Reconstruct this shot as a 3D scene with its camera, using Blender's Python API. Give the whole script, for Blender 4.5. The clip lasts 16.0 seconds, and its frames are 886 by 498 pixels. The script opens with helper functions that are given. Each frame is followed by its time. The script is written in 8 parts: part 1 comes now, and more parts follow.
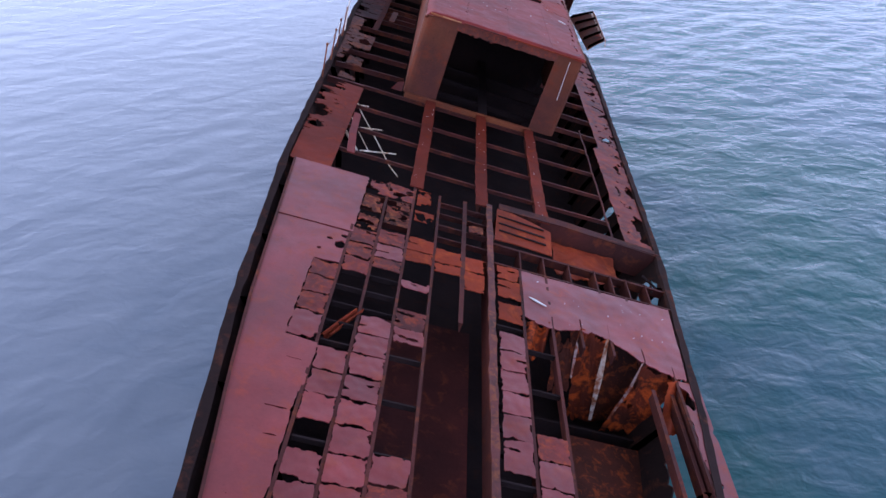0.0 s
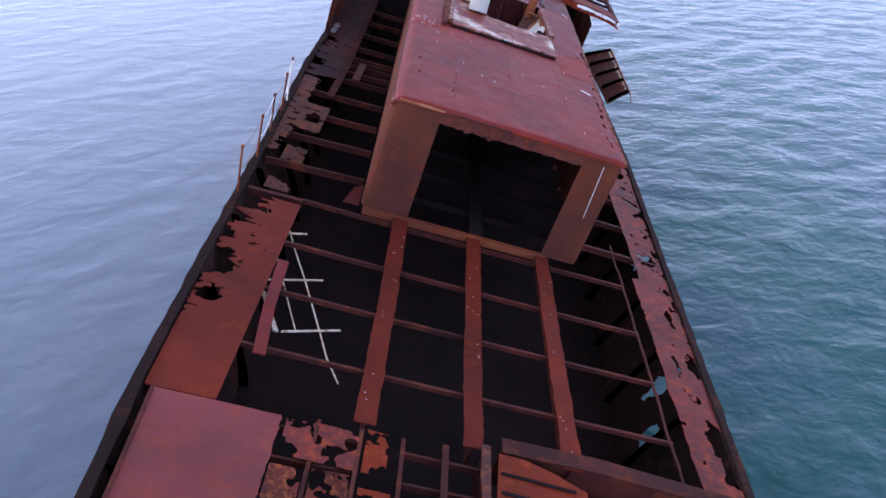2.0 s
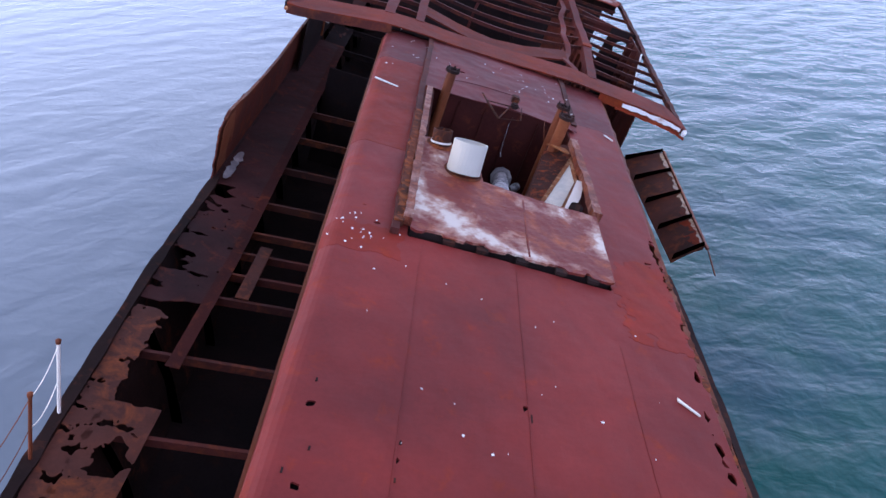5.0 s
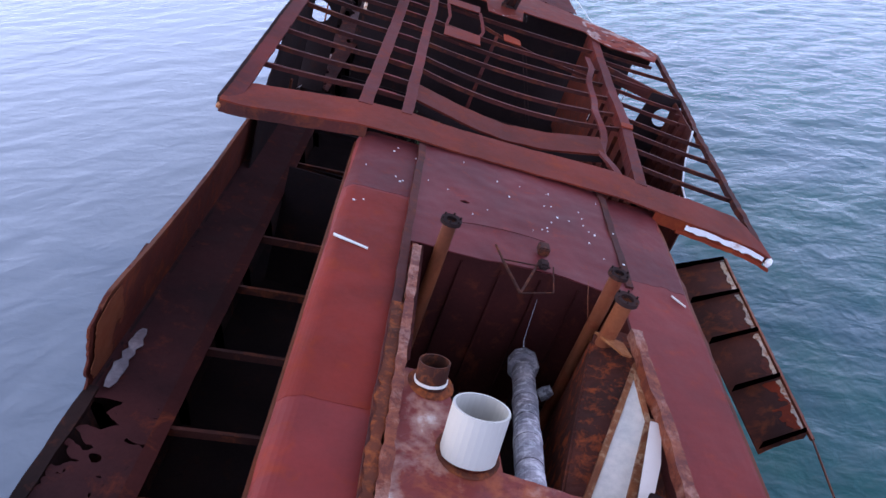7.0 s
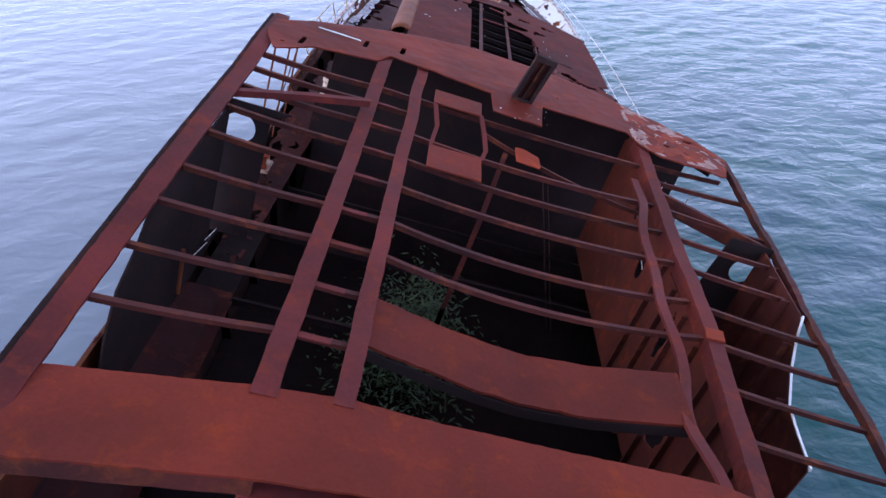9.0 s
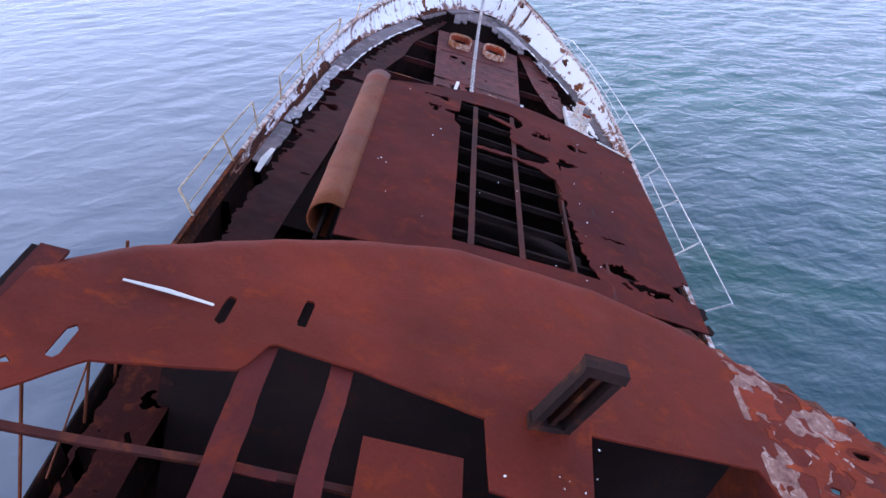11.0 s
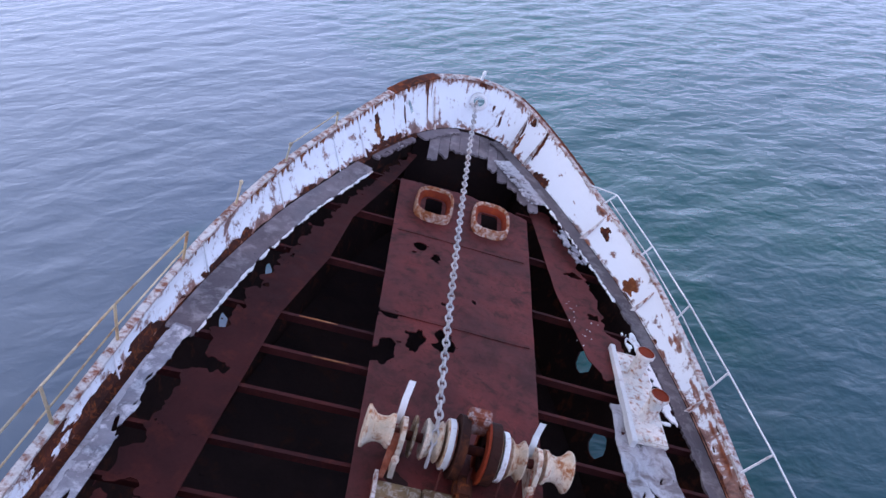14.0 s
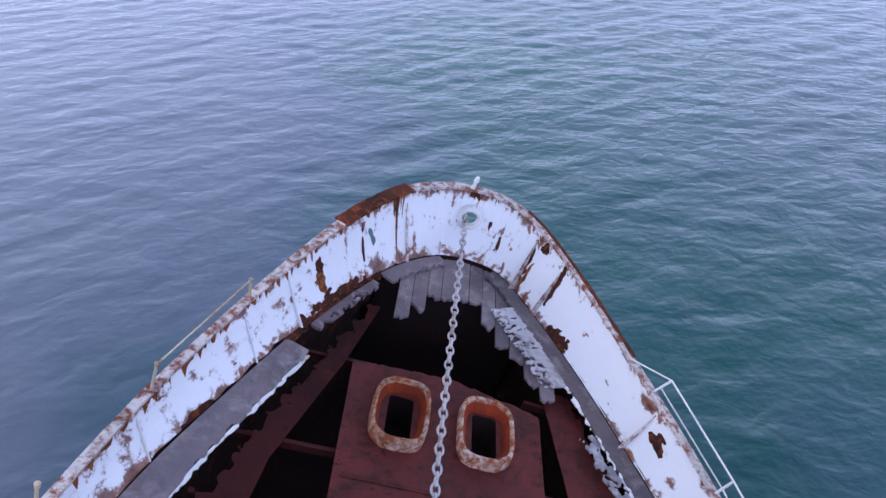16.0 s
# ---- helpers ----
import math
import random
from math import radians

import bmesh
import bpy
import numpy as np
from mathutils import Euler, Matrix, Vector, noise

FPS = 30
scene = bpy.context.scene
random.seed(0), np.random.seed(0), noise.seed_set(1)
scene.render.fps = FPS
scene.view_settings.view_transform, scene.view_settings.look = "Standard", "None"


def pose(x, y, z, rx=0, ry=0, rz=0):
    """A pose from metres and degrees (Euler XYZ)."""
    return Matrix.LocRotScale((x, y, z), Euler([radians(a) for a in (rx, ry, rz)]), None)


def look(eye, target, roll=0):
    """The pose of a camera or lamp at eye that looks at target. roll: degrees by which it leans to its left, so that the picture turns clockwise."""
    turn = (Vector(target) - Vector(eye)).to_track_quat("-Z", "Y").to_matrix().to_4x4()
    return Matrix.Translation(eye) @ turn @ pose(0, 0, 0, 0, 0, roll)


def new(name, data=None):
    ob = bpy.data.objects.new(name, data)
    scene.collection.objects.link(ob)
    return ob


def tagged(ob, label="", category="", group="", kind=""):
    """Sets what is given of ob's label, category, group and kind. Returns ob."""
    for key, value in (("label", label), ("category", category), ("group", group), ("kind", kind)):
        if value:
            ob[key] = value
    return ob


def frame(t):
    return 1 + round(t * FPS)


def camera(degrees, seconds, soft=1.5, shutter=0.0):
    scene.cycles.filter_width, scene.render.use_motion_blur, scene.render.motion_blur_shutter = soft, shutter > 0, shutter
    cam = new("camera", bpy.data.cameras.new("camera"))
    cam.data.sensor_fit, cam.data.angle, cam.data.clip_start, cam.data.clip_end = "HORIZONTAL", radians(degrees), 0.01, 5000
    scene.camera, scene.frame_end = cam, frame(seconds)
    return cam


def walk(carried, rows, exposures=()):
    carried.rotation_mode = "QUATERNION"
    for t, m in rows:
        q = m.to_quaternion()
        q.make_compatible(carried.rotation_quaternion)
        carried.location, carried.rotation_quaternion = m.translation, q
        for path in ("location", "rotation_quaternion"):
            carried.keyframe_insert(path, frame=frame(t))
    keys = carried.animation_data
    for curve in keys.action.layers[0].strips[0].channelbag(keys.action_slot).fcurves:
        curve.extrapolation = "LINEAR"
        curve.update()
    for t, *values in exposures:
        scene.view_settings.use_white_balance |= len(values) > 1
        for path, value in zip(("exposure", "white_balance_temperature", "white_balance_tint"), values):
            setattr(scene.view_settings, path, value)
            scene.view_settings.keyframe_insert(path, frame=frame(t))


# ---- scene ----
# ---- camera: a level flight over the wreck, from the aft deck to the stem ----
cam = camera(62.19, 16.0)
EYE = 13.0
ROWS = [
    (0.0, -0.000, 0.000, 0.302, 0.000, -31.511, 0.204),
    (0.5, 0.085, 2.055, 0.206, -0.102, -31.524, 0.157),
    (1.0, 0.180, 4.087, 0.117, -0.187, -31.558, 0.065),
    (1.5, 0.282, 6.150, 0.043, -0.271, -31.588, -0.087),
    (2.0, 0.389, 8.270, 0.002, -0.344, -31.653, -0.236),
    (2.5, 0.503, 10.421, -0.010, -0.428, -31.924, -0.245),
    (3.0, 0.647, 12.543, -0.035, -0.480, -32.174, -0.331),
    (3.5, 0.806, 14.629, -0.088, -0.388, -32.317, -0.399),
    (4.0, 0.975, 16.588, -0.161, -0.299, -32.156, -0.234),
    (4.2, 1.041, 17.332, -0.185, -0.251, -32.052, -0.209),
    (6.3, 1.332, 23.796, -0.231, -0.061, -31.224, 0.332),
    (6.5, 1.344, 24.420, -0.215, -0.057, -31.192, 0.366),
    (7.0, 1.380, 26.031, -0.172, -0.072, -31.165, 0.373),
    (7.5, 1.431, 27.742, -0.136, -0.044, -31.159, 0.279),
    (8.0, 1.487, 29.627, -0.099, -0.081, -31.137, 0.140),
    (8.5, 1.558, 31.636, -0.043, -0.146, -31.182, -0.041),
    (9.0, 1.685, 33.814, 0.042, 0.008, -31.346, -0.017),
    (9.5, 1.854, 36.159, 0.118, 0.186, -31.545, 0.014),
    (10.0, 2.027, 38.577, 0.164, 0.318, -31.777, 0.059),
    (10.2, 2.097, 39.537, 0.170, 0.336, -31.870, 0.087),
    (12.3, 2.713, 49.808, 0.033, 0.324, -31.800, 0.319),
    (12.5, 2.778, 50.644, 0.029, 0.340, -31.777, 0.284),
    (13.0, 2.922, 52.640, 0.026, 0.415, -31.749, 0.124),
    (13.5, 3.022, 54.523, 0.029, 0.452, -31.602, 0.094),
    (14.0, 3.121, 56.337, 0.034, 0.529, -31.471, -0.064),
    (14.5, 3.236, 58.122, 0.030, 0.651, -31.420, -0.266),
    (15.0, 3.326, 59.868, 0.022, 0.631, -31.474, -0.309),
    (15.5, 3.380, 61.493, 0.012, 0.427, -31.420, -0.302),
    (16.0, 3.421, 62.999, -0.005, 0.097, -31.351, -0.175),
]
walk(cam, [(t, pose(x, y, z + EYE, 90 + pitch, roll, yaw)) for t, x, y, z, yaw, pitch, roll in ROWS],
     exposures=[(0.0, 0.82, 6250, 13), (3.0, 0.87, 6250, 13), (9.5, 0.9, 6250, 13), (12.3, 0.76, 6250, 13), (14.8, 0.46, 6250, 13), (16.0, 0.4, 6250, 13)])

import collections

# ---- world, sun ----
world = bpy.data.worlds.new("sky")
scene.world = world
world.use_nodes = True
wn = world.node_tree
sky = wn.nodes.new("ShaderNodeTexSky")
sky.sky_type, sky.sun_disc = 'NISHITA', False
sky.sun_elevation, sky.sun_rotation = radians(22), radians(-85)
sky.air_density, sky.dust_density, sky.ozone_density = 1.0, 2.0, 1.0
# an even cloud veil over the clear sky, brighter towards the horizon
veil = wn.nodes.new("ShaderNodeValToRGB")
veil.color_ramp.elements[0].position, veil.color_ramp.elements[0].color = 0.0, (1.22, 1.40, 2.22, 1)
veil.color_ramp.elements[1].position, veil.color_ramp.elements[1].color = 0.85, (0.27, 0.28, 0.345, 1)
mid_stop = veil.color_ramp.elements.new(0.3)
mid_stop.color = (0.90, 1.02, 1.52, 1)
high_stop = veil.color_ramp.elements.new(0.55)
high_stop.color = (0.60, 0.67, 0.98, 1)
sep = wn.nodes.new("ShaderNodeSeparateXYZ")
wn.links.new(wn.nodes.new("ShaderNodeTexCoord").outputs["Generated"], sep.inputs[0])
wn.links.new(sep.outputs["Z"], veil.inputs[0])
wn.links.new(sky.outputs[0], wn.nodes["Background"].inputs[0])
wn.nodes["Background"].inputs[1].default_value = 0.06
cloud = wn.nodes.new("ShaderNodeBackground")
cloud.inputs[1].default_value = 0.9
wn.links.new(veil.outputs[0], cloud.inputs[0])
both = wn.nodes.new("ShaderNodeAddShader")
wn.links.new(wn.nodes["Background"].outputs[0], both.inputs[0])
wn.links.new(cloud.outputs[0], both.inputs[1])
wn.links.new(both.outputs[0], wn.nodes["World Output"].inputs["Surface"])
sun = new("sun", bpy.data.lights.new("sun", 'SUN'))
sun.data.energy, sun.data.angle, sun.data.color = 0.2, radians(60), (1.0, 0.96, 0.93)
sun.matrix_world = look((-60, 20, 35), (0, 40, 5))

# ---- the ship's own axes: u to starboard, v ahead, w up from the main deck; the wreck lists to starboard ----
LIST = radians(17.7)
DECK = -7.596
cl, sl = math.cos(LIST), math.sin(LIST)
DRIFT, CEN0 = 0.0445, 3.60 - 0.0445 * 21.6
SHIP = Matrix(((cl, cl * DRIFT, sl, cl * CEN0 + sl * DECK),
               (0, 1, 0, 0),
               (-sl, -sl * DRIFT, cl, -sl * CEN0 + cl * DECK + EYE),
               (0, 0, 0, 1)))
TURN = Matrix(((cl, 0, sl, 0), (0, 1, 0, 0), (-sl, 0, cl, 0), (0, 0, 0, 1)))


def S(u, v, w):
    return SHIP @ Vector((u, v, w))


def at(u, v, w, turn=None):
    """A pose on the ship."""
    m = Matrix.Translation(S(u, v, w)) @ TURN
    return m @ turn if turn is not None else m


def interp(x, pairs):
    return float(np.interp(x, [p[0] for p in pairs], [p[1] for p in pairs]))


def nz(x, y, z=0.0, octaves=3):
    return noise.fractal((x, y, z), 0.65, 2.1, octaves)


# ---- materials ----
def mat(name):
    m = bpy.data.materials.new(name)
    m.use_nodes = True
    nt = m.node_tree
    return m, nt, nt.nodes["Principled BSDF"]


def node(nt, kind, **values):
    n = nt.nodes.new(kind)
    for k, v in values.items():
        n.inputs[k].default_value = v
    return n


def noise_tex(nt, scale, detail=6.0, rough=0.6, coord=None, distortion=0.0):
    n = node(nt, "ShaderNodeTexNoise", Scale=scale, Detail=detail, Roughness=rough, Distortion=distortion)
    if coord is not None:
        nt.links.new(coord, n.inputs["Vector"])
    return n.outputs["Fac"]


def ramp(nt, fac, stops):
    r = nt.nodes.new("ShaderNodeValToRGB")
    while len(r.color_ramp.elements) < len(stops):
        r.color_ramp.elements.new(0.5)
    for e, (p, c) in zip(r.color_ramp.elements, stops):
        e.position = p
        e.color = (*c, 1) if len(c) == 3 else c
    nt.links.new(fac, r.inputs[0])
    return r.outputs[0]


def mix(nt, fac, a, b):
    n = nt.nodes.new("ShaderNodeMix")
    n.data_type = 'RGBA'
    for s, v in ((n.inputs[0], fac), (n.inputs[6], a), (n.inputs[7], b)):
        if isinstance(v, (int, float)):
            s.default_value = v
        elif isinstance(v, tuple):
            s.default_value = (*v, 1)
        else:
            nt.links.new(v, s)
    return n.outputs[2]


def bump(nt, bs, height, strength, distance):
    b = node(nt, "ShaderNodeBump", Strength=strength, Distance=distance)
    nt.links.new(height, b.inputs["Height"])
    nt.links.new(b.outputs[0], bs.inputs["Normal"])


def steel(name, base, dark, rust, amount=0.5, rough=0.55, fine=18.0, bump_m=0.004, streak=None, gloss=0.12, pits=0.5, grainy=0.34, size=1.0):
    """Weathered painted steel: base and dark paint in large patches, rust breaking through, fine grain."""
    m, nt, bs = mat(name)
    pos = nt.nodes.new("ShaderNodeNewGeometry").outputs["Position"]
    oi = nt.nodes.new("ShaderNodeObjectInfo")
    big = noise_tex(nt, 0.45 / size, 5, 0.6, pos)
    mid = noise_tex(nt, 2.6 / size, 8, 0.68, pos, 0.4)
    grain = noise_tex(nt, fine, 8, 0.7, pos)
    c = mix(nt, ramp(nt, big, [(0.35, (0, 0, 0)), (0.65, (1, 1, 1))]), dark, base)
    lo = 0.72 - 0.35 * amount
    c = mix(nt, ramp(nt, mid, [(lo - 0.06, (0, 0, 0)), (lo + 0.1, (1, 1, 1))]), c, rust)
    # scabs of old rust inside the fresh rust, and small pits
    c = mix(nt, ramp(nt, mid, [(lo + 0.1, (0, 0, 0)), (lo + 0.16, (0.8, 0.8, 0.8))]), c, tuple(0.45 * x + 0.25 * y for x, y in zip(rust, dark)))
    pit = noise_tex(nt, 6.5, 5, 0.75, pos, 0.8)
    c = mix(nt, ramp(nt, pit, [(0.70 - 0.1 * pits, (0, 0, 0)), (0.74 - 0.1 * pits, (pits, pits, pits))]), c, tuple(0.3 * x for x in dark))
    g = ramp(nt, grain, [(0.25, (0.45, 0.45, 0.45)), (0.6, (1.05, 1.02, 1.0))])
    n = nt.nodes.new("ShaderNodeMix")
    n.data_type, n.blend_type = 'RGBA', 'MULTIPLY'
    n.inputs[0].default_value = grainy
    nt.links.new(c, n.inputs[6])
    nt.links.new(g, n.inputs[7])
    c = n.outputs[2]
    if streak is not None:
        c = mix(nt, ramp(nt, noise_tex(nt, 1.3, 9, 0.72, pos, 0.2), [(0.50, (0, 0, 0)), (0.66, (0.8, 0.8, 0.8))]), c, streak)
    # broad, soft changes of tone and of colour from plate to plate
    tone = noise_tex(nt, 0.8 / size, 3, 0.5, pos, 0.6)
    t2 = nt.nodes.new("ShaderNodeMix")
    t2.data_type, t2.blend_type = 'RGBA', 'MULTIPLY'
    t2.inputs[0].default_value = 1.0
    nt.links.new(c, t2.inputs[6])
    nt.links.new(ramp(nt, tone, [(0.3, (0.8, 0.84, 0.86)), (0.7, (1.16, 1.08, 1.04))]), t2.inputs[7])
    c = t2.outputs[2]
    hv = node(nt, "ShaderNodeHueSaturation")
    mr = node(nt, "ShaderNodeMapRange", **{"To Min": 0.82, "To Max": 1.18})
    nt.links.new(oi.outputs["Random"], mr.inputs[0])
    nt.links.new(mr.outputs[0], hv.inputs["Value"])
    nt.links.new(c, hv.inputs["Color"])
    nt.links.new(hv.outputs[0], bs.inputs["Base Color"])
    bs.inputs["Specular IOR Level"].default_value = gloss
    r = node(nt, "ShaderNodeMapRange", **{"To Min": rough - 0.15, "To Max": rough + 0.2})
    nt.links.new(mid, r.inputs[0])
    nt.links.new(r.outputs[0], bs.inputs["Roughness"])
    add = nt.nodes.new("ShaderNodeMath")
    add.operation = 'ADD'
    nt.links.new(mid, add.inputs[0])
    nt.links.new(grain, add.inputs[1])
    bump(nt, bs, add.outputs[0], 0.45, bump_m)
    return m


RED = steel("red_lead_steel", (0.178, 0.0255, 0.0225), (0.135, 0.0225, 0.0215), (0.2, 0.029, 0.014), 0.26, rough=0.55, gloss=0.1, pits=0.2, grainy=0.22, bump_m=0.0025)
VIVID = steel("bright_red_oxide_steel", (0.205, 0.0245, 0.0165), (0.17, 0.0235, 0.018), (0.225, 0.031, 0.0125), 0.35, rough=0.6, gloss=0.08, pits=0.25, grainy=0.22, bump_m=0.0025)
DUSKY = steel("dusky_purple_red_steel", (0.115, 0.0225, 0.0245), (0.09, 0.0195, 0.0215), (0.15, 0.026, 0.017), 0.28, rough=0.55, gloss=0.1, pits=0.2, grainy=0.22, bump_m=0.0025)
LONGIT = steel("dull_mauve_red_bars", (0.135, 0.026, 0.0245), (0.085, 0.02, 0.019), (0.165, 0.03, 0.016), 0.4, rough=0.65, gloss=0.08, pits=0.3)
BRIDGERED = steel("orange_red_bridge_steel", (0.155, 0.0255, 0.0145), (0.105, 0.0195, 0.014), (0.195, 0.034, 0.0115), 0.34, rough=0.65, gloss=0.07, pits=0.3)
PINK = steel("faded_red_deck_steel", (0.21, 0.036, 0.037), (0.15, 0.026, 0.0265), (0.215, 0.033, 0.018), 0.44, rough=0.42, gloss=0.32, pits=0.5, grainy=0.26)
BEAM = steel("rusted_beam_steel", (0.085, 0.022, 0.0185), (0.045, 0.0155, 0.0145), (0.14, 0.037, 0.017), 0.42, rough=0.7)
ORANGE = steel("orange_rust_steel", (0.235, 0.034, 0.0125), (0.15, 0.025, 0.012), (0.31, 0.058, 0.0155), 0.4, rough=0.75)
# DARK is set below rust's own tone: the hold's shade is in the colour
DARK = steel("dark_rust_and_shade", (0.027, 0.0185, 0.019), (0.019, 0.0135, 0.0145), (0.038, 0.018, 0.014), 0.3, rough=0.85, gloss=0.02)
CHAR = steel("blackened_hull_steel", (0.036, 0.021, 0.02), (0.022, 0.015, 0.015), (0.095, 0.034, 0.022), 0.35, rough=0.85, gloss=0.04)
ALLEY = steel("blackened_alley_steel", (0.055, 0.018, 0.0185), (0.028, 0.0125, 0.0135), (0.105, 0.026, 0.016), 0.3, rough=0.7, gloss=0.06)
# BRIDGERED taken darker, with the inner wall's shade put into the paint
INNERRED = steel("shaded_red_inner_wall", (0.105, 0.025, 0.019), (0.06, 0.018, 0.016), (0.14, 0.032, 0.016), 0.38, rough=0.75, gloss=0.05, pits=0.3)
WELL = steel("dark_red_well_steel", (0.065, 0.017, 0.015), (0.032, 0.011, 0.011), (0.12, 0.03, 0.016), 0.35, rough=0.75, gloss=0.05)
TAN = steel("ochre_stained_steel", (0.20, 0.062, 0.026), (0.11, 0.034, 0.022), (0.17, 0.04, 0.018), 0.45, rough=0.6)
WHITE = steel("flaking_white_paint", (0.88, 0.88, 0.88), (0.76, 0.77, 0.81), (0.30, 0.10, 0.04), 0.24, rough=0.5, gloss=0.25, pits=0.45, grainy=0.22)
PALE = steel("white_painted_metal", (0.80, 0.79, 0.76), (0.72, 0.71, 0.68), (0.6, 0.5, 0.4), 0.05, rough=0.45, fine=9.0, bump_m=0.0015, gloss=0.3, pits=0.0)
RUSTCASE = steel("ochre_rust_frame", (0.3, 0.12, 0.05), (0.16, 0.05, 0.025), (0.42, 0.26, 0.16), 0.45, rough=0.7, fine=26.0, size=0.3)
BLAZEDARK = steel("brown_and_orange_rust", (0.075, 0.02, 0.013), (0.03, 0.012, 0.010), (0.26, 0.055, 0.017), 0.42, rough=0.75, size=0.5)
BLAZE = steel("fresh_orange_rust", (0.15, 0.024, 0.010), (0.035, 0.012, 0.009), (0.52, 0.085, 0.015), 0.55, rough=0.7, size=0.7)
SCRAPMIX = steel("scaling_ochre_scraps", (0.15, 0.03, 0.021), (0.045, 0.016, 0.013), (0.26, 0.075, 0.028), 0.52, rough=0.75, size=0.35)
SIDEMIX = steel("mottled_side_plate_rust", (0.16, 0.031, 0.027), (0.075, 0.02, 0.019), (0.25, 0.045, 0.018), 0.5, rough=0.6, gloss=0.15, size=0.5)
FORERED = steel("dull_dark_red_roof", (0.105, 0.0195, 0.0155), (0.068, 0.0135, 0.0125), (0.14, 0.026, 0.0135), 0.38, rough=0.7, gloss=0.05, pits=0.25)
GREY = steel("weathered_grey_plank", (0.225, 0.195, 0.215), (0.13, 0.108, 0.122), (0.31, 0.28, 0.295), 0.45, rough=0.8)
SKYL = steel("rust_red_casing", (0.19, 0.036, 0.027), (0.13, 0.026, 0.024), (0.26, 0.06, 0.025), 0.4, rough=0.6, gloss=0.15, streak=(0.34, 0.15, 0.10))
FLAKE = steel("flaking_white_on_rust", (0.70, 0.63, 0.58), (0.50, 0.33, 0.24), (0.31, 0.09, 0.035), 0.62, rough=0.6, fine=26.0, size=0.5)
RUSTBROWN = steel("thick_brown_rust", (0.12, 0.033, 0.018), (0.045, 0.016, 0.011), (0.24, 0.065, 0.02), 0.5, rough=0.8, fine=26.0, size=0.4)
LIPRUST = steel("rust_brown_torn_lip", (0.13, 0.04, 0.03), (0.07, 0.024, 0.02), (0.19, 0.04, 0.02), 0.45, rough=0.75, size=0.3)
# TAN taken darker: the shade on the house walls is in the colour
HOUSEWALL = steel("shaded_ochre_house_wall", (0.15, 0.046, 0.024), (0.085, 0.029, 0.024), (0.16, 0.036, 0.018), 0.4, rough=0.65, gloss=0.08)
RUNRUST = steel("dark_orange_rust_runs", (0.22, 0.062, 0.02), (0.10, 0.032, 0.016), (0.34, 0.13, 0.05), 0.45, rough=0.75, fine=26.0, size=0.3)
DRIP = steel("running_orange_rust", (0.34, 0.13, 0.05), (0.22, 0.07, 0.028), (0.45, 0.22, 0.11), 0.5, rough=0.7, fine=26.0)
RUSTWHITE = steel("rusted_white_edge", (0.55, 0.5, 0.5), (0.3, 0.12, 0.08), (0.24, 0.06, 0.03), 0.8, rough=0.6, size=0.4)
SCABRUST = steel("dark_rust_scab", (0.085, 0.026, 0.017), (0.04, 0.016, 0.013), (0.23, 0.065, 0.022), 0.42, rough=0.8, fine=26.0, size=0.25)
RUSTCREAM = steel("rusty_cream_paint", (0.74, 0.68, 0.60), (0.60, 0.45, 0.31), (0.32, 0.10, 0.03), 0.48, rough=0.55, size=0.35)
CAPMIX = steel("rust_broken_white_cap", (0.72, 0.70, 0.70), (0.62, 0.58, 0.56), (0.22, 0.055, 0.022), 0.62, rough=0.6, size=0.4)


def flaked(name, paint, rust, under, rough=0.55, scale=3.6, detail=0.78, amp=1.15, bare=(0.38, 0.62), film=0.7, sound=(1.16, 1.46)):
    """White paint flaking off rust: the mesh's own 'wear' says how much paint is left."""
    m, nt, bs = mat(name)
    pos = nt.nodes.new("ShaderNodeNewGeometry").outputs["Position"]
    left = nt.nodes.new("ShaderNodeAttribute")
    left.attribute_name = "wear"
    n1 = noise_tex(nt, scale, 10, detail, pos, 0.4)
    n2 = noise_tex(nt, 14.0, 6, 0.7, pos, 0.3)
    base = mix(nt, ramp(nt, n1, [(bare[0], (0, 0, 0)), (bare[1], (1, 1, 1))]), under, rust)
    base = mix(nt, ramp(nt, n2, [(0.55, (0, 0, 0)), (0.72, (0.7, 0.7, 0.7))]), base, tuple(0.4 * x for x in under))
    ad = nt.nodes.new("ShaderNodeMath")
    ad.operation = 'MULTIPLY_ADD'
    ad.inputs[1].default_value = amp
    nt.links.new(n1, ad.inputs[0])
    nt.links.new(left.outputs["Fac"], ad.inputs[2])
    sm = nt.nodes.new("ShaderNodeMath")
    sm.operation = 'MULTIPLY_ADD'
    sm.inputs[1].default_value = 0.35
    nt.links.new(n2, sm.inputs[0])
    nt.links.new(ad.outputs[0], sm.inputs[2])
    # a stained, half-gone film first, sound paint over it
    c = mix(nt, ramp(nt, node_map(nt, sm.outputs[0], 0.9, 1.5), [(0.0, (0, 0, 0)), (0.5, (0.8 * film,) * 3), (1.0, (film,) * 3)]), base, tuple(0.45 * a + 0.55 * b for a, b in zip(paint, rust)))
    c = mix(nt, ramp(nt, node_map(nt, sm.outputs[0], *sound), [(0.0, (0, 0, 0)), (0.6, (0.9, 0.9, 0.9)), (1.0, (1, 1, 1))]), c, paint)
    nt.links.new(c, bs.inputs["Base Color"])
    bs.inputs["Roughness"].default_value = rough
    bs.inputs["Specular IOR Level"].default_value = 0.2
    bump(nt, bs, sm.outputs[0], 0.5, 0.006)
    return m


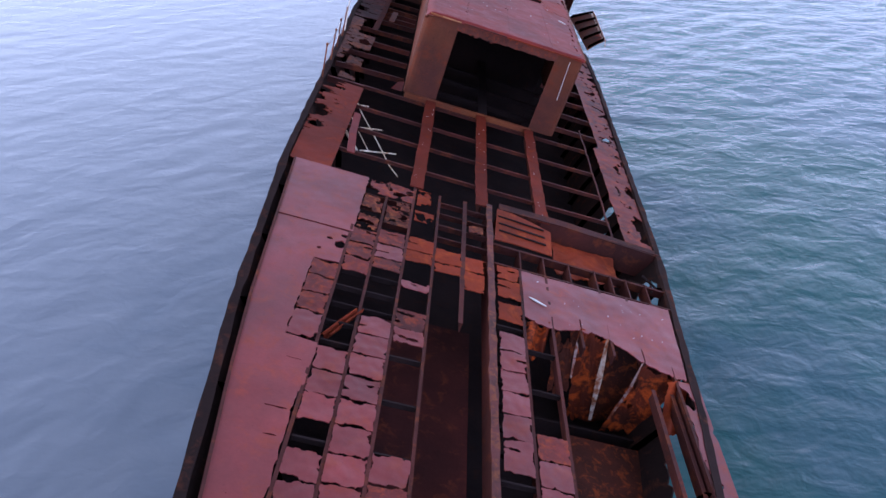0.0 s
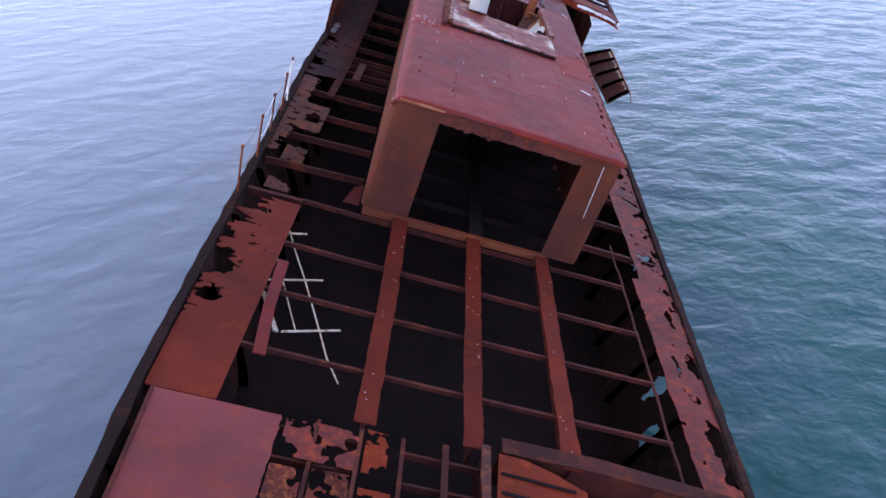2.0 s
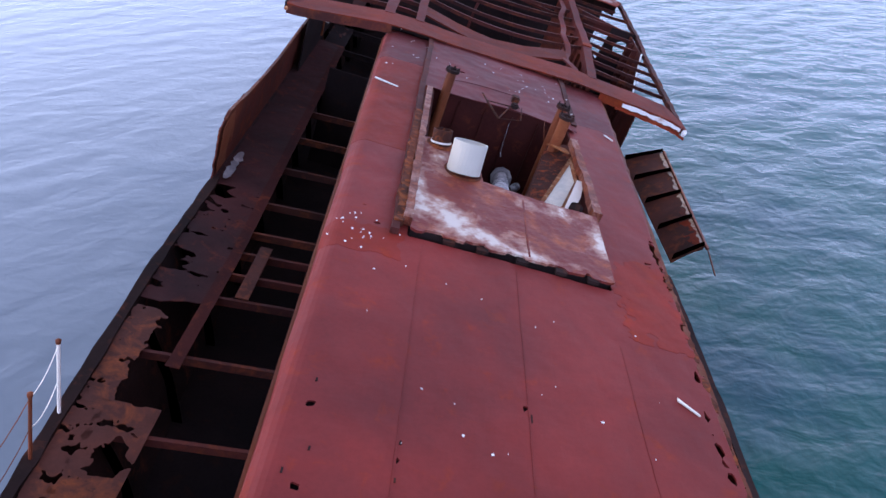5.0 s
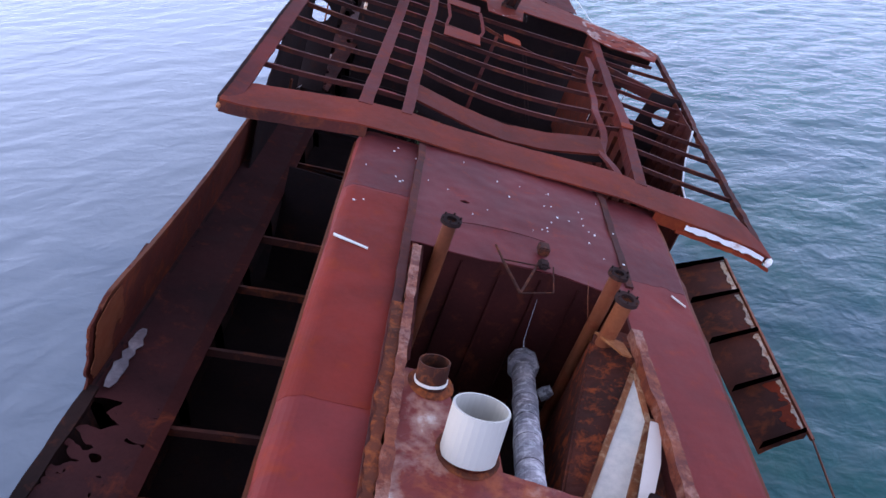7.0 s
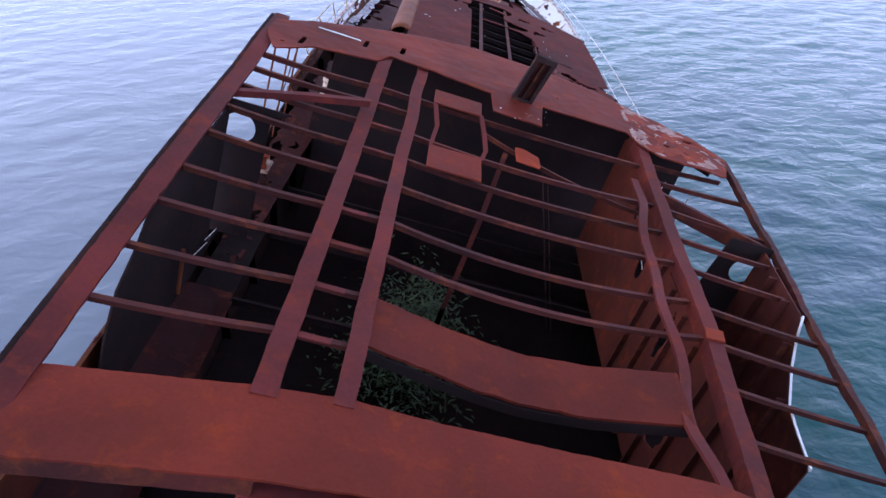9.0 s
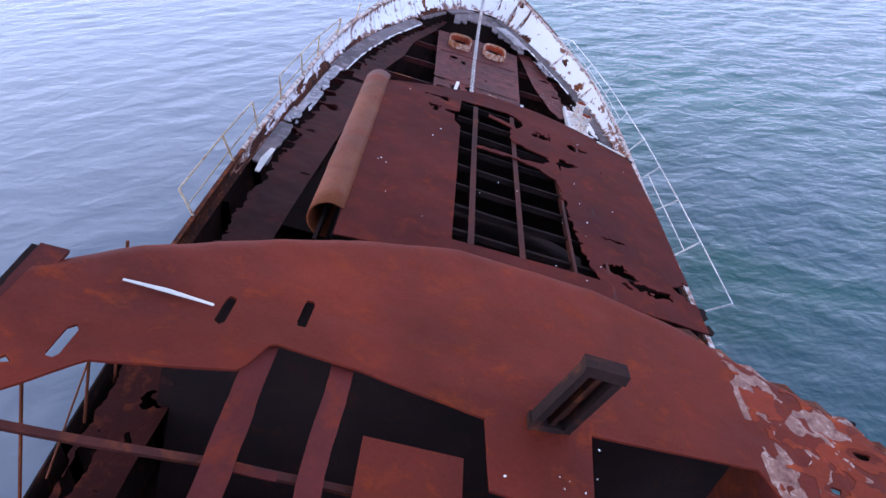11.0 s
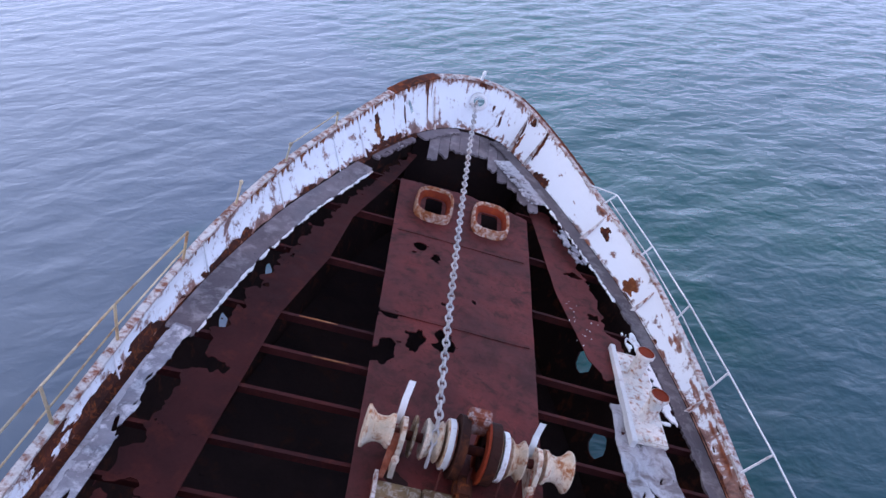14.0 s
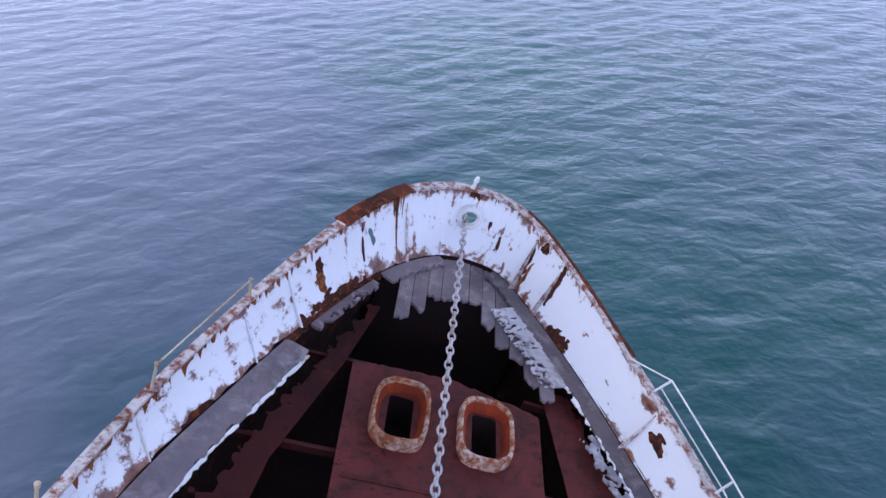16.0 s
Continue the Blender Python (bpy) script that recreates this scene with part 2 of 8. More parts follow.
def node_map(nt, value, lo, hi):
    n = node(nt, "ShaderNodeMapRange", **{"From Min": lo, "From Max": hi})
    nt.links.new(value, n.inputs[0])
    return n.outputs[0]


def water():
    m, nt, bs = mat("sea_water")
    pos = nt.nodes.new("ShaderNodeNewGeometry").outputs["Position"]
    # grey-blue water, with green shoal water close off the starboard side
    c = mix(nt, ramp(nt, noise_tex(nt, 0.07, 5, 0.6, pos), [(0.4, (0, 0, 0)), (0.64, (1, 1, 1))]), (0.050, 0.088, 0.150), (0.042, 0.090, 0.145))
    sx = nt.nodes.new("ShaderNodeSeparateXYZ")
    nt.links.new(pos, sx.inputs[0])
    wob = noise_tex(nt, 0.06, 5, 0.65, pos)
    ad = nt.nodes.new("ShaderNodeMath")
    ad.operation = 'MULTIPLY_ADD'
    ad.inputs[1].default_value = 34.0
    nt.links.new(wob, ad.inputs[0])
    nt.links.new(sx.outputs["X"], ad.inputs[2])
    shoal = ramp(nt, node_map(nt, ad.outputs[0], 12.0, 62.0), [(0.0, (0, 0, 0)), (0.18, (0.95, 0.95, 0.95)), (0.5, (0.62, 0.62, 0.62)), (1.0, (0.12, 0.12, 0.12))])
    # paler water off the port quarter: the sky's sheen put into the base colour
    pale = nt.nodes.new("ShaderNodeMath")
    pale.operation = 'MULTIPLY'
    nt.links.new(node_map(nt, ad.outputs[0], 19.0, 7.0), pale.inputs[0])
    nt.links.new(node_map(nt, sx.outputs["Y"], 170.0, 60.0), pale.inputs[1])
    c = mix(nt, pale.outputs[0], c, (0.125, 0.156, 0.205))
    patch = ramp(nt, noise_tex(nt, 0.11, 4, 0.6, pos, 0.5), [(0.38, (0.55, 0.55, 0.55)), (0.56, (1, 1, 1))])
    green = nt.nodes.new("ShaderNodeMath")
    green.operation = 'MULTIPLY'
    most = nt.nodes.new("ShaderNodeMath")
    most.operation = 'MAXIMUM'
    nt.links.new(patch, most.inputs[0])
    nt.links.new(ramp(nt, node_map(nt, sx.outputs["Y"], 40.0, 80.0), [(0.0, (0, 0, 0)), (1.0, (0.85, 0.85, 0.85))]), most.inputs[1])
    nt.links.new(shoal, green.inputs[0])
    nt.links.new(most.outputs[0], green.inputs[1])
    c = mix(nt, green.outputs[0], c, (0.0, 0.086, 0.073))
    nt.links.new(c, bs.inputs["Base Color"])
    bs.inputs["Roughness"].default_value = 0.24
    bs.inputs["Specular IOR Level"].default_value = 0.7
    bs.inputs["IOR"].default_value = 1.33
    # wind chop: short crests in two crossing trains, and ripples on them
    total = None
    for turn, stretch, scale, gain in ((-26, 1.4, 0.4, 0.85), (8, 1.5, 0.85, 0.46), (-48, 1.4, 2.0, 0.15)):
        ro = node(nt, "ShaderNodeMapping", Rotation=(0, 0, radians(turn)))
        mp = node(nt, "ShaderNodeMapping", Scale=(1.0, stretch, 1.0))
        nt.links.new(pos, ro.inputs[0])
        nt.links.new(ro.outputs[0], mp.inputs[0])
        h = noise_tex(nt, scale, 3, 0.5, mp.outputs[0], 0.35)
        s = nt.nodes.new("ShaderNodeMath")
        s.operation = 'MULTIPLY_ADD'
        s.inputs[1].default_value = gain
        nt.links.new(h, s.inputs[0])
        if total is None:
            s.inputs[2].default_value = 0.0
        else:
            nt.links.new(total, s.inputs[2])
        total = s.outputs[0]
    # the lee of the wreck lies calmer
    lee = nt.nodes.new("ShaderNodeMath")
    lee.operation = 'MULTIPLY'
    nt.links.new(node_map(nt, sx.outputs["X"], 6.0, -4.0), lee.inputs[0])
    nt.links.new(node_map(nt, sx.outputs["Y"], 150.0, 60.0), lee.inputs[1])
    calm = node(nt, "ShaderNodeMapRange", **{"To Min": 1.0, "To Max": 0.42})
    nt.links.new(lee.outputs[0], calm.inputs[0])
    b = node(nt, "ShaderNodeBump", Distance=0.2)
    nt.links.new(calm.outputs[0], b.inputs["Strength"])
    nt.links.new(total, b.inputs["Height"])
    nt.links.new(b.outputs[0], bs.inputs["Normal"])
    return m


SEA = water()
BULWHITE = flaked("bulwark_white_over_rust", (0.84, 0.85, 0.89), (0.33, 0.09, 0.028), (0.10, 0.03, 0.018), scale=3.0, detail=0.7, film=0.4, sound=(1.2, 1.34))
CASING = flaked("casing_paint_over_rust", (0.58, 0.5, 0.455), (0.31, 0.08, 0.028), (0.155, 0.026, 0.021), scale=2.4, detail=0.66, amp=0.85, bare=(0.48, 0.7), film=0.85, sound=(1.18, 1.5))
COAMING = flaked("coaming_paint_over_rust", (0.6, 0.52, 0.48), (0.27, 0.07, 0.026), (0.11, 0.025, 0.017), scale=4.5, bare=(0.42, 0.66))


# ---- building helpers ----
def thing(name, label, category, u, v, w, group="", kind=""):
    """An empty at the thing's base on the ship; its parts hang under it."""
    e = new(name)
    e.matrix_world = Matrix.Translation(S(u, v, w))
    e.empty_display_size = 0.2
    return tagged(e, label, category, group, kind)


ORIGIN = {}


def origin_of(ob):
    return ORIGIN[ob.name] if ob.name in ORIGIN else ob.matrix_world.translation.copy()


def mesh_part(name, verts, faces, material, parent, label="", smooth=False):
    """One mesh, given in the ship's axes, as a part of its thing."""
    o = origin_of(parent)
    me = bpy.data.meshes.new(name)
    me.from_pydata([SHIP @ Vector(p) - o for p in verts], [], faces)
    me.materials.append(material)
    if smooth:
        me.polygons.foreach_set("use_smooth", [True] * len(me.polygons))
    ob = new(name, me)
    ob.parent = parent
    ORIGIN[ob.name] = o
    if label:
        ob["label"] = label
    return ob


def wear(ob, amount):
    """How much paint is left at each point of a part: amount(u, v, w) in the ship's axes."""
    o, back = ORIGIN[ob.name], SHIP.inverted()
    a = ob.data.attributes.new("wear", 'FLOAT', 'POINT')
    a.data.foreach_set("value", [amount(*(back @ (p.co + o))) for p in ob.data.vertices])
    return ob


def part(name, bm, material, parent, label="", smooth=False):
    bmesh.ops.recalc_face_normals(bm, faces=bm.faces)
    bm.verts.index_update()
    verts = [v.co.copy() for v in bm.verts]
    faces = [[v.index for v in f.verts] for f in bm.faces]
    bm.free()
    return mesh_part(name, verts, faces, material, parent, label, smooth)


def box(bm, u0, u1, v0, v1, w0, w1, bevel=0.0):
    r = bmesh.ops.create_cube(bm, size=1.0)
    for p in r["verts"]:
        p.co = Vector((u0 + (p.co.x + 0.5) * (u1 - u0), v0 + (p.co.y + 0.5) * (v1 - v0), w0 + (p.co.z + 0.5) * (w1 - w0)))
    if bevel:
        es = list({e for p in r["verts"] for e in p.link_edges})
        bmesh.ops.bevel(bm, geom=es, offset=bevel, segments=2, affect='EDGES')
    return bm


def B(u0, u1, v0, v1, w0, w1, bevel=0.0):
    return box(bmesh.new(), u0, u1, v0, v1, w0, w1, bevel)


def tube(bm, a, b, r, segs=10, r2=None, caps=True):
    a, b = Vector(a), Vector(b)
    d = b - a
    q = d.to_track_quat('Z', 'Y').to_matrix().to_4x4()
    bmesh.ops.create_cone(bm, cap_ends=caps, segments=segs, radius1=r, radius2=r if r2 is None else r2, depth=d.length,
                          matrix=Matrix.Translation((a + b) / 2) @ q)
    return bm


def T(a, b, r, segs=8, r2=None):
    return tube(bmesh.new(), a, b, r, segs, r2)


def lathe(profile, centre, axis=(0, 0, 1), segs=24):
    """A turned solid: profile rows (radius, height) along the axis from the centre."""
    bm = bmesh.new()
    q = Vector(axis).to_track_quat('Z', 'Y')
    rings = []
    for r, h in profile:
        rings.append([bm.verts.new(Vector(centre) + q @ Vector((r * math.cos(k * math.tau / segs), r * math.sin(k * math.tau / segs), h))) for k in range(segs)])
    for a, b in zip(rings, rings[1:]):
        for k in range(segs):
            bm.faces.new((a[k], a[(k + 1) % segs], b[(k + 1) % segs], b[k]))
    return bm


def ribbon(path, width, thick, bm=None, across=(1, 0, 0)):
    """A flat bar along a path of points, its width along 'across', top at the path."""
    bm = bm or bmesh.new()
    ac = Vector(across).normalized()
    rows = []
    for i, p in enumerate(path):
        wd = width[i] if isinstance(width, (list, tuple)) else width
        p = Vector(p)
        if len(path) > 12:  # long bars are eaten unevenly along their edges
            wd += 0.07 * wd * nz(p.x * 6.0, p.y * 6.1, 7.0, 5)
        rows.append([bm.verts.new(p + ac * s * wd / 2 + Vector((0, 0, z))) for s, z in ((-1, 0), (1, 0), (1, -thick), (-1, -thick))])
    for a, b in zip(rows, rows[1:]):
        for k in range(4):
            bm.faces.new((a[k], a[(k + 1) % 4], b[(k + 1) % 4], b[k]))
    bm.faces.new(rows[0])
    bm.faces.new(list(reversed(rows[-1])))
    return bm


def sheet(name, u0, u1, v0, v1, step, solid, material, parent, label="", thick=0.02, height=None, place=None, smooth=False, whole=False):
    """A plate cut to shape: solid(u, v) > 0 is metal, below 0 is eaten away; the torn outline is followed exactly.
    height(u, v) lifts it; place(u, v, h) lays it onto another surface."""
    nu, nv = max(2, int(math.ceil((u1 - u0) / step))), max(2, int(math.ceil((v1 - v0) / step)))
    us, vs = np.linspace(u0, u1, nu + 1), np.linspace(v0, v1, nv + 1)
    F = [[solid(u, v) for v in vs] for u in us]
    height = height or (lambda u, v: 0.0)
    place = place or (lambda u, v, h: (u, v, h))
    verts, faces, index, edges = [], [], {}, {}

    def vert(key, u, v):
        if key not in index:
            index[key] = len(verts)
            verts.append((u, v))
        return index[key]

    def cross(i, j, k, l):
        a, b = F[i][j], F[k][l]
        f = min(0.96, max(0.04, a / (a - b)))
        key = ((i, j), (k, l)) if (i, j) < (k, l) else ((k, l), (i, j))
        return vert(key, us[i] + f * (us[k] - us[i]), vs[j] + f * (vs[l] - vs[j]))

    for i in range(nu):
        for j in range(nv):
            cs = ((i, j), (i + 1, j), (i + 1, j + 1), (i, j + 1))
            poly = []
            for n in range(4):
                a, b = cs[n], cs[(n + 1) % 4]
                if F[a[0]][a[1]] > 0:
                    poly.append(vert(a, us[a[0]], vs[a[1]]))
                if (F[a[0]][a[1]] > 0) != (F[b[0]][b[1]] > 0):
                    poly.append(cross(*a, *b))
            if len(poly) >= 3:
                faces.append(poly)
                for n in range(len(poly)):
                    e = (poly[n], poly[(n + 1) % len(poly)])
                    if (e[1], e[0]) in edges:
                        del edges[(e[1], e[0])]
                    else:
                        edges[e] = 1
    if not faces:
        return None
    if whole:  # keep the largest piece, let loose crumbs fall away
        root = list(range(len(verts)))

        def find(a):
            while root[a] != a:
                root[a] = root[root[a]]
                a = root[a]
            return a
        for f in faces:
            for k in f[1:]:
                root[find(k)] = find(f[0])
        count = collections.Counter(find(f[0]) for f in faces)
        best = count.most_common(1)[0][0]
        faces = [f for f in faces if find(f[0]) == best]
        edges = {e: 1 for e in edges if find(e[0]) == best}
    n = len(verts)
    hs = [height(u, v) for u, v in verts]
    pts = [place(u, v, h) for (u, v), h in zip(verts, hs)] + [place(u, v, h - thick) for (u, v), h in zip(verts, hs)]
    faces = faces + [[k + n for k in reversed(f)] for f in faces] + [[b, a, a + n, b + n] for a, b in edges]
    return mesh_part(name, pts, faces, material, parent, label, smooth)


def rect(u, v, u0, u1, v0, v1):
    """Signed distance into a rectangle, positive inside."""
    return min(u - u0, u1 - u, v - v0, v1 - v)


def hole(u, v, cu, cv, ru, rv, rough=0.35, seed=0.0):
    """Negative inside a ragged hole."""
    d = math.hypot((u - cu) / ru, (v - cv) / rv)
    k = min(11.0, max(3.4, 0.9 / min(ru, rv)))
    return (d - 1 - rough * nz(u * k + seed, v * k, seed, 5)) * min(ru, rv)

# ---- sea ----
def axis(lo, hi, step, far):
    a = list(np.arange(lo, hi + 0.01, step))
    s, x = step, hi
    while x < far:
        s *= 1.35
        x += s
        a.append(x)
    s, x = step, lo
    while x > -far:
        s *= 1.35
        x -= s
        a.insert(0, x)
    return a


def build_sea():
    xs, ys = axis(-62, 72, 0.42, 2500), axis(0, 135, 0.42, 2500)
    nx, ny = len(xs), len(ys)
    X, Y = np.meshgrid(xs, ys, indexing="ij")
    H = np.zeros_like(X)
    rng = np.random.RandomState(4)
    for k in range(46):
        lam = 1.7 * (1.04 ** k)
        a = radians(rng.normal(116, 38))
        amp = 0.0030 * lam * (1.0 if lam < 3.0 else 0.2)
        ph = (X * math.cos(a) + Y * math.sin(a)) * math.tau / lam + rng.uniform(0, 6.3) + 0.8 * np.sin(X * 0.07 + k) + 0.8 * np.cos(Y * 0.06 + 2 * k)
        H += amp * (np.sin(ph) + 0.22 * np.sin(2 * ph + 1.2))
    H *= np.clip(1 - (np.hypot(X, Y - 60) - 110) / 300, 0, 1)
    H *= 1 - 0.72 * np.clip((4 - X) / 10, 0, 1) * np.clip((150 - Y) / 90, 0, 1)
    co = np.stack([X, Y, H], -1).reshape(-1, 3)
    i, j = np.meshgrid(range(nx - 1), range(ny - 1), indexing="ij")
    q = (i * ny + j).ravel()
    faces = np.stack([q, q + ny, q + ny + 1, q + 1], -1)
    me = bpy.data.meshes.new("water")
    me.from_pydata(co.tolist(), [], faces.tolist())
    me.polygons.foreach_set("use_smooth", [True] * len(me.polygons))
    me.materials.append(SEA)
    tagged(new("water", me), "choppy blue-green sea water around the wreck", "water", kind="structure")


build_sea()

# ---- hull ----
HALF = [(-6, 3.0), (0, 3.3), (5, 3.78), (8, 4.13), (10, 4.38), (13, 4.62), (16, 4.85), (20, 4.98), (25, 5.12), (30, 5.3), (38, 5.3), (50, 5.3), (57, 5.25),
        (60, 5.15), (63, 4.95), (65, 4.72), (67, 4.42), (69, 4.02), (71, 3.45), (72.5, 2.95), (74, 2.3), (75, 1.72), (75.7, 1.15), (76.1, 0.6), (76.25, 0.0)]
FORE = [(48, 0.0), (52, 0.5), (58, 0.58), (62, 0.64), (66, 0.7), (72, 0.92), (77, 1.1)]


def half(v):
    return interp(v, HALF)


def hull_point(side, v, d):
    """A point of the shell d metres down from the gunwale."""
    f = interp(d, [(0, 1.0), (0.3, 0.985), (0.8, 0.95), (1.5, 0.91), (2.8, 0.85), (4.2, 0.72), (4.9, 0.4)])
    bow = max(0.0, (v - 58) / 18)
    h = half(v) * f * (1 - 0.09 * bow * d) - interp(v, [(4, 0.6), (12, 0.45), (22, 0.25), (32, 0.1), (45, 0.0)]) * min(d, 1.5) * (1.0 if side < 0 else 0.3)
    return (side * h, v - 0.25 * d * max(0, (v - 70) / 6), (1 - min(1, d / 2.0)) * interp(v, FORE) - d - 0.03)


def shell_holes(side, v, d):
    f = 1.0
    if side > 0:
        f = min(f, hole(v, d, 9.3, 0.5, 2.0, 0.36, 0.3, 3), hole(v, d, 14.7, 0.55, 0.75, 0.35, 0.3, 5), hole(v, d, 11.2, 0.5, 0.6, 0.3, 0.3, 6),
                hole(v, d, 20.0, 0.9, 0.25, 0.5, 0.5, 8), hole(v, d, 24.6, 0.5, 0.5, 0.3, 0.5, 9), hole(v, d, 19.0, 1.5, 0.2, 0.3, 0.5, 9))
        for pv, pd in ((69.15, 1.1), (67.15, 1.45), (65.2, 1.5)):
            f = min(f, math.hypot((v - pv) * 0.6, d - pd) - 0.19)
    else:
        for pv, pd in ((68.7, 0.75), (66.9, 0.75)):
            f = min(f, math.hypot((v - pv) * 0.7, d - pd) - 0.14)
    return f


def hull_shell():
    t = thing("hull", "blackened rusty steel hull of a wrecked ship listing in the sea", "ship hull", 0, 30, -4)
    for side, nm in ((-1, "port_shell"), (1, "starboard_shell")):
        sheet(nm, -6, 76.2, 0, 4.9, 0.16, lambda v, d: min(1.0, shell_holes(side, v, d)) + 0.0 * d, CHAR, t, thick=0.03,
              place=lambda v, d, h: (lambda p: (p[0] + side * h, p[1], p[2]))(hull_point(side, v, d)))
    part("transom", B(-3.0, 3.0, -6.06, -6.0, -4.5, 0), CHAR, t)
    # added floors that hide the sea inside the hull; DARK carries the hold's shade
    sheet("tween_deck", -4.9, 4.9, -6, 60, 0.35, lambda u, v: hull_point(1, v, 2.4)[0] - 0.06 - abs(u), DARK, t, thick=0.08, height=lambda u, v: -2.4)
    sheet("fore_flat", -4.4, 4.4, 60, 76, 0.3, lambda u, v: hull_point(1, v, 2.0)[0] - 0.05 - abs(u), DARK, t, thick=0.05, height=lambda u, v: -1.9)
    # inner frames in DARK, the shade between decks included in their colour
    for k, v in enumerate(np.arange(4.0, 60, 2.1)):
        for side in (-1, 1):
            pts = [hull_point(side, v, d) for d in (0.05, 0.6, 1.3, 2.0, 2.4)]
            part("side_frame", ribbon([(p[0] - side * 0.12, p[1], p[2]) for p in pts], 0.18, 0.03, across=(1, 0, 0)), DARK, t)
    q = [(u, 76.1 - 0.27 * d + k, 1.02 - d) for d in (0.0, 4.6) for k in (0.0, -0.08) for u in (-0.42, 0.42)]
    mesh_part("stem_bar", q, [(0, 1, 3, 2), (4, 6, 7, 5), (0, 4, 5, 1), (2, 3, 7, 6), (0, 2, 6, 4), (1, 5, 7, 3)], CHAR, t)
    # gunwale bars, uneven with torn scraps
    for side in (-1, 1):
        pts = [(side * (half(v) - 0.02), v, interp(v, FORE) + 0.015 + 0.02 * nz(v * 0.9, side * 3.0)) for v in np.arange(-6, 34 if side < 0 else 35.2, 0.4)]
        part("gunwale_bar", ribbon(pts, [0.16 + 0.07 * nz(p[1] * 1.7, 4.0) for p in pts], 0.12), CHAR, t)
    return t


hull_shell()


def wallstrip(path, w0, w1, thick, bm=None):
    """An upright plate along a plan path, from w0 to w1 (numbers, or functions of the point's number)."""
    bm = bm or bmesh.new()
    rows, n = [], len(path)
    for i, (u, v) in enumerate(path):
        a, b = Vector(path[max(0, i - 1)]), Vector(path[min(n - 1, i + 1)])
        d = (b - a).normalized()
        nn = Vector((-d.y, d.x)) * thick
        lo, hi = (w0(i) if callable(w0) else w0), (w1(i) if callable(w1) else w1)
        rows.append([bm.verts.new(p) for p in ((u, v, lo), (u, v, hi), (u + nn.x, v + nn.y, hi), (u + nn.x, v + nn.y, lo))])
    for a, b in zip(rows, rows[1:]):
        for k in range(4):
            bm.faces.new((a[k], b[k], b[(k + 1) % 4], a[(k + 1) % 4]))
    bm.faces.new(rows[0])
    bm.faces.new(list(reversed(rows[-1])))
    return bm


def angle_bar(a, b, width=0.09, depth=0.12, bend=0.0, segs=8, along_u=True):
    """An angle bar between two points, sagging by bend: a flat on top with a web below one edge."""
    a, b = Vector(a), Vector(b)
    pts = [a.lerp(b, i / segs) - Vector((0, 0, bend * (1 - (2 * i / segs - 1) ** 2))) for i in range(segs + 1)]
    ac = (0, 1, 0) if along_u else (1, 0, 0)
    bm = ribbon(pts, width, 0.018, across=ac)
    web = Vector(ac) * (width / 2 - 0.012)
    return ribbon([p + web - Vector((0, 0, 0.016)) for p in pts], 0.02, depth, bm, across=ac)


# ---- aft deck: plates left between the stringers ----
ROW0, PITCH = 13.5, 0.55
GIRDER = steel("mottled_girder_rust", (0.13, 0.033, 0.03), (0.05, 0.018, 0.016), (0.2, 0.06, 0.025), 0.5, rough=0.6, gloss=0.2, size=0.35)
TANDARK = steel("brown_rusted_plate", (0.09, 0.029, 0.021), (0.04, 0.016, 0.014), (0.17, 0.048, 0.02), 0.45, rough=0.7)
STRINGERS = [-2.85, -2.28, -1.65, -1.03, -0.39, 0.91, 1.52, 2.15, 2.8, 3.45, 4.05]


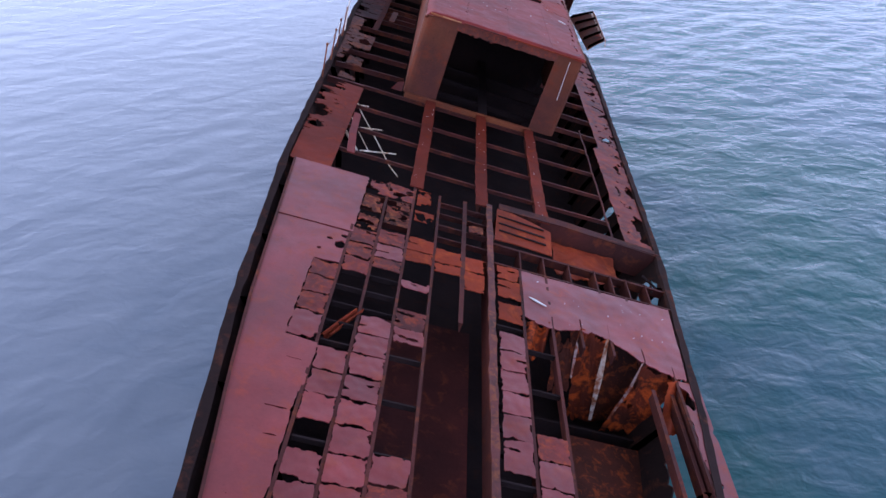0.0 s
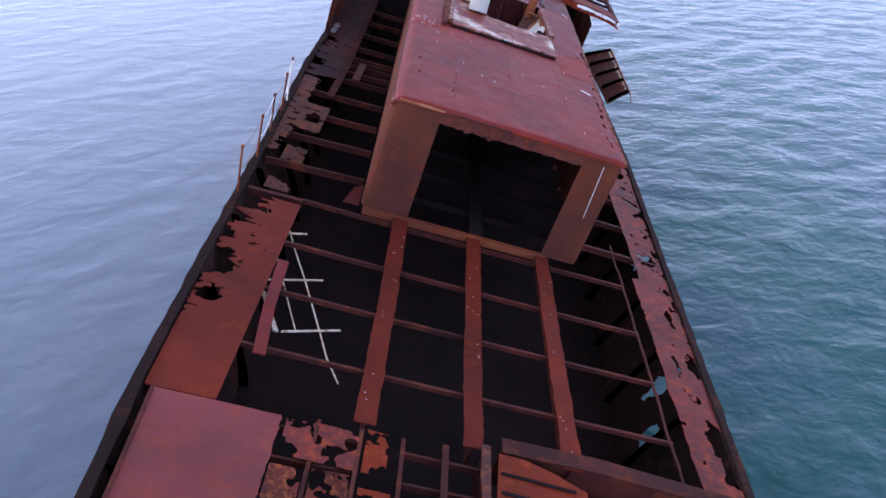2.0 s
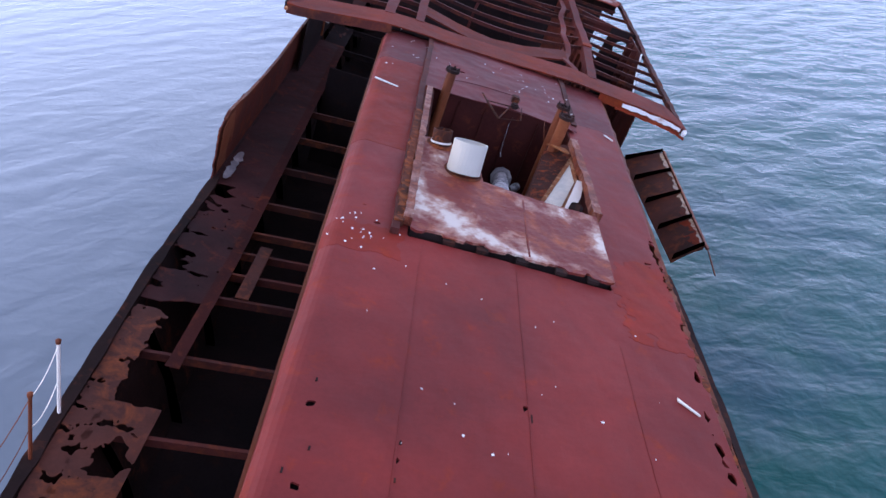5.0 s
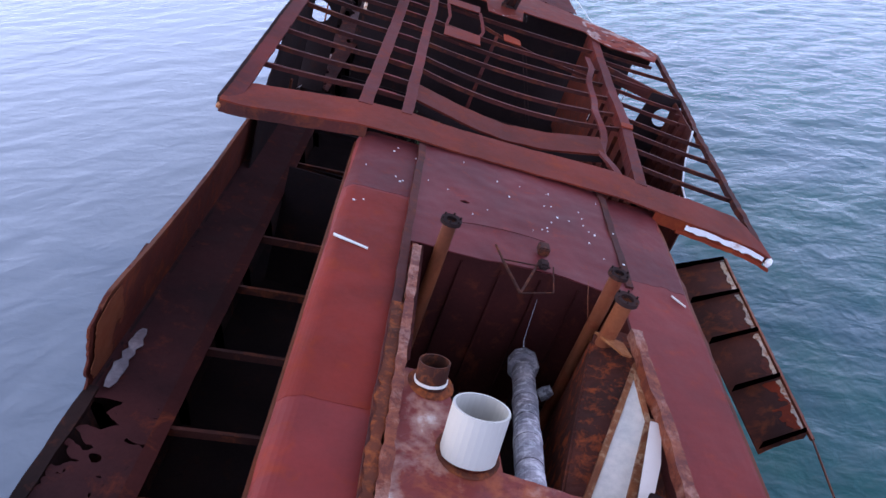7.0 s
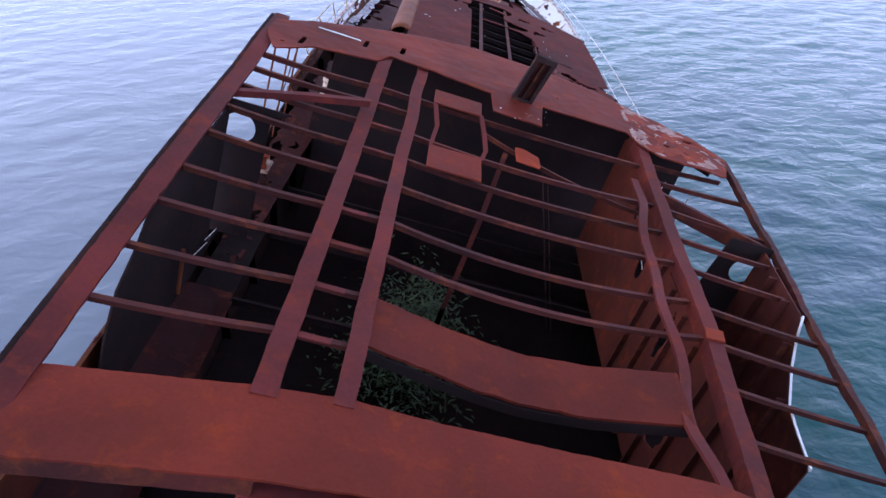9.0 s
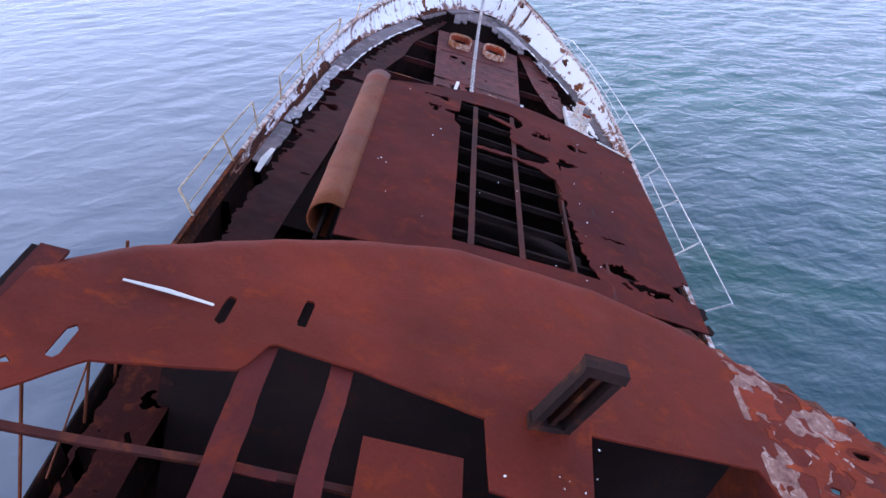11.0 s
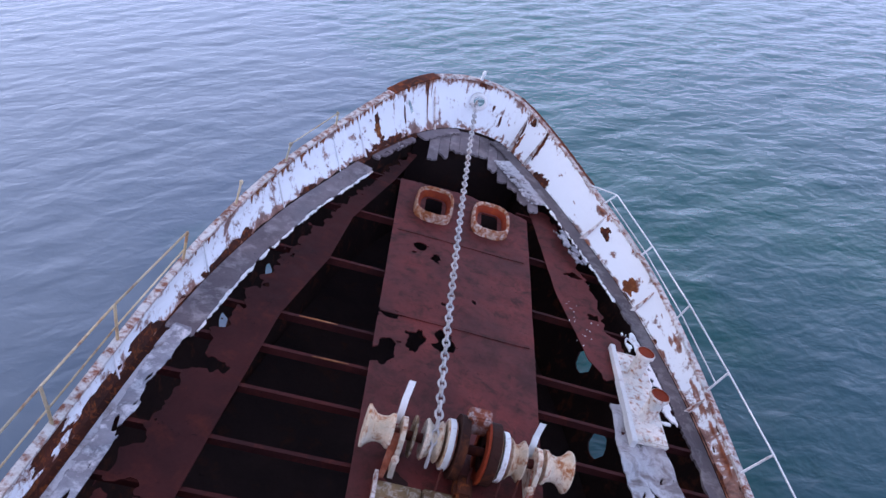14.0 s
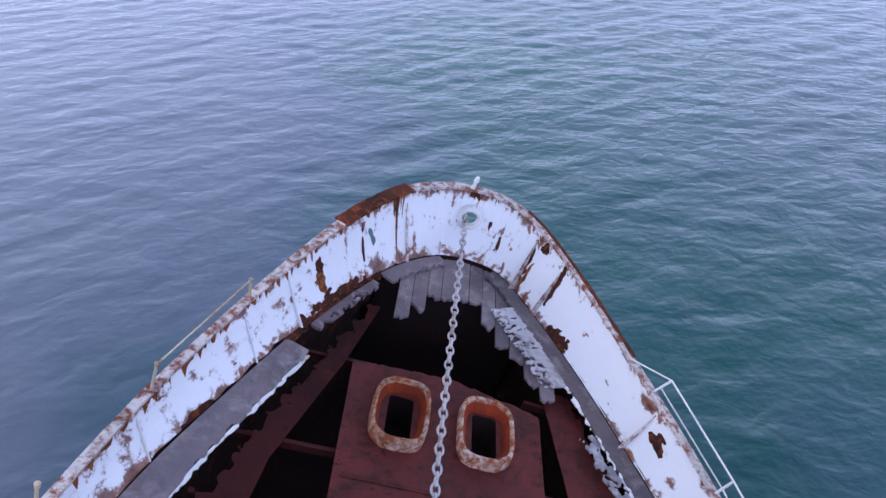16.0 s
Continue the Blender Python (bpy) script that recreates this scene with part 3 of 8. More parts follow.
def aft_deck():
    t = thing("aft_deck", "faded red steel deck eaten through by rust between its stringers", "ship deck", 0, 10, -0.2)
    # port plating, whole but for its torn inner edge
    edge = lambda v: -interp(v, [(3, 3.3), (6.2, 3.68), (8.3, 3.96), (10.3, 4.18), (13.2, 4.4), (15.8, 4.6)])

    def port(u, v):
        inner = -2.83 if (v > 11.95 or v < 9.5) else -3.38
        if v < 8.3:
            inner = -2.9
        f = min(u - edge(v) - 0.05 * max(0, nz(v * 2.2, 1.0)) * (1 if v < 9 else 0.3), inner + 0.03 * nz(u * 3, v * 4.0) - u)
        if v > 11.9:
            f = min(f, hole(u, v, -2.95, 12.6, 0.13, 0.12, 0.6, 1), hole(u, v, -3.2, 12.75, 0.07, 0.05, 0.4, 2), hole(u, v, -3.35, 12.3, 0.05, 0.05, 0.4, 3), hole(u, v, -2.9, 12.95, 0.1, 0.06, 0.5, 4))
        if v < 8.6:
            row = abs((v - 7.9 + 0.27) % PITCH - 0.27)
            f = min(f, row - 0.035 * (nz(u * 3.1, math.floor((v - 7.9) / PITCH) * 3.7) + 0.05) if u > edge(v) + 0.3 else f)
        return min(f, abs(v - 9.0) - 0.02 * (1 if -3.25 < u < -2.95 else -1) + 0.0)
    sheet("port_plate", -4.7, -2.8, 3.2, 13.17, 0.05, port, PINK, t, height=lambda u, v: 0.012 * nz(u, v * 0.7))
    sheet("port_plate", -4.72, -2.75, 13.2, 15.82, 0.06, lambda u, v: min(u - edge(v), -2.8 + 0.03 * nz(v * 5, 2) - u), PINK, t,
          height=lambda u, v: 0.015 + 0.01 * nz(u, v))
    part("edge_angle", ribbon([(edge(v) + 0.02, v, 0.05) for v in np.arange(3.2, 15.9, 0.6)], 0.05, 0.11), BEAM, t)
    # single plates by stringer column: (from, to, rows from, rows to)
    columns = [(-3.38, -2.87, [(11.9, 9.55)]), (-2.83, -2.3, [(13.4, 11.75), (9.42, 7.75), (7.2, 4.0)]), (-2.26, -1.67, [(13.6, 12.1), (10.55, 4.0)]),
               (-1.63, -1.05, [(13.65, 12.65), (11.95, 11.65), (10.95, 10.0), (7.42, 4.0)]), (-1.01, -0.41, [(13.45, 12.55)]), (-0.37, 0.1, [(13.4, 12.15)]),
               (0.37, 0.89, [(13.45, 12.2), (12.05, 11.4), (11.05, 7.6)]), (0.94, 1.5, [(8.55, 6.9)])]
    rng = random.Random(7)
    for n, (u0, u1, spans) in enumerate(columns):
        for a, b in spans:
            v = a
            while v > b + 0.2:
                lo = max(b, v - PITCH)
                if lo - b < 0.22:
                    lo = b
                s = rng.uniform(0, 90)
                holes = [(rng.uniform(u0, u1), rng.choice((lo, v, lo, v, lo, v, rng.uniform(lo, v))) + rng.uniform(-0.03, 0.03), rng.uniform(0.05, 0.19), rng.uniform(0.02, 0.042)) for _ in range(rng.choice((3, 3, 4, 5)) + (2 if n == 0 else 0))]
                holes.append((rng.choice((u0, u1)), rng.uniform(lo, v), rng.uniform(0.03, 0.06), rng.uniform(0.05, 0.14)))

                def piece(u, w, lo=lo, v=v, s=s, holes=holes):
                    f = rect(u, w, u0 + 0.006, u1 - 0.006, lo + 0.003, v - 0.003) - 0.05 * max(0.0, nz(u * 9.0 + s, w * 9.0, s, 5) + 0.05)
                    for h in holes:
                        f = min(f, hole(u, w, *h, 0.7, s))
                    return f
                rusty = v > 12.0 and u0 > -1.7 and u0 < 0.3 or (u0 > 0.3 and v > 11.3 and u0 < 0.9)
                sheet("deck_plate", u0, u1, lo, v, 0.022, piece, ORANGE if rusty else SIDEMIX if rng.random() < (0.65 if v > 10.6 else 0.22) else PINK, t, thick=0.012,
                      height=lambda u, w, s=s: 0.012 + 0.018 * nz(u * 1.5 + s, w * 1.5))
                v = lo
    # rust-eaten scraps by the fore edge
    for u0, u1, v0, v1, m, s in ((-2.75, -1.62, 15.1, 15.85, SIDEMIX, 1), (-1.6, -1.2, 15.1, 15.95, ORANGE, 2), (-2.25, -1.65, 13.9, 15.05, SCRAPMIX, 3), (-1.6, -1.1, 14.35, 14.9, ORANGE, 4),
                                 (-2.8, -2.3, 13.45, 15.0, SCRAPMIX, 6), (-0.3, 0.1, 14.5, 14.9, SCRAPMIX, 5)):
        sheet("deck_scrap", u0, u1, v0, v1, 0.035, lambda u, v: min(rect(u, v, u0, u1, v0, v1) - 0.03, 0.16 * (nz(u * 3.2 + s * 7, v * 3.2, s, 4) + 0.16)), m, t, thick=0.012,
              height=lambda u, v: 0.01 + 0.02 * nz(u * 2, v * 2, s))
    # starboard plating
    low = lambda u: interp(u, [(0.9, 11.75), (1.5, 11.55), (2.0, 11.75), (2.7, 11.75), (3.1, 11.45), (3.6, 11.1), (4.1, 10.95), (4.7, 10.6)])

    def starboard(u, v):
        f = min(u - 0.94, min(4.72 - 0.03 * (13.4 - v), half(v) - 0.16) - u, 13.42 - v, v - low(u) - 0.13 * nz(u * 2.6, v * 2.6, 4.0, 4))
        for k, x in enumerate((1.52, 2.15, 2.8, 3.45, 4.05)):
            f = min(f, max(abs(u - x) - 0.018, v - low(u) - 0.45 - 0.2 * nz(k * 5.1, 2)))
        return f
    sheet("starboard_plate", 0.9, 4.8, 10.3, 13.5, 0.045, starboard, PINK, t, height=lambda u, v: 0.015 + 0.02 * nz(u * 0.9, v * 0.9))
    sheet("edge_strip", 3.95, 4.62, 3.5, 10.9, 0.05, lambda u, v: min(u - 4.08 - 0.1 * nz(v * 1.3, 3), 4.5 - 0.05 * (9 - v) * 0.3 - u, 0.2 * (nz(u * 2.2, v * 1.2, 6.0) + 0.22)), PINK, t)
    # stringers: upright flats with a bulb on top
    for k, u in enumerate(STRINGERS):
        v1 = 15.9 if -2.4 < u < -0.3 else 13.5
        if u == -0.39:
            part("stringer", angle_bar((u, 12.2, 0.02), (u, 15.95, 0.02), 0.1, 0.2, along_u=False), BEAM, t)
            part("stringer", angle_bar((u, 11.0, 0.0), (u, 12.2, 0.02), 0.09, 0.2, along_u=False), BEAM, t)
            continue
        v0 = 3.5 if u < 1.6 or u > 3.9 else 11.2
        part("stringer", angle_bar((u, v0, 0.0), (u, v1, 0.015), 0.06, 0.22, 0.01, along_u=False), BEAM, t)
    part("centre_girder", ribbon([(0.23 + 0.015 * nz(v, 1), v, 0.05 + 0.012 * nz(v * 2, 5)) for v in np.arange(3.5, 16.1, 0.3)], [0.14 + 0.07 * nz(v * 2.4, 9) for v in np.arange(3.5, 16.1, 0.3)], 0.05), GIRDER, t, "mottled rusty girder flange")
    part("girder_web", B(0.2, 0.26, 3.5, 16, -0.5, 0.03), BEAM, t)
    for k in range(26):
        v = 15.7 - k * PITCH
        if v > 13.4:
            for u0, u1 in ((-2.8, -1.65), (-1.05, 0.2)):
                part("cross_bar", angle_bar((u0, v, -0.06), (u1, v, -0.06), 0.04, 0.12), BEAM, t)
        else:
            spans = ((-2.8, -1.05), (0.3, 1.52)) if k % 2 else ((-3.3, -1.7), (0.3, 0.95))
            for u0, u1 in spans:
                part("cross_bar", angle_bar((u0, v, -0.03), (u1, v, -0.03), 0.035, 0.1), DARK, t)
    # fallen plates, curled down into the hold
    def slab(name, a, b, width, curl, m, s):
        a, b = Vector(a), Vector(b)
        ax = (b - a)
        side = Vector((width, width * 0.25, 0.0))
        return sheet(name, 0, 1, 0, 1, 0.05, lambda x, y: min(x, 1 - x, y, 1 - y) + 0.01 - 0.12 * max(0, nz(x * 2.4 + s, y * 4.0, s, 4)), m, t, thick=0.02,
                     place=lambda x, y, h: tuple(a + ax * x + side * (y - 0.5) + Vector((curl * math.sin(y * 3.1), 0, -curl * x * x * 1.5 + 0.08 * math.sin(y * 9) + h))))
    def crumple(name, corners, m, s, amp, hole_bias):
        a, b, c, d = (Vector(p) for p in corners)
        sheet(name, 0, 1, 0, 1, 0.025, lambda x, y: min(x, 1 - x, y, 1 - y, 0.5 * (nz(x * 3 + s, y * 3, s, 5) + hole_bias)) + 0.004 - 0.1 * max(0, nz(x * 5 + s, y * 5, s, 4)) * (1 if min(x, 1 - x, y, 1 - y) < 0.12 else 0), m, t, thick=0.02,
              place=lambda x, y, h: tuple(a.lerp(b, x).lerp(d.lerp(c, x), y) + Vector((0.3 * amp * nz(x * 3, y * 3, s), 0.3 * amp * nz(x * 3, y * 3, s + 9), amp * (nz(x * 2.2, y * 2.2, s + 5) + 0.5 * math.sin(x * 14)) + h))))
    crumple("hanging_plate", ((2.1, 11.8, 0.0), (2.7, 11.72, 0.0), (3.05, 11.35, -1.85), (2.6, 11.4, -2.0)), BLAZE, 1.0, 0.07, 0.9)
    crumple("hanging_plate", ((1.62, 11.7, -0.1), (2.12, 11.8, -0.03), (2.45, 11.5, -1.7), (2.0, 11.5, -1.5)), BLAZEDARK, 4.0, 0.08, 0.35)
    crumple("hanging_plate", ((3.4, 11.2, -0.05), (4.2, 11.0, -0.05), (4.0, 10.9, -1.5), (3.2, 11.0, -1.75)), BLAZE, 3.0, 0.08, 0.6)
    crumple("hanging_plate", ((2.7, 11.95, -0.05), (4.4, 11.6, -0.05), (4.25, 11.5, -1.9), (2.7, 11.7, -2.2)), BLAZEDARK, 6.0, 0.08, 1.2)
    part("white_edge", ribbon([(2.72, 11.68, 0.02), (2.86, 11.45, -0.8), (3.06, 11.3, -1.8)], [0.05, 0.13, 0.06], 0.03), FLAKE, t)
    part("white_edge", ribbon([(2.14, 11.78, 0.02), (2.2, 11.65, -0.4), (2.32, 11.5, -1.0)], [0.03, 0.06, 0.03], 0.03), RUSTWHITE, t)
    part("white_edge", ribbon([(3.4, 11.2, 0.0), (3.36, 11.05, -0.6), (3.26, 11.0, -1.4)], [0.03, 0.07, 0.04], 0.03), RUSTWHITE, t)
    part("paint_streak", ribbon([(1.06, 12.42, 0.05), (1.2, 12.36, 0.05), (1.42, 12.25, 0.05)], [0.02, 0.06, 0.02], 0.012, across=(0, 1, 0)), PALE, t, "white paint streak")
    slab("fallen_plate", (1.25, 11.7, -0.05), (1.15, 11.0, -0.3), 0.5, 0.05, BLAZE, 9)
    slab("hanging_plate", (4.1, 10.9, -0.05), (4.0, 10.1, -0.5), 0.45, 0.1, ORANGE, 12)
    slab("slanting_strip", (-2.3, 10.6, -0.02), (-2.75, 9.9, -0.15), 0.18, 0.02, ORANGE, 17)
    part("hold_wall", B(1.6, 3.9, 10.6, 10.66, -2.4, -1.5), DARK, t)
    part("lower_flat", B(2.2, 3.95, 5.0, 10.3, -1.5, -1.45), BLAZEDARK, t, "orange-brown rusted flat")
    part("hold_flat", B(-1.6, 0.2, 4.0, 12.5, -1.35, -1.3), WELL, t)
    for u in (3.55, 3.95):
        part("side_stringer", angle_bar((u, 4, -0.12), (u, 10.6, -0.12), 0.08, 0.25, along_u=False), BEAM, t)
    # open fore part: flap, sunk plate, coaming
    part("sagging_flap", ribbon([(0.38, 15.2, 0.06), (0.8, 15.25, 0.03), (1.3, 15.2, 0.0), (1.82, 15.1, -0.03)], [1.55, 1.5, 1.35, 1.15], 0.02, across=(0.06, 1, 0)), ORANGE, t)
    for v in (14.9, 15.25, 15.6):
        part("flap_rib", angle_bar((0.45, v, 0.075), (1.65, v, 0.02), 0.05, 0.03), DARK, t)
    sheet("sunk_plate", 2.0, 3.75, 14.2, 15.9, 0.06, lambda u, v: min(u - 2.0, 15.85 - v, 3.7 - u, v - 14.3 - 0.2 * (u - 2) * 0.4 - 0.1 * nz(u * 3, v * 3)), ORANGE, t, height=lambda u, v: -0.35 + 0.1 * nz(u, v))
    part("coaming", wallstrip([(0.5, 16.1), (2.1, 16.12), (4.85, 15.95)], -0.75, 0.02, 0.05), BEAM, t)
    part("coaming_lip", ribbon([(0.5, 16.2, 0.03), (2.1, 16.22, 0.03), (4.88, 16.05, 0.0)], 0.3, 0.03, across=(0, 1, 0)), BEAM, t)
    for u in (0.95, 1.52, 2.15, 2.8, 3.2, 3.6, 4.1):
        part("bracket", B(u, u + 0.03, 13.45, 14.35, -0.35, -0.02), BEAM, t)
    part("cross_bar", angle_bar((0.3, 14.35, -0.02), (4.7, 14.3, -0.05), 0.07, 0.2), BEAM, t)
    part("cross_bar", angle_bar((0.3, 13.5, 0.0), (4.7, 13.5, 0.0), 0.05, 0.25), BEAM, t)
    for a, b in (((4.3, 14.2, -0.1), (4.75, 15.5, -0.5)), ((4.7, 14.4, -0.15), (4.2, 15.4, -0.6)), ((4.2, 14.9, -0.1), (4.8, 14.9, -0.4))):
        part("broken_strut", T(a, b, 0.03), CHAR, t)
    return t


aft_deck()


# ---- open deck between: beams without plating ----
def open_deck():
    t = thing("open_deck", "bare rusted deck beams over a dark hold", "ship deck", 0, 19, -0.2)
    for v in (17.22, 18.75, 20.3, 22.05):
        part("deck_beam", angle_bar((-3.75, v, -0.06), (3.7, v + 0.03, -0.06), 0.06, 0.1, 0.02), BEAM, t)
    part("deck_beam", angle_bar((-4.9, 21.95, -0.05), (-3.75, 22.0, -0.06), 0.11, 0.2), BEAM, t)
    for u, w in ((-1.62, 0.35), (0.04, 0.34), (1.66, 0.34)):
        vs = np.arange(16.05, 22.3, 0.12)
        part("deck_girder", ribbon([(u + 0.02 * nz(v, u), v, 0.0 + 0.012 * nz(v * 1.3, u * 3)) for v in vs], [w - 0.02 + 0.03 * nz(v * 1.9, u * 7) - 0.12 * max(0.0, nz(v * 4.5, u * 3, 2, 4) - 0.35) for v in vs], 0.03), BRIDGERED, t)
        part("girder_web", B(u - 0.02, u + 0.02, 16.05, 22.3, -0.4, -0.02), BEAM, t)
    part("twisted_bar", ribbon([(3.66 + 0.03 * nz(v * 0.8, 2), v, -0.06 + 0.04 * nz(v * 1.1, 5)) for v in np.arange(16.1, 24.0, 0.2)], 0.05, 0.03), BEAM, t)
    part("flat_bar", ribbon([(-3.42, 17.0, -0.02), (-3.55, 18.2, -0.02), (-3.62, 19.6, -0.02)], 0.2, 0.03), RED, t)

    def port(u, v):
        f = min(u + half(v) - 0.12, -3.74 - u, v - 15.9, 21.75 - v)
        g = min(1.0, 0.2 * (nz(u * 1.4, v * 4.4, 3.0, 5) + interp(v, [(15.8, 0.9), (18.2, 0.7), (18.8, 0.15), (22, 0.15)]) + 1.4 * (u + 4.5)))
        return min(f, g, hole(u, v, -4.55, 18.2, 0.25, 0.17, 0.6, 2), hole(u, v, -4.6, 19.1, 0.3, 0.22, 0.6, 3), hole(u, v, -4.35, 21.2, 0.1, 0.1, 0.6, 6))
    sheet("port_stringer_plate", -5.1, -3.7, 15.8, 21.9, 0.04, port, BRIDGERED, t, height=lambda u, v: -0.05 + 0.012 * nz(u, v), whole=True)

    def stb(u, v):
        f = min(u - 3.98 - 0.04 * nz(v * 1.1, 2) - (0.2 if v > 22.5 else 0), half(v) - 0.12 - u, v - 16.25)
        g = 0.2 * (nz(u * 3.8 + 8, v * 2.4, 5.0, 5) + 0.62 + 0.6 * (4.3 - u))
        return min(f, g, hole(u, v, 4.6, 17.5, 0.14, 0.5, 0.6, 2), hole(u, v, 4.7, 16.7, 0.2, 0.25, 0.6, 4), hole(u, v, 4.75, 19.6, 0.12, 0.3, 0.7, 5), hole(u, v, 4.6, 23.6, 0.2, 0.3, 0.7, 7))
    sheet("starboard_stringer_plate", 3.9, 5.2, 16.2, 36.0, 0.06, stb, SIDEMIX, t, height=lambda u, v: -0.03 + 0.015 * nz(u, v), whole=True)
    for v in (23.55, 25.1, 26.65, 28.1):
        part("side_beam", angle_bar((2.6, v, -0.06), (5.0, v, -0.06), 0.09, 0.16), BEAM, t)
    # the port alleyway beside the house
    for v in (23.7, 25.3, 26.85, 28.45, 30.03, 30.75, 31.45, 32.2, 33.4, 35.1, 36.85, 38.6, 40.5, 42.1):
        part("side_beam", angle_bar((-4.9 if v < 30 else -4.4, v - 0.2, -0.06), (-2.6 - 0.02 * (v - 22), v, -0.06), 0.06, 0.16), BEAM if v < 32 else TANDARK, t)

    def alley(u, v):
        f = min(u + half(v) - (0.1 if v < 33 else -0.05), v - 22.3, 44.5 - v)
        inner = interp(v, [(22.3, -4.5), (23.6, -4.4), (23.7, -4.1), (24.3, -4.1), (24.5, -4.35), (25.4, -4.05), (27.2, -4.05), (27.3, -4.7), (28.0, -4.6), (29.5, -4.7), (29.6, -4.13), (31, -4.1), (44, -4.3)])
        f = min(f, inner - u)
        rag = 0.18 * (nz(u * 1.7, v * 4.2, 7.0, 5) + (0.0 if v < 29.35 else 0.38 if v < 33.5 else 1.2) + 0.5 * (u + 4.6))
        return min(f, rag, hole(u, v, -4.35, 26.2, 0.2, 0.25, 0.5, 2), hole(u, v, -4.6, 24.1, 0.2, 0.2, 0.6, 4))
    def scraps(u, v):
        n = nz(u * 3.0, v * 4.5, 7.0, 5)
        a = min(rect(u, v, -4.78 - 0.1 * n, -4.05, 25.42 + 0.1 * n, 27.2), hole(u, v, -4.35, 26.25, 0.2, 0.3, 0.6, 2), 0.25 * (n + 0.55))
        b = min(rect(u, v, -4.6, -4.1, 23.55, 24.35 + 0.25 * n), 0.25 * (n + 0.4))
        c = min(rect(u, v, -4.62, -4.1, 22.1, 22.5 + 0.3 * n), 0.25 * (n + 0.4))
        d = min(u + half(v) - 0.1, -4.72 - u + 0.14 * n, v - 23.3, 29.2 - v, 0.25 * (n + 0.42))
        return (a, b, c, d)
    sheet("port_stringer_plate", -5.42, -4.0, 29.4, 44.5, 0.06, alley, ALLEY, t, height=lambda u, v: -0.03 + 0.015 * nz(u, v), whole=True)
    for k in range(4):
        sheet("plate_scrap", -5.3, -4.0, 22.0, 29.35, 0.035, lambda u, v: scraps(u, v)[k], TANDARK, t, height=lambda u, v: -0.03 + 0.015 * nz(u, v), whole=True)
    part("tie_plate", ribbon([(-3.74, 29.95, -0.03), (-3.72, 31.6, -0.03)], 0.22, 0.02), TANDARK, t)
    part("inner_strip", ribbon([(interp(v, [(28, -4.2), (31, -4.16), (44, -4.34)]), v, 0.0) for v in np.arange(28.0, 44.2, 0.2)], 0.2, 0.02), WELL, t)
    part("gusset", mesh_gusset(), RED, t)
    return t


def mesh_gusset():
    bm = bmesh.new()
    a = [bm.verts.new(p) for p in ((-2.95, 22.3, 0.0), (-2.6, 22.3, 0.0), (-2.6, 23.3, 0.0), (-2.8, 23.1, 0.0))]
    bmesh.ops.solidify(bm, geom=[bm.faces.new(a)], thickness=0.03)
    return bm


open_deck()


# ---- deckhouse ----
def house_half(v):
    return interp(v, [(22.3, 2.55), (30, 2.72), (38.5, 2.92)])


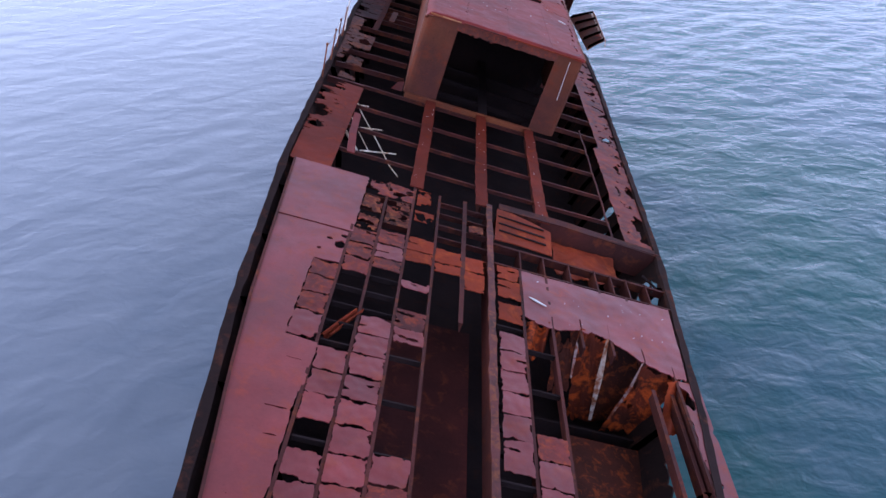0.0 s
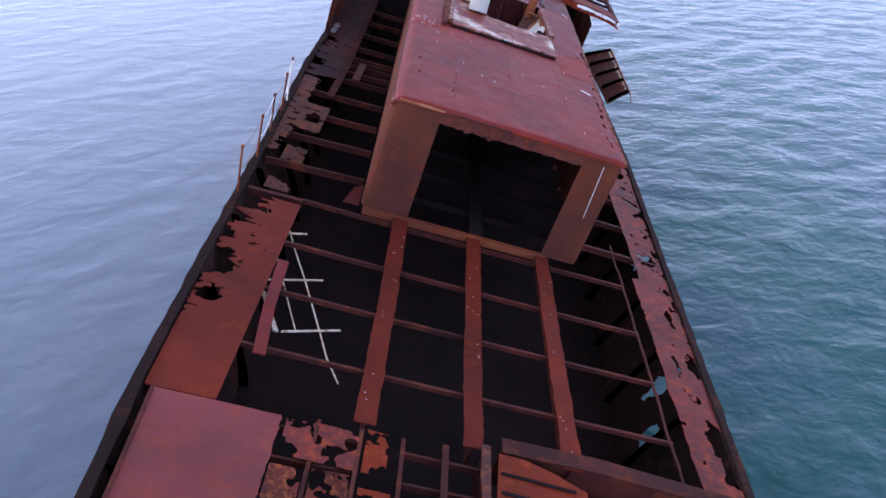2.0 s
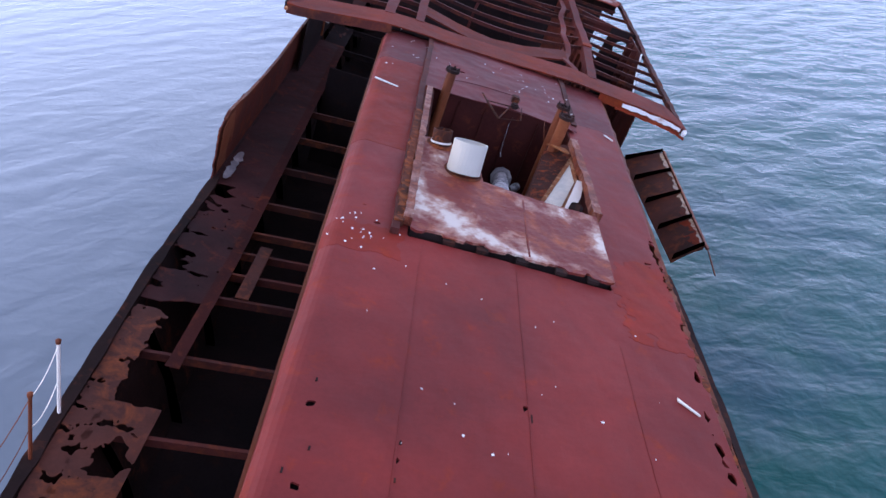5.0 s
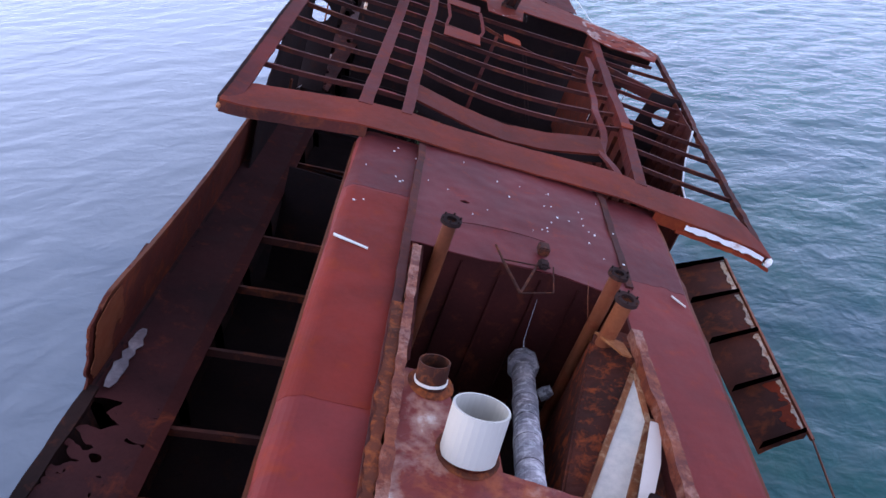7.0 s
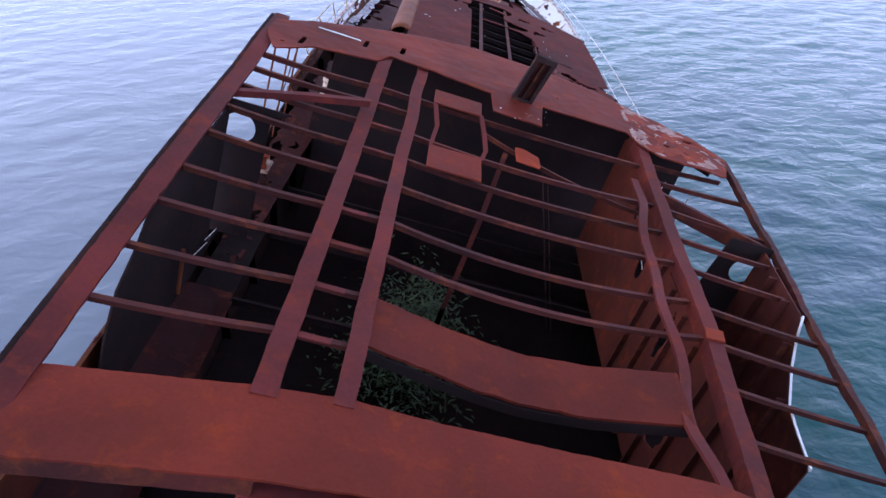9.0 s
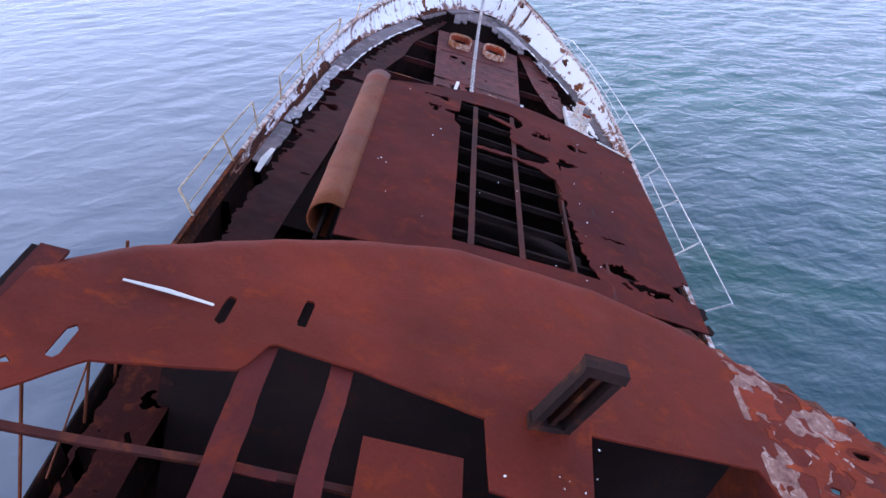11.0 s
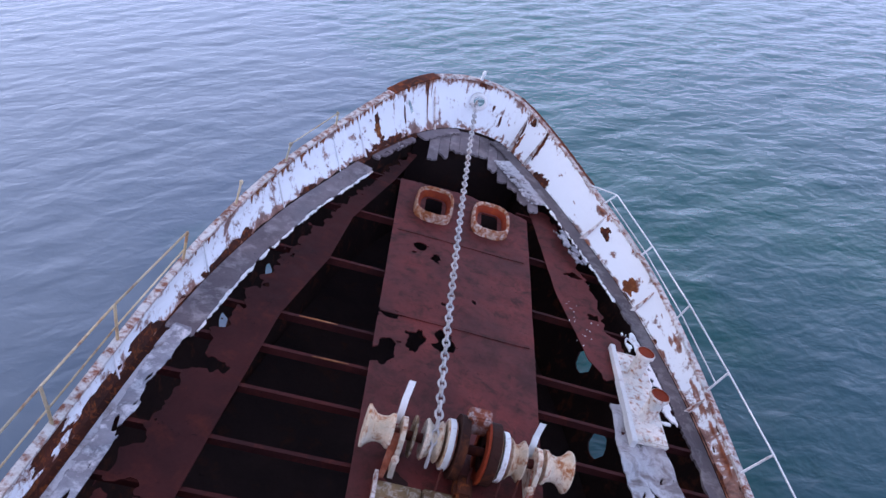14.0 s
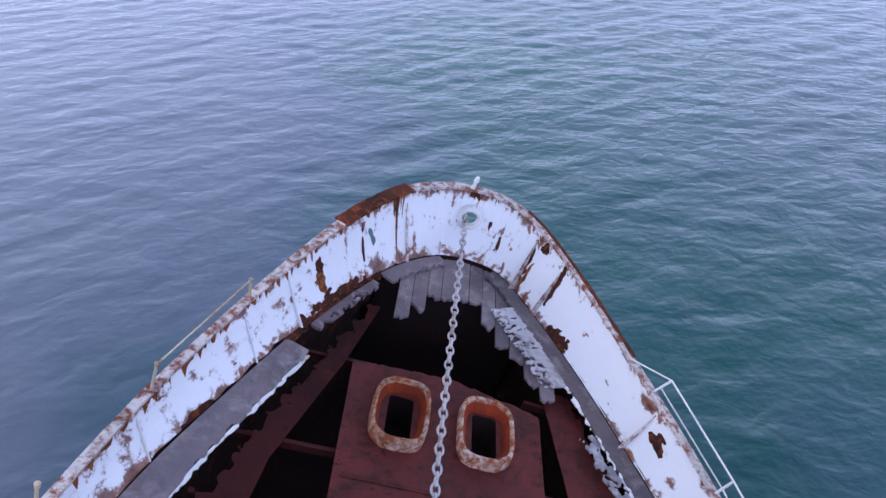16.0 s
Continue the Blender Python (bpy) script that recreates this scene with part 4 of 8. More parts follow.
def deckhouse():
    t = thing("deckhouse", "long red-rusted steel deckhouse with an open aft end", "deckhouse", 0, 30, 0)

    def drop(d, r):
        d = max(0.0, min(r, d))
        return r - math.sqrt(max(0.0, r * r - (r - d) ** 2))

    def crown(u, v):
        """The roof rolls over well to port, less so aft and to starboard; the plates have buckled a little."""
        return 2.67 - max(drop(house_half(v) + u, 0.26), drop(house_half(v) - u, 0.07), drop(v - 22.36, 0.09)) + 0.014 * nz(u * 0.8, v * 0.6) + 0.006 * nz(u * 2.4, v * 1.9, 4.0) - 0.02 * (u / 2.6) ** 2

    def roof(u, v):
        f = min(house_half(v) + u, house_half(v) - u, v - 22.36)
        for cu, cv, ru, rv, s in ((2.3, 24.0, 0.03, 0.07, 1), (2.36, 24.4, 0.05, 0.14, 21), (2.4, 25.0, 0.05, 0.16, 2), (2.44, 25.5, 0.05, 0.12, 22), (2.42, 25.9, 0.04, 0.2, 3), (2.35, 23.2, 0.02, 0.2, 4), (2.3, 23.6, 0.02, 0.16, 23), (2.42, 26.5, 0.03, 0.12, 24), (2.5, 27.2, 0.03, 0.16, 25), (2.66, 29.4, 0.07, 0.3, 5), (2.6, 28.3, 0.05, 0.12, 6),
                                  (-1.35, 23.6, 0.03, 0.05, 7), (-1.35, 24.05, 0.025, 0.05, 8), (-1.3, 24.7, 0.03, 0.06, 9), (-2.2, 25.2, 0.05, 0.05, 10), (0.02, 25.8, 0.03, 0.07, 11), (-2.15, 24.2, 0.05, 0.04, 12), (2.62, 30.3, 0.05, 0.5, 13), (2.4, 29.9, 0.1, 0.03, 14), (-2.3, 29.3, 0.2, 0.025, 15), (-2.0, 28.9, 0.05, 0.05, 16)):
            f = min(f, hole(u, v, cu, cv, ru, rv, 0.8, s))
        return min(f, max(abs(u) - 1.56, 28.75 - v, v - 38.4))
    sheet("roof", -2.95, 2.95, 22.3, 38.5, 0.055, roof, RED, t, thick=0.025, height=crown, smooth=False)

    def film(nm, u0, u1, v0, v1, m, rag, seed, label):
        sheet(nm, u0, u1, v0, v1, 0.04, lambda u, v: min(roof(u, v) - 0.01, rect(u, v, u0, u1, v0, v1) - rag * max(0.0, nz(u * 3 + seed, v * 3, seed, 4) + 0.2)), m, t, label, thick=0.004, height=lambda u, v: crown(u, v) + 0.004)
    film("paint_film", -2.7, -1.58, 28.05, 28.8, VIVID, 0.12, 3, "bright red oxide paint")
    film("paint_film", 1.58, 2.72, 27.6, 29.9, VIVID, 0.3, 9, "bright red oxide paint")
    film("paint_film", -2.78, -1.8, 31.5, 36.25, VIVID, 0.03, 5, "bright red oxide paint")
    film("paint_film", -2.84, -1.8, 36.3, 38.4, DUSKY, 0.03, 7, "faded purple paint")
    film("paint_film", 1.8, 2.85, 35.6, 38.4, DUSKY, 0.05, 13, "faded purple paint")
    # weld seams between the roof plates, opened here and there
    for u, v0, v1 in ((-1.33, 22.6, 28.7), (0.06, 22.6, 28.7), (1.45, 22.6, 27.6)):
        part("weld_seam", ribbon([(u + 0.006 * nz(v * 4, u), v, crown(u, v) + 0.006) for v in np.arange(v0, v1, 0.2)], 0.022, 0.006), RED, t)
    for u, v, L in ((-1.31, 23.2, 0.1), (-1.32, 23.5, 0.06), (-1.31, 23.72, 0.05), (-1.32, 24.1, 0.08), (-1.31, 24.45, 0.05), (-1.3, 24.9, 0.05), (0.08, 25.6, 0.12), (-2.12, 24.6, 0.05), (-2.3, 24.3, 0.06), (-2.22, 25.5, 0.05)):
        part("open_seam", ribbon([(u, v, crown(u, v) + 0.008), (u, v + L, crown(u, v + L) + 0.008)], 0.02, 0.008), CHAR, t, "dark rusted slot")
    sheet("fore_roof_plate", -1.75, 1.8, 34.9, 38.5, 0.06, lambda u, v: min(u + 1.7, 1.75 - u, v - interp(u, [(-1.6, 34.72), (-0.3, 34.97), (0.5, 35.02), (1.2, 34.92), (1.7, 34.8)]), 38.45 - v, hole(u, v, -0.92, 36.55, 0.09, 0.06, 0.2, 1)), DUSKY, t,
          height=lambda u, v: 2.74 + 0.02 * nz(u, v))
    for u0 in (-1.75, 1.72):
        vs = np.arange(28.7, 38.6, 0.25)
        part("seam_bar", ribbon([(u0 + 0.02 * nz(v * 2, u0), v, 2.77 + 0.012 * nz(v * 3, u0)) for v in vs if (u0 < 0 or v > 35)], 0.12, 0.1), BEAM, t)
    # walls: the port one turns round the aft corner
    arc = [(-1.5, 22.42), (-2.36, 22.4), (-2.46, 22.42), (-2.53, 22.48), (-2.57, 22.57), (-2.58, 22.7)]
    port = arc + [(-house_half(v) + 0.0, v) for v in np.arange(23.5, 38.6, 1.5)]
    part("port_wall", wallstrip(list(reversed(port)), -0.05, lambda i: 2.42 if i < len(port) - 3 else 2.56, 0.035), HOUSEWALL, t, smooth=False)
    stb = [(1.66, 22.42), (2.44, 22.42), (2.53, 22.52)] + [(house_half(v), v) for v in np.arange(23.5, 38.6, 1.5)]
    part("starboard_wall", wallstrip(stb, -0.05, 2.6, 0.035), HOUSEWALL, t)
    lip = [(u, 22.4, 2.42 - 0.09 * abs(nz(u * 4, 3, 0, 5))) for u in np.arange(-1.55, 1.75, 0.05)]
    part("opening_lip", wallstrip([(p[0], 22.41) for p in lip], lambda i: lip[i][2] - 0.1, 2.6, 0.03), LIPRUST, t, "ragged rust-brown lip")
    part("sill", ribbon([(-2.5, 22.3, 0.02), (1.75, 22.35, 0.02)], 0.14, 0.16, across=(0, 1, 0)), TAN, t)
    # inner parts in DARK: the dimness inside the house is painted on them
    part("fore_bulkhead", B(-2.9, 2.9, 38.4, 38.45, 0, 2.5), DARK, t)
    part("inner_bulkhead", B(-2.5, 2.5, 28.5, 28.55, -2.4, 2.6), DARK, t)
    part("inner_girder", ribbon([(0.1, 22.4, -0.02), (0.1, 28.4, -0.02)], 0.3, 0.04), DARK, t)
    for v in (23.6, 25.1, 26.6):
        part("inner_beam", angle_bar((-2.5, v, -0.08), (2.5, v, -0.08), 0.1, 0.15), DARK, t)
    part("hanging_rod", T((2.1, 22.33, 2.45), (2.16, 22.3, 1.2), 0.006, 6), PALE, t, "thin white rod")
    # roof-edge angle, bent and rusty
    vs = np.arange(22.4, 38.5, 0.3)
    part("edge_bar", ribbon([(-house_half(v) - 0.005, v, 2.45 + 0.01 * nz(v * 3, 1)) for v in vs], 0.04, 0.05), TAN, t)
    part("edge_bar", ribbon([(house_half(v) - 0.01 + 0.03 * nz(v * 1.3, 6), v, 2.62 + 0.02 * nz(v * 3, 2)) for v in vs], 0.07, 0.08), TAN, t)
    for k in range(26):
        v = 22.7 + k * 0.3 + 0.1 * nz(k * 3.1, 2)
        part("rust_crust", ribbon([(house_half(v) - 0.06 + 0.02 * nz(k * 2.0, 3), v, 2.645), (house_half(v + 0.15) - 0.05, v + 0.13, 2.65), (house_half(v + 0.3) - 0.06, v + 0.26, 2.645)], [0.06, 0.11 + 0.05 * nz(k * 1.7, 6), 0.05], 0.03), RUSTBROWN if k % 3 else TAN, t)
    for u0, u1, m in ((-2.42, -1.4, DRIP), (-1.38, 0.0, LIPRUST), (0.02, 2.5, ORANGE)):
        us = np.arange(u0, u1, 0.08)
        part("aft_edge", ribbon([(u, 22.38 + 0.012 * nz(u * 5, 1), 2.6 + 0.014 * nz(u * 4, 2)) for u in us], [0.05 + 0.07 * abs(nz(u * 3.2, 5, 0, 4)) for u in us], 0.04, across=(0, 1, 0)), m, t, "rust-swollen roof edge")
    # pale strip round the port corner: the highlight there is put into colour
    part("corner_crust", ribbon([(-2.56, 22.75, 2.44), (-2.54, 22.55, 2.47), (-2.46, 22.42, 2.52), (-2.34, 22.38, 2.57)], [0.03, 0.07, 0.08, 0.04], 0.04), RUSTWHITE, t, "pale corner piece")
    for u, v, r in ((2.3, 22.55, 0.08), (2.42, 22.75, 0.06), (2.33, 23.45, 0.05)):
        part("white_crust", ribbon([(u - r, v - 0.03, crown(u - r, v) + 0.012), (u, v, crown(u, v) + 0.014), (u + 0.8 * r, v + 0.04, crown(u + 0.8 * r, v) + 0.012)], [0.03, 1.2 * r, 0.03], 0.01), GREY, t, "pale grey crust")
    for a, b in (((-2.74, 34.63), (-2.24, 34.5)), ((2.05, 26.6), (2.3, 26.4)), ((2.5, 35.4), (2.68, 35.2))):
        part("paint_streak", ribbon([(a[0], a[1], 2.69), (b[0], b[1], 2.685)], [0.05, 0.025], 0.02, across=(0, 1, 0)), PALE, t, "white paint streak")
    return t


deckhouse()


def engine_casing():
    t = thing("engine_casing", "rust and white painted casing with an open well", "engine casing", 0, 30, 2.6)

    def top(u, v):
        front = interp(u, [(-1.6, 32.2), (-1.05, 32.12), (-0.98, 31.7), (-0.5, 31.45), (-0.46, 30.98), (0.43, 30.87), (1.6, 30.86)])
        near = 28.82 + 0.05 * nz(u * 4.0, 2)
        if abs((u + 0.9) % 0.62 - 0.31) < 0.14 and u < 1.2:
            near += 0.07
        return min(u + 1.54, 1.58 - u, v - near, front - v)
    skin = lambda u, v: 2.76 + 0.012 * nz(u * 2, v * 2) + 0.006 * nz(u * 6, v * 6)
    spots = ((0.56, -1.2, 0.55, 29.6, 0.55), (0.48, -0.55, 0.6, 29.15, 0.42), (0.5, -1.52, 0.16, 30.4, 1.0), (0.5, 0.8, 0.8, 30.6, 0.35), (0.6, 1.5, 0.22, 29.9, 0.6), (0.4, 0.2, 0.4, 29.0, 0.3), (0.5, -1.2, 0.25, 31.4, 0.5), (0.3, 0.6, 0.9, 28.95, 0.15))
    left = lambda u, v, w: 0.06 + sum(g * math.exp(-((u - cu) / ru) ** 2 - ((v - cv) / rv) ** 2) for g, cu, ru, cv, rv in spots) + 0.3 * nz(u * 2.8, v * 2.8, 1, 5)
    wear(sheet("casing_top", -1.6, 1.65, 28.7, 32.6, 0.04, top, CASING, t, "rust-red plate with flaking white paint", thick=0.04, height=skin), left)
    part("plate_seam", ribbon([(0.24, v, skin(0.24, v) + 0.005) for v in np.arange(28.9, 30.9, 0.2)], 0.03, 0.006), SKYL, t)
    # aft wall and well floor are DARK, with the well's shade in the colour
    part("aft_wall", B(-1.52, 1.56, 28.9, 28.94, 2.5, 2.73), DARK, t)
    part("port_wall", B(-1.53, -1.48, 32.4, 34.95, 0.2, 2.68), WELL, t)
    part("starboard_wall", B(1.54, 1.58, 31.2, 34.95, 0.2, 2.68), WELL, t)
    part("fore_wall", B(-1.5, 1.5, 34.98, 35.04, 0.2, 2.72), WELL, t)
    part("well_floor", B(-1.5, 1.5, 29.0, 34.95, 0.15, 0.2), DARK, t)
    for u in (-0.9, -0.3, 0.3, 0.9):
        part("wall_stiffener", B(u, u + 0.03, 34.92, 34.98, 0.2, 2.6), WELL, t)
    # dark blocks in the lip's notches, standing for the shade inside them
    for u in (-0.55, 0.05, 0.65, 1.15, -1.05):
        part("lip_gap", B(u, u + 0.17, 28.74, 28.86, 2.69, 2.745), CHAR, t)
    vs = np.arange(29.0, 34.8, 0.1)
    wear(part("coaming_strip", ribbon([(-1.6, v, 2.82 + 0.012 * nz(v * 3, 1)) for v in vs], [0.12 + 0.05 * nz(v * 4.3, 6) for v in vs], 0.14), COAMING, t, "rust-eaten coaming edge"), lambda u, v, w: 0.16 + 0.3 * nz(u, v * 3.0, 2))
    part("coaming_crust", ribbon([(-1.72 + 0.02 * nz(v * 3, 8), v, 2.79 + 0.02 * nz(v * 5, 2)) for v in np.arange(28.9, 33.4, 0.1)], [0.14 + 0.09 * nz(v * 5.3, 4) for v in np.arange(28.9, 33.4, 0.1)], 0.1), RUSTBROWN, t, "thick brown rust crust")
    vr = np.arange(30.9, 33.9, 0.1)
    wear(part("coaming_strip", ribbon([(1.6 - 0.1 * max(0.0, v - 32.4), v, 2.82 + 0.012 * nz(v * 3, 3) + 0.12 * max(0.0, v - 32.8)) for v in vr], [0.15 + 0.05 * nz(v * 4.0, 2) for v in vr], 0.16), COAMING, t, "rust-eaten coaming edge"), lambda u, v, w: 0.16 + 0.3 * nz(u, v * 3.0, 5))
    # sloping trunk at the starboard side, with a framed white panel on it
    slope = lambda u, v: 2.55 + 0.0817 * (v - 34.05) + 0.335 * (u - 1.05)
    inner = lambda v: interp(v, [(30.6, 0.3), (34.05, 1.05)])
    sheet("trunk", 0.2, 1.54, 30.6, 34.1, 0.06, lambda u, v: min(u - inner(v), 1.53 - u, v - 30.65, 34.05 - v - 0.08 * nz(u * 5, 2)), BLAZEDARK, t, "dark brown rust plate", thick=0.04, height=lambda u, v: slope(u, v) + 0.015 * nz(u * 3, v * 3))
    part("trunk_side", wallstrip([(inner(v), v) for v in np.arange(30.7, 34.1, 0.4)], 0.3, lambda i: slope(inner(30.7 + 0.4 * i), 30.7 + 0.4 * i) - 0.02, 0.03), BLAZEDARK, t)
    part("rust_tongue", ribbon([(1.05, 34.0, 2.62), (1.2, 33.75, 2.72), (1.32, 33.4, 2.78)], [0.05, 0.3, 0.12], 0.03), DRIP, t, "bright orange rust")
    pc = [(1.42, 33.25), (1.46, 32.35), (0.92, 30.72), (0.44, 30.72)]
    bm = bmesh.new()
    q = [bm.verts.new((u, v, slope(u, v) + 0.07)) for u, v in pc]
    bmesh.ops.solidify(bm, geom=[bm.faces.new(q)], thickness=0.03)
    part("white_panel", bm, PALE, t, "white painted panel")
    for (a, b), wd in (((pc[0], pc[1]), 0.06), ((pc[1], pc[2]), 0.1), ((pc[3], pc[0]), 0.08)):
        pts = [(a[0] + (b[0] - a[0]) * f, a[1] + (b[1] - a[1]) * f) for f in np.linspace(-0.04, 1.04, 14)]
        part("panel_frame", ribbon([(u, v, slope(u, v) + 0.1 + 0.008 * nz(u * 9, v * 9)) for u, v in pts], wd, 0.05), RUSTCASE, t, "rusty riveted frame")
    wear(part("torn_strip", ribbon([(1.5, 32.3, 2.72), (1.35, 31.7, 2.66), (1.12, 31.0, 2.58)], [0.14, 0.2, 0.16], 0.02), COAMING, t), lambda u, v, w: 0.75)
    part("stub_pipe", lathe([(0.09, 0), (0.12, 0), (0.12, 0.3), (0.09, 0.3)], (1.18, 30.9, 2.55), (0.25, 0.6, 0.5), 18), CHAR, t)
    return t


engine_casing()


def pipe(name, label, u, v, w0, w1, r, material, flange=0.0, lean=(0, 0), rim=0.025, cat="pipe"):
    t = thing(name, label, cat, u, v, w0)
    top = (u + lean[0], v + lean[1], w1)
    ax = Vector(top) - Vector((u, v, w0))
    L = ax.length
    part("tube", lathe([(r - rim, 0.06), (r - rim, L), (r, L), (r, 0.0), (r - rim, 0.0), (r - rim, 0.06)], (u, v, w0), ax, 28), material, t, smooth=False)
    part("bottom", lathe([(0.001, 0.05), (r - rim, 0.05)], (u, v, w0), ax, 20), DARK, t)
    if flange:
        part("flange", lathe([(r - rim, L - 0.02), (r - rim, L + 0.04), (flange, L + 0.04), (flange, L - 0.02), (r, L - 0.02)], (u, v, w0), ax, 24), CHAR, t, "dark bolted flange")
    return t


WHITEPIPE = flaked("stained_white_pipe_paint", (0.46, 0.44, 0.405), (0.42, 0.24, 0.12), (0.34, 0.16, 0.08), 0.45)
BURNT = steel("burnt_brown_pipe", (0.06, 0.02, 0.014), (0.03, 0.013, 0.011), (0.15, 0.045, 0.018), 0.45, rough=0.75, size=0.4)
LAGGING = steel("grey_white_pipe_lagging", (0.34, 0.33, 0.37), (0.13, 0.12, 0.14), (0.55, 0.54, 0.58), 0.5, rough=0.85, fine=24.0, size=0.35)
wp = pipe("vent_pipe", "short wide white painted vent pipe open at the top", -0.81, 31.12, 2.76, 3.26, 0.29, WHITEPIPE, lean=(-0.02, 0.14))
wear([c for c in wp.children if c.name.startswith("tube")][0], lambda u, v, w: 0.55 + 0.5 * min(1.0, (w - 2.76) * 2.5))
part("base_stain", lathe([(0.28, 0.0), (0.335, 0.0), (0.32, 0.012), (0.28, 0.02)], (-0.81, 31.13, 2.765), (0, 0, 1), 24), RUSTBROWN, wp)
rp = pipe("vent_pipe", "short burnt brown vent pipe with a pale collar", -1.24, 32.0, 2.72, 3.02, 0.172, BURNT, lean=(-0.03, 0.07), rim=0.018)
part("collar", lathe([(0.172, 0.07), (0.185, 0.07), (0.185, 0.1), (0.172, 0.1)], (-1.24, 32.0, 2.72), (-0.1, 0.22, 1), 24), PALE, rp)
part("base_flange", lathe([(0.17, 0.0), (0.265, 0.0), (0.25, 0.02), (0.17, 0.04)], (-1.24, 32.0, 2.75), (0, 0, 1), 24), RUSTBROWN, rp)
for pu, pv, pw, pr, fl in ((-1.25, 34.85, 3.22, 0.1, 0.15), (1.16, 34.5, 3.28, 0.1, 0.15), (1.15, 33.85, 3.3, 0.115, 0.165)):
    vp = pipe("vent_pipe", "ochre rusted pipe with a dark bolted flange", pu, pv, 0.3, pw, pr, TAN, fl)
    for k in range(6):
        a = k * math.tau / 6 + 0.3
        part("bolt", lathe([(0.001, 0.06), (0.016, 0.055), (0.016, 0.0)], (pu + (fl - 0.02) * math.cos(a), pv + (fl - 0.02) * math.sin(a), pw + 0.02), (0, 0, 1), 6), CHAR, vp)
ex = thing("exhaust_pipe", "lagged grey-white exhaust pipe leaning in the casing well", "pipe", 0.3, 33.0, 1.0)
ea, eb = Vector((0.45, 34.3, 1.42)), Vector((-0.06, 30.95, 2.5))
for k in range(6):
    p0, p1 = ea.lerp(eb, k / 6), ea.lerp(eb, (k + 0.985) / 6)
    part("lagging", T(p0, p1, 0.17 - 0.012 * (k % 2), 18, 0.165 + 0.012 * (k % 2)), LAGGING, ex)
part("head", lathe([(0.001, 0.0), (0.19, 0.0), (0.24, 0.03), (0.245, 0.12), (0.2, 0.15), (0.235, 0.19), (0.24, 0.3), (0.16, 0.34), (0.001, 0.33)], tuple(ea - (eb - ea).normalized() * 0.12), tuple(ea - eb), 9), LAGGING, ex, "flanged crusted head")
part("elbow", lathe([(0.001, 0.0), (0.09, 0.0), (0.1, 0.1), (0.07, 0.2), (0.001, 0.2)], (0.62, 33.75, 1.5), (0.6, 0.2, 0.5), 10), LAGGING, ex)
part("support", T((0.45, 34.3, 1.4), (0.5, 34.35, 0.2), 0.05, 8), CHAR, ex)
dv = thing("lamp_bracket", "dark broken bracket on the edge of the well", "bracket", 0.2, 35.0, 2.75)
for a, b, r in (((-0.34, 34.95, 2.79), (-0.08, 34.3, 2.72), 0.022), ((-0.08, 34.3, 2.72), (0.42, 34.5, 2.74), 0.012), ((0.42, 34.5, 2.74), (0.45, 35.1, 2.8), 0.012), ((-0.08, 34.3, 2.72), (0.25, 35.2, 2.8), 0.02), ((-0.34, 34.95, 2.79), (-0.45, 35.25, 2.83), 0.018), ((-0.34, 34.95, 2.8), (0.4, 35.05, 2.8), 0.012)):
    part("arm", T(a, b, r), BURNT, dv)
part("lamp_box", B(0.23, 0.4, 35.4, 35.62, 2.76, 2.9, 0.02), BURNT, dv)
part("cable_clump", B(0.2, 0.36, 34.95, 35.15, 2.78, 2.88, 0.03), CHAR, dv)
part("wire", T((0.16, 34.25, 2.72), (0.2, 34.14, 2.08), 0.0035, 5), LAGGING, dv)
part("wire_hook", T((0.2, 34.14, 2.08), (0.23, 34.1, 2.0), 0.007, 5), LAGGING, dv)
bw = bmesh.new()
for a, b in (((1.0, 35.0, 2.78), (0.98, 34.7, 2.7)), ((0.98, 34.7, 2.7), (1.04, 34.5, 2.5)), ((1.04, 34.5, 2.5), (1.1, 34.33, 2.35))):
    tube(bw, a, b, 0.006, 5)
part("wire", bw, TAN, dv)
ring = bmesh.new()
arc_pts = [(-1.15 + 1.1 * (1 - math.cos(k * 0.22)) , 35.6 + 0.3 * math.sin(k * 0.22), 2.77) for k in range(10)]
for a, b in zip(arc_pts, arc_pts[1:]):
    tube(ring, a, b, 0.008, 5)
part("loose_cable", ring, DUSKY, dv)


# ---- bridge deck: the bare frame over the wheelhouse ----
def hb(v):
    """Height of the frame along its outer edges."""
    return interp(v, [(38, 2.56), (39.2, 2.64), (41, 2.79), (43, 2.96), (45, 3.06), (47, 3.14), (48.5, 3.27), (50, 3.33), (53, 3.33)])


def hs(v):
    """Height along the starboard edge, which has sunk."""
    return interp(v, [(38, 2.56), (39.3, 2.66), (41.5, 2.71), (43.7, 2.79), (45, 2.88), (47, 3.05), (49.5, 3.34), (53, 3.33)])


def hi(v):
    """Height inboard, where the deck is crowned."""
    return interp(v, [(38, 2.82), (39.4, 2.83), (41, 2.84), (43, 2.91), (45, 2.95), (47, 3.12), (49, 3.31), (53, 3.33)])


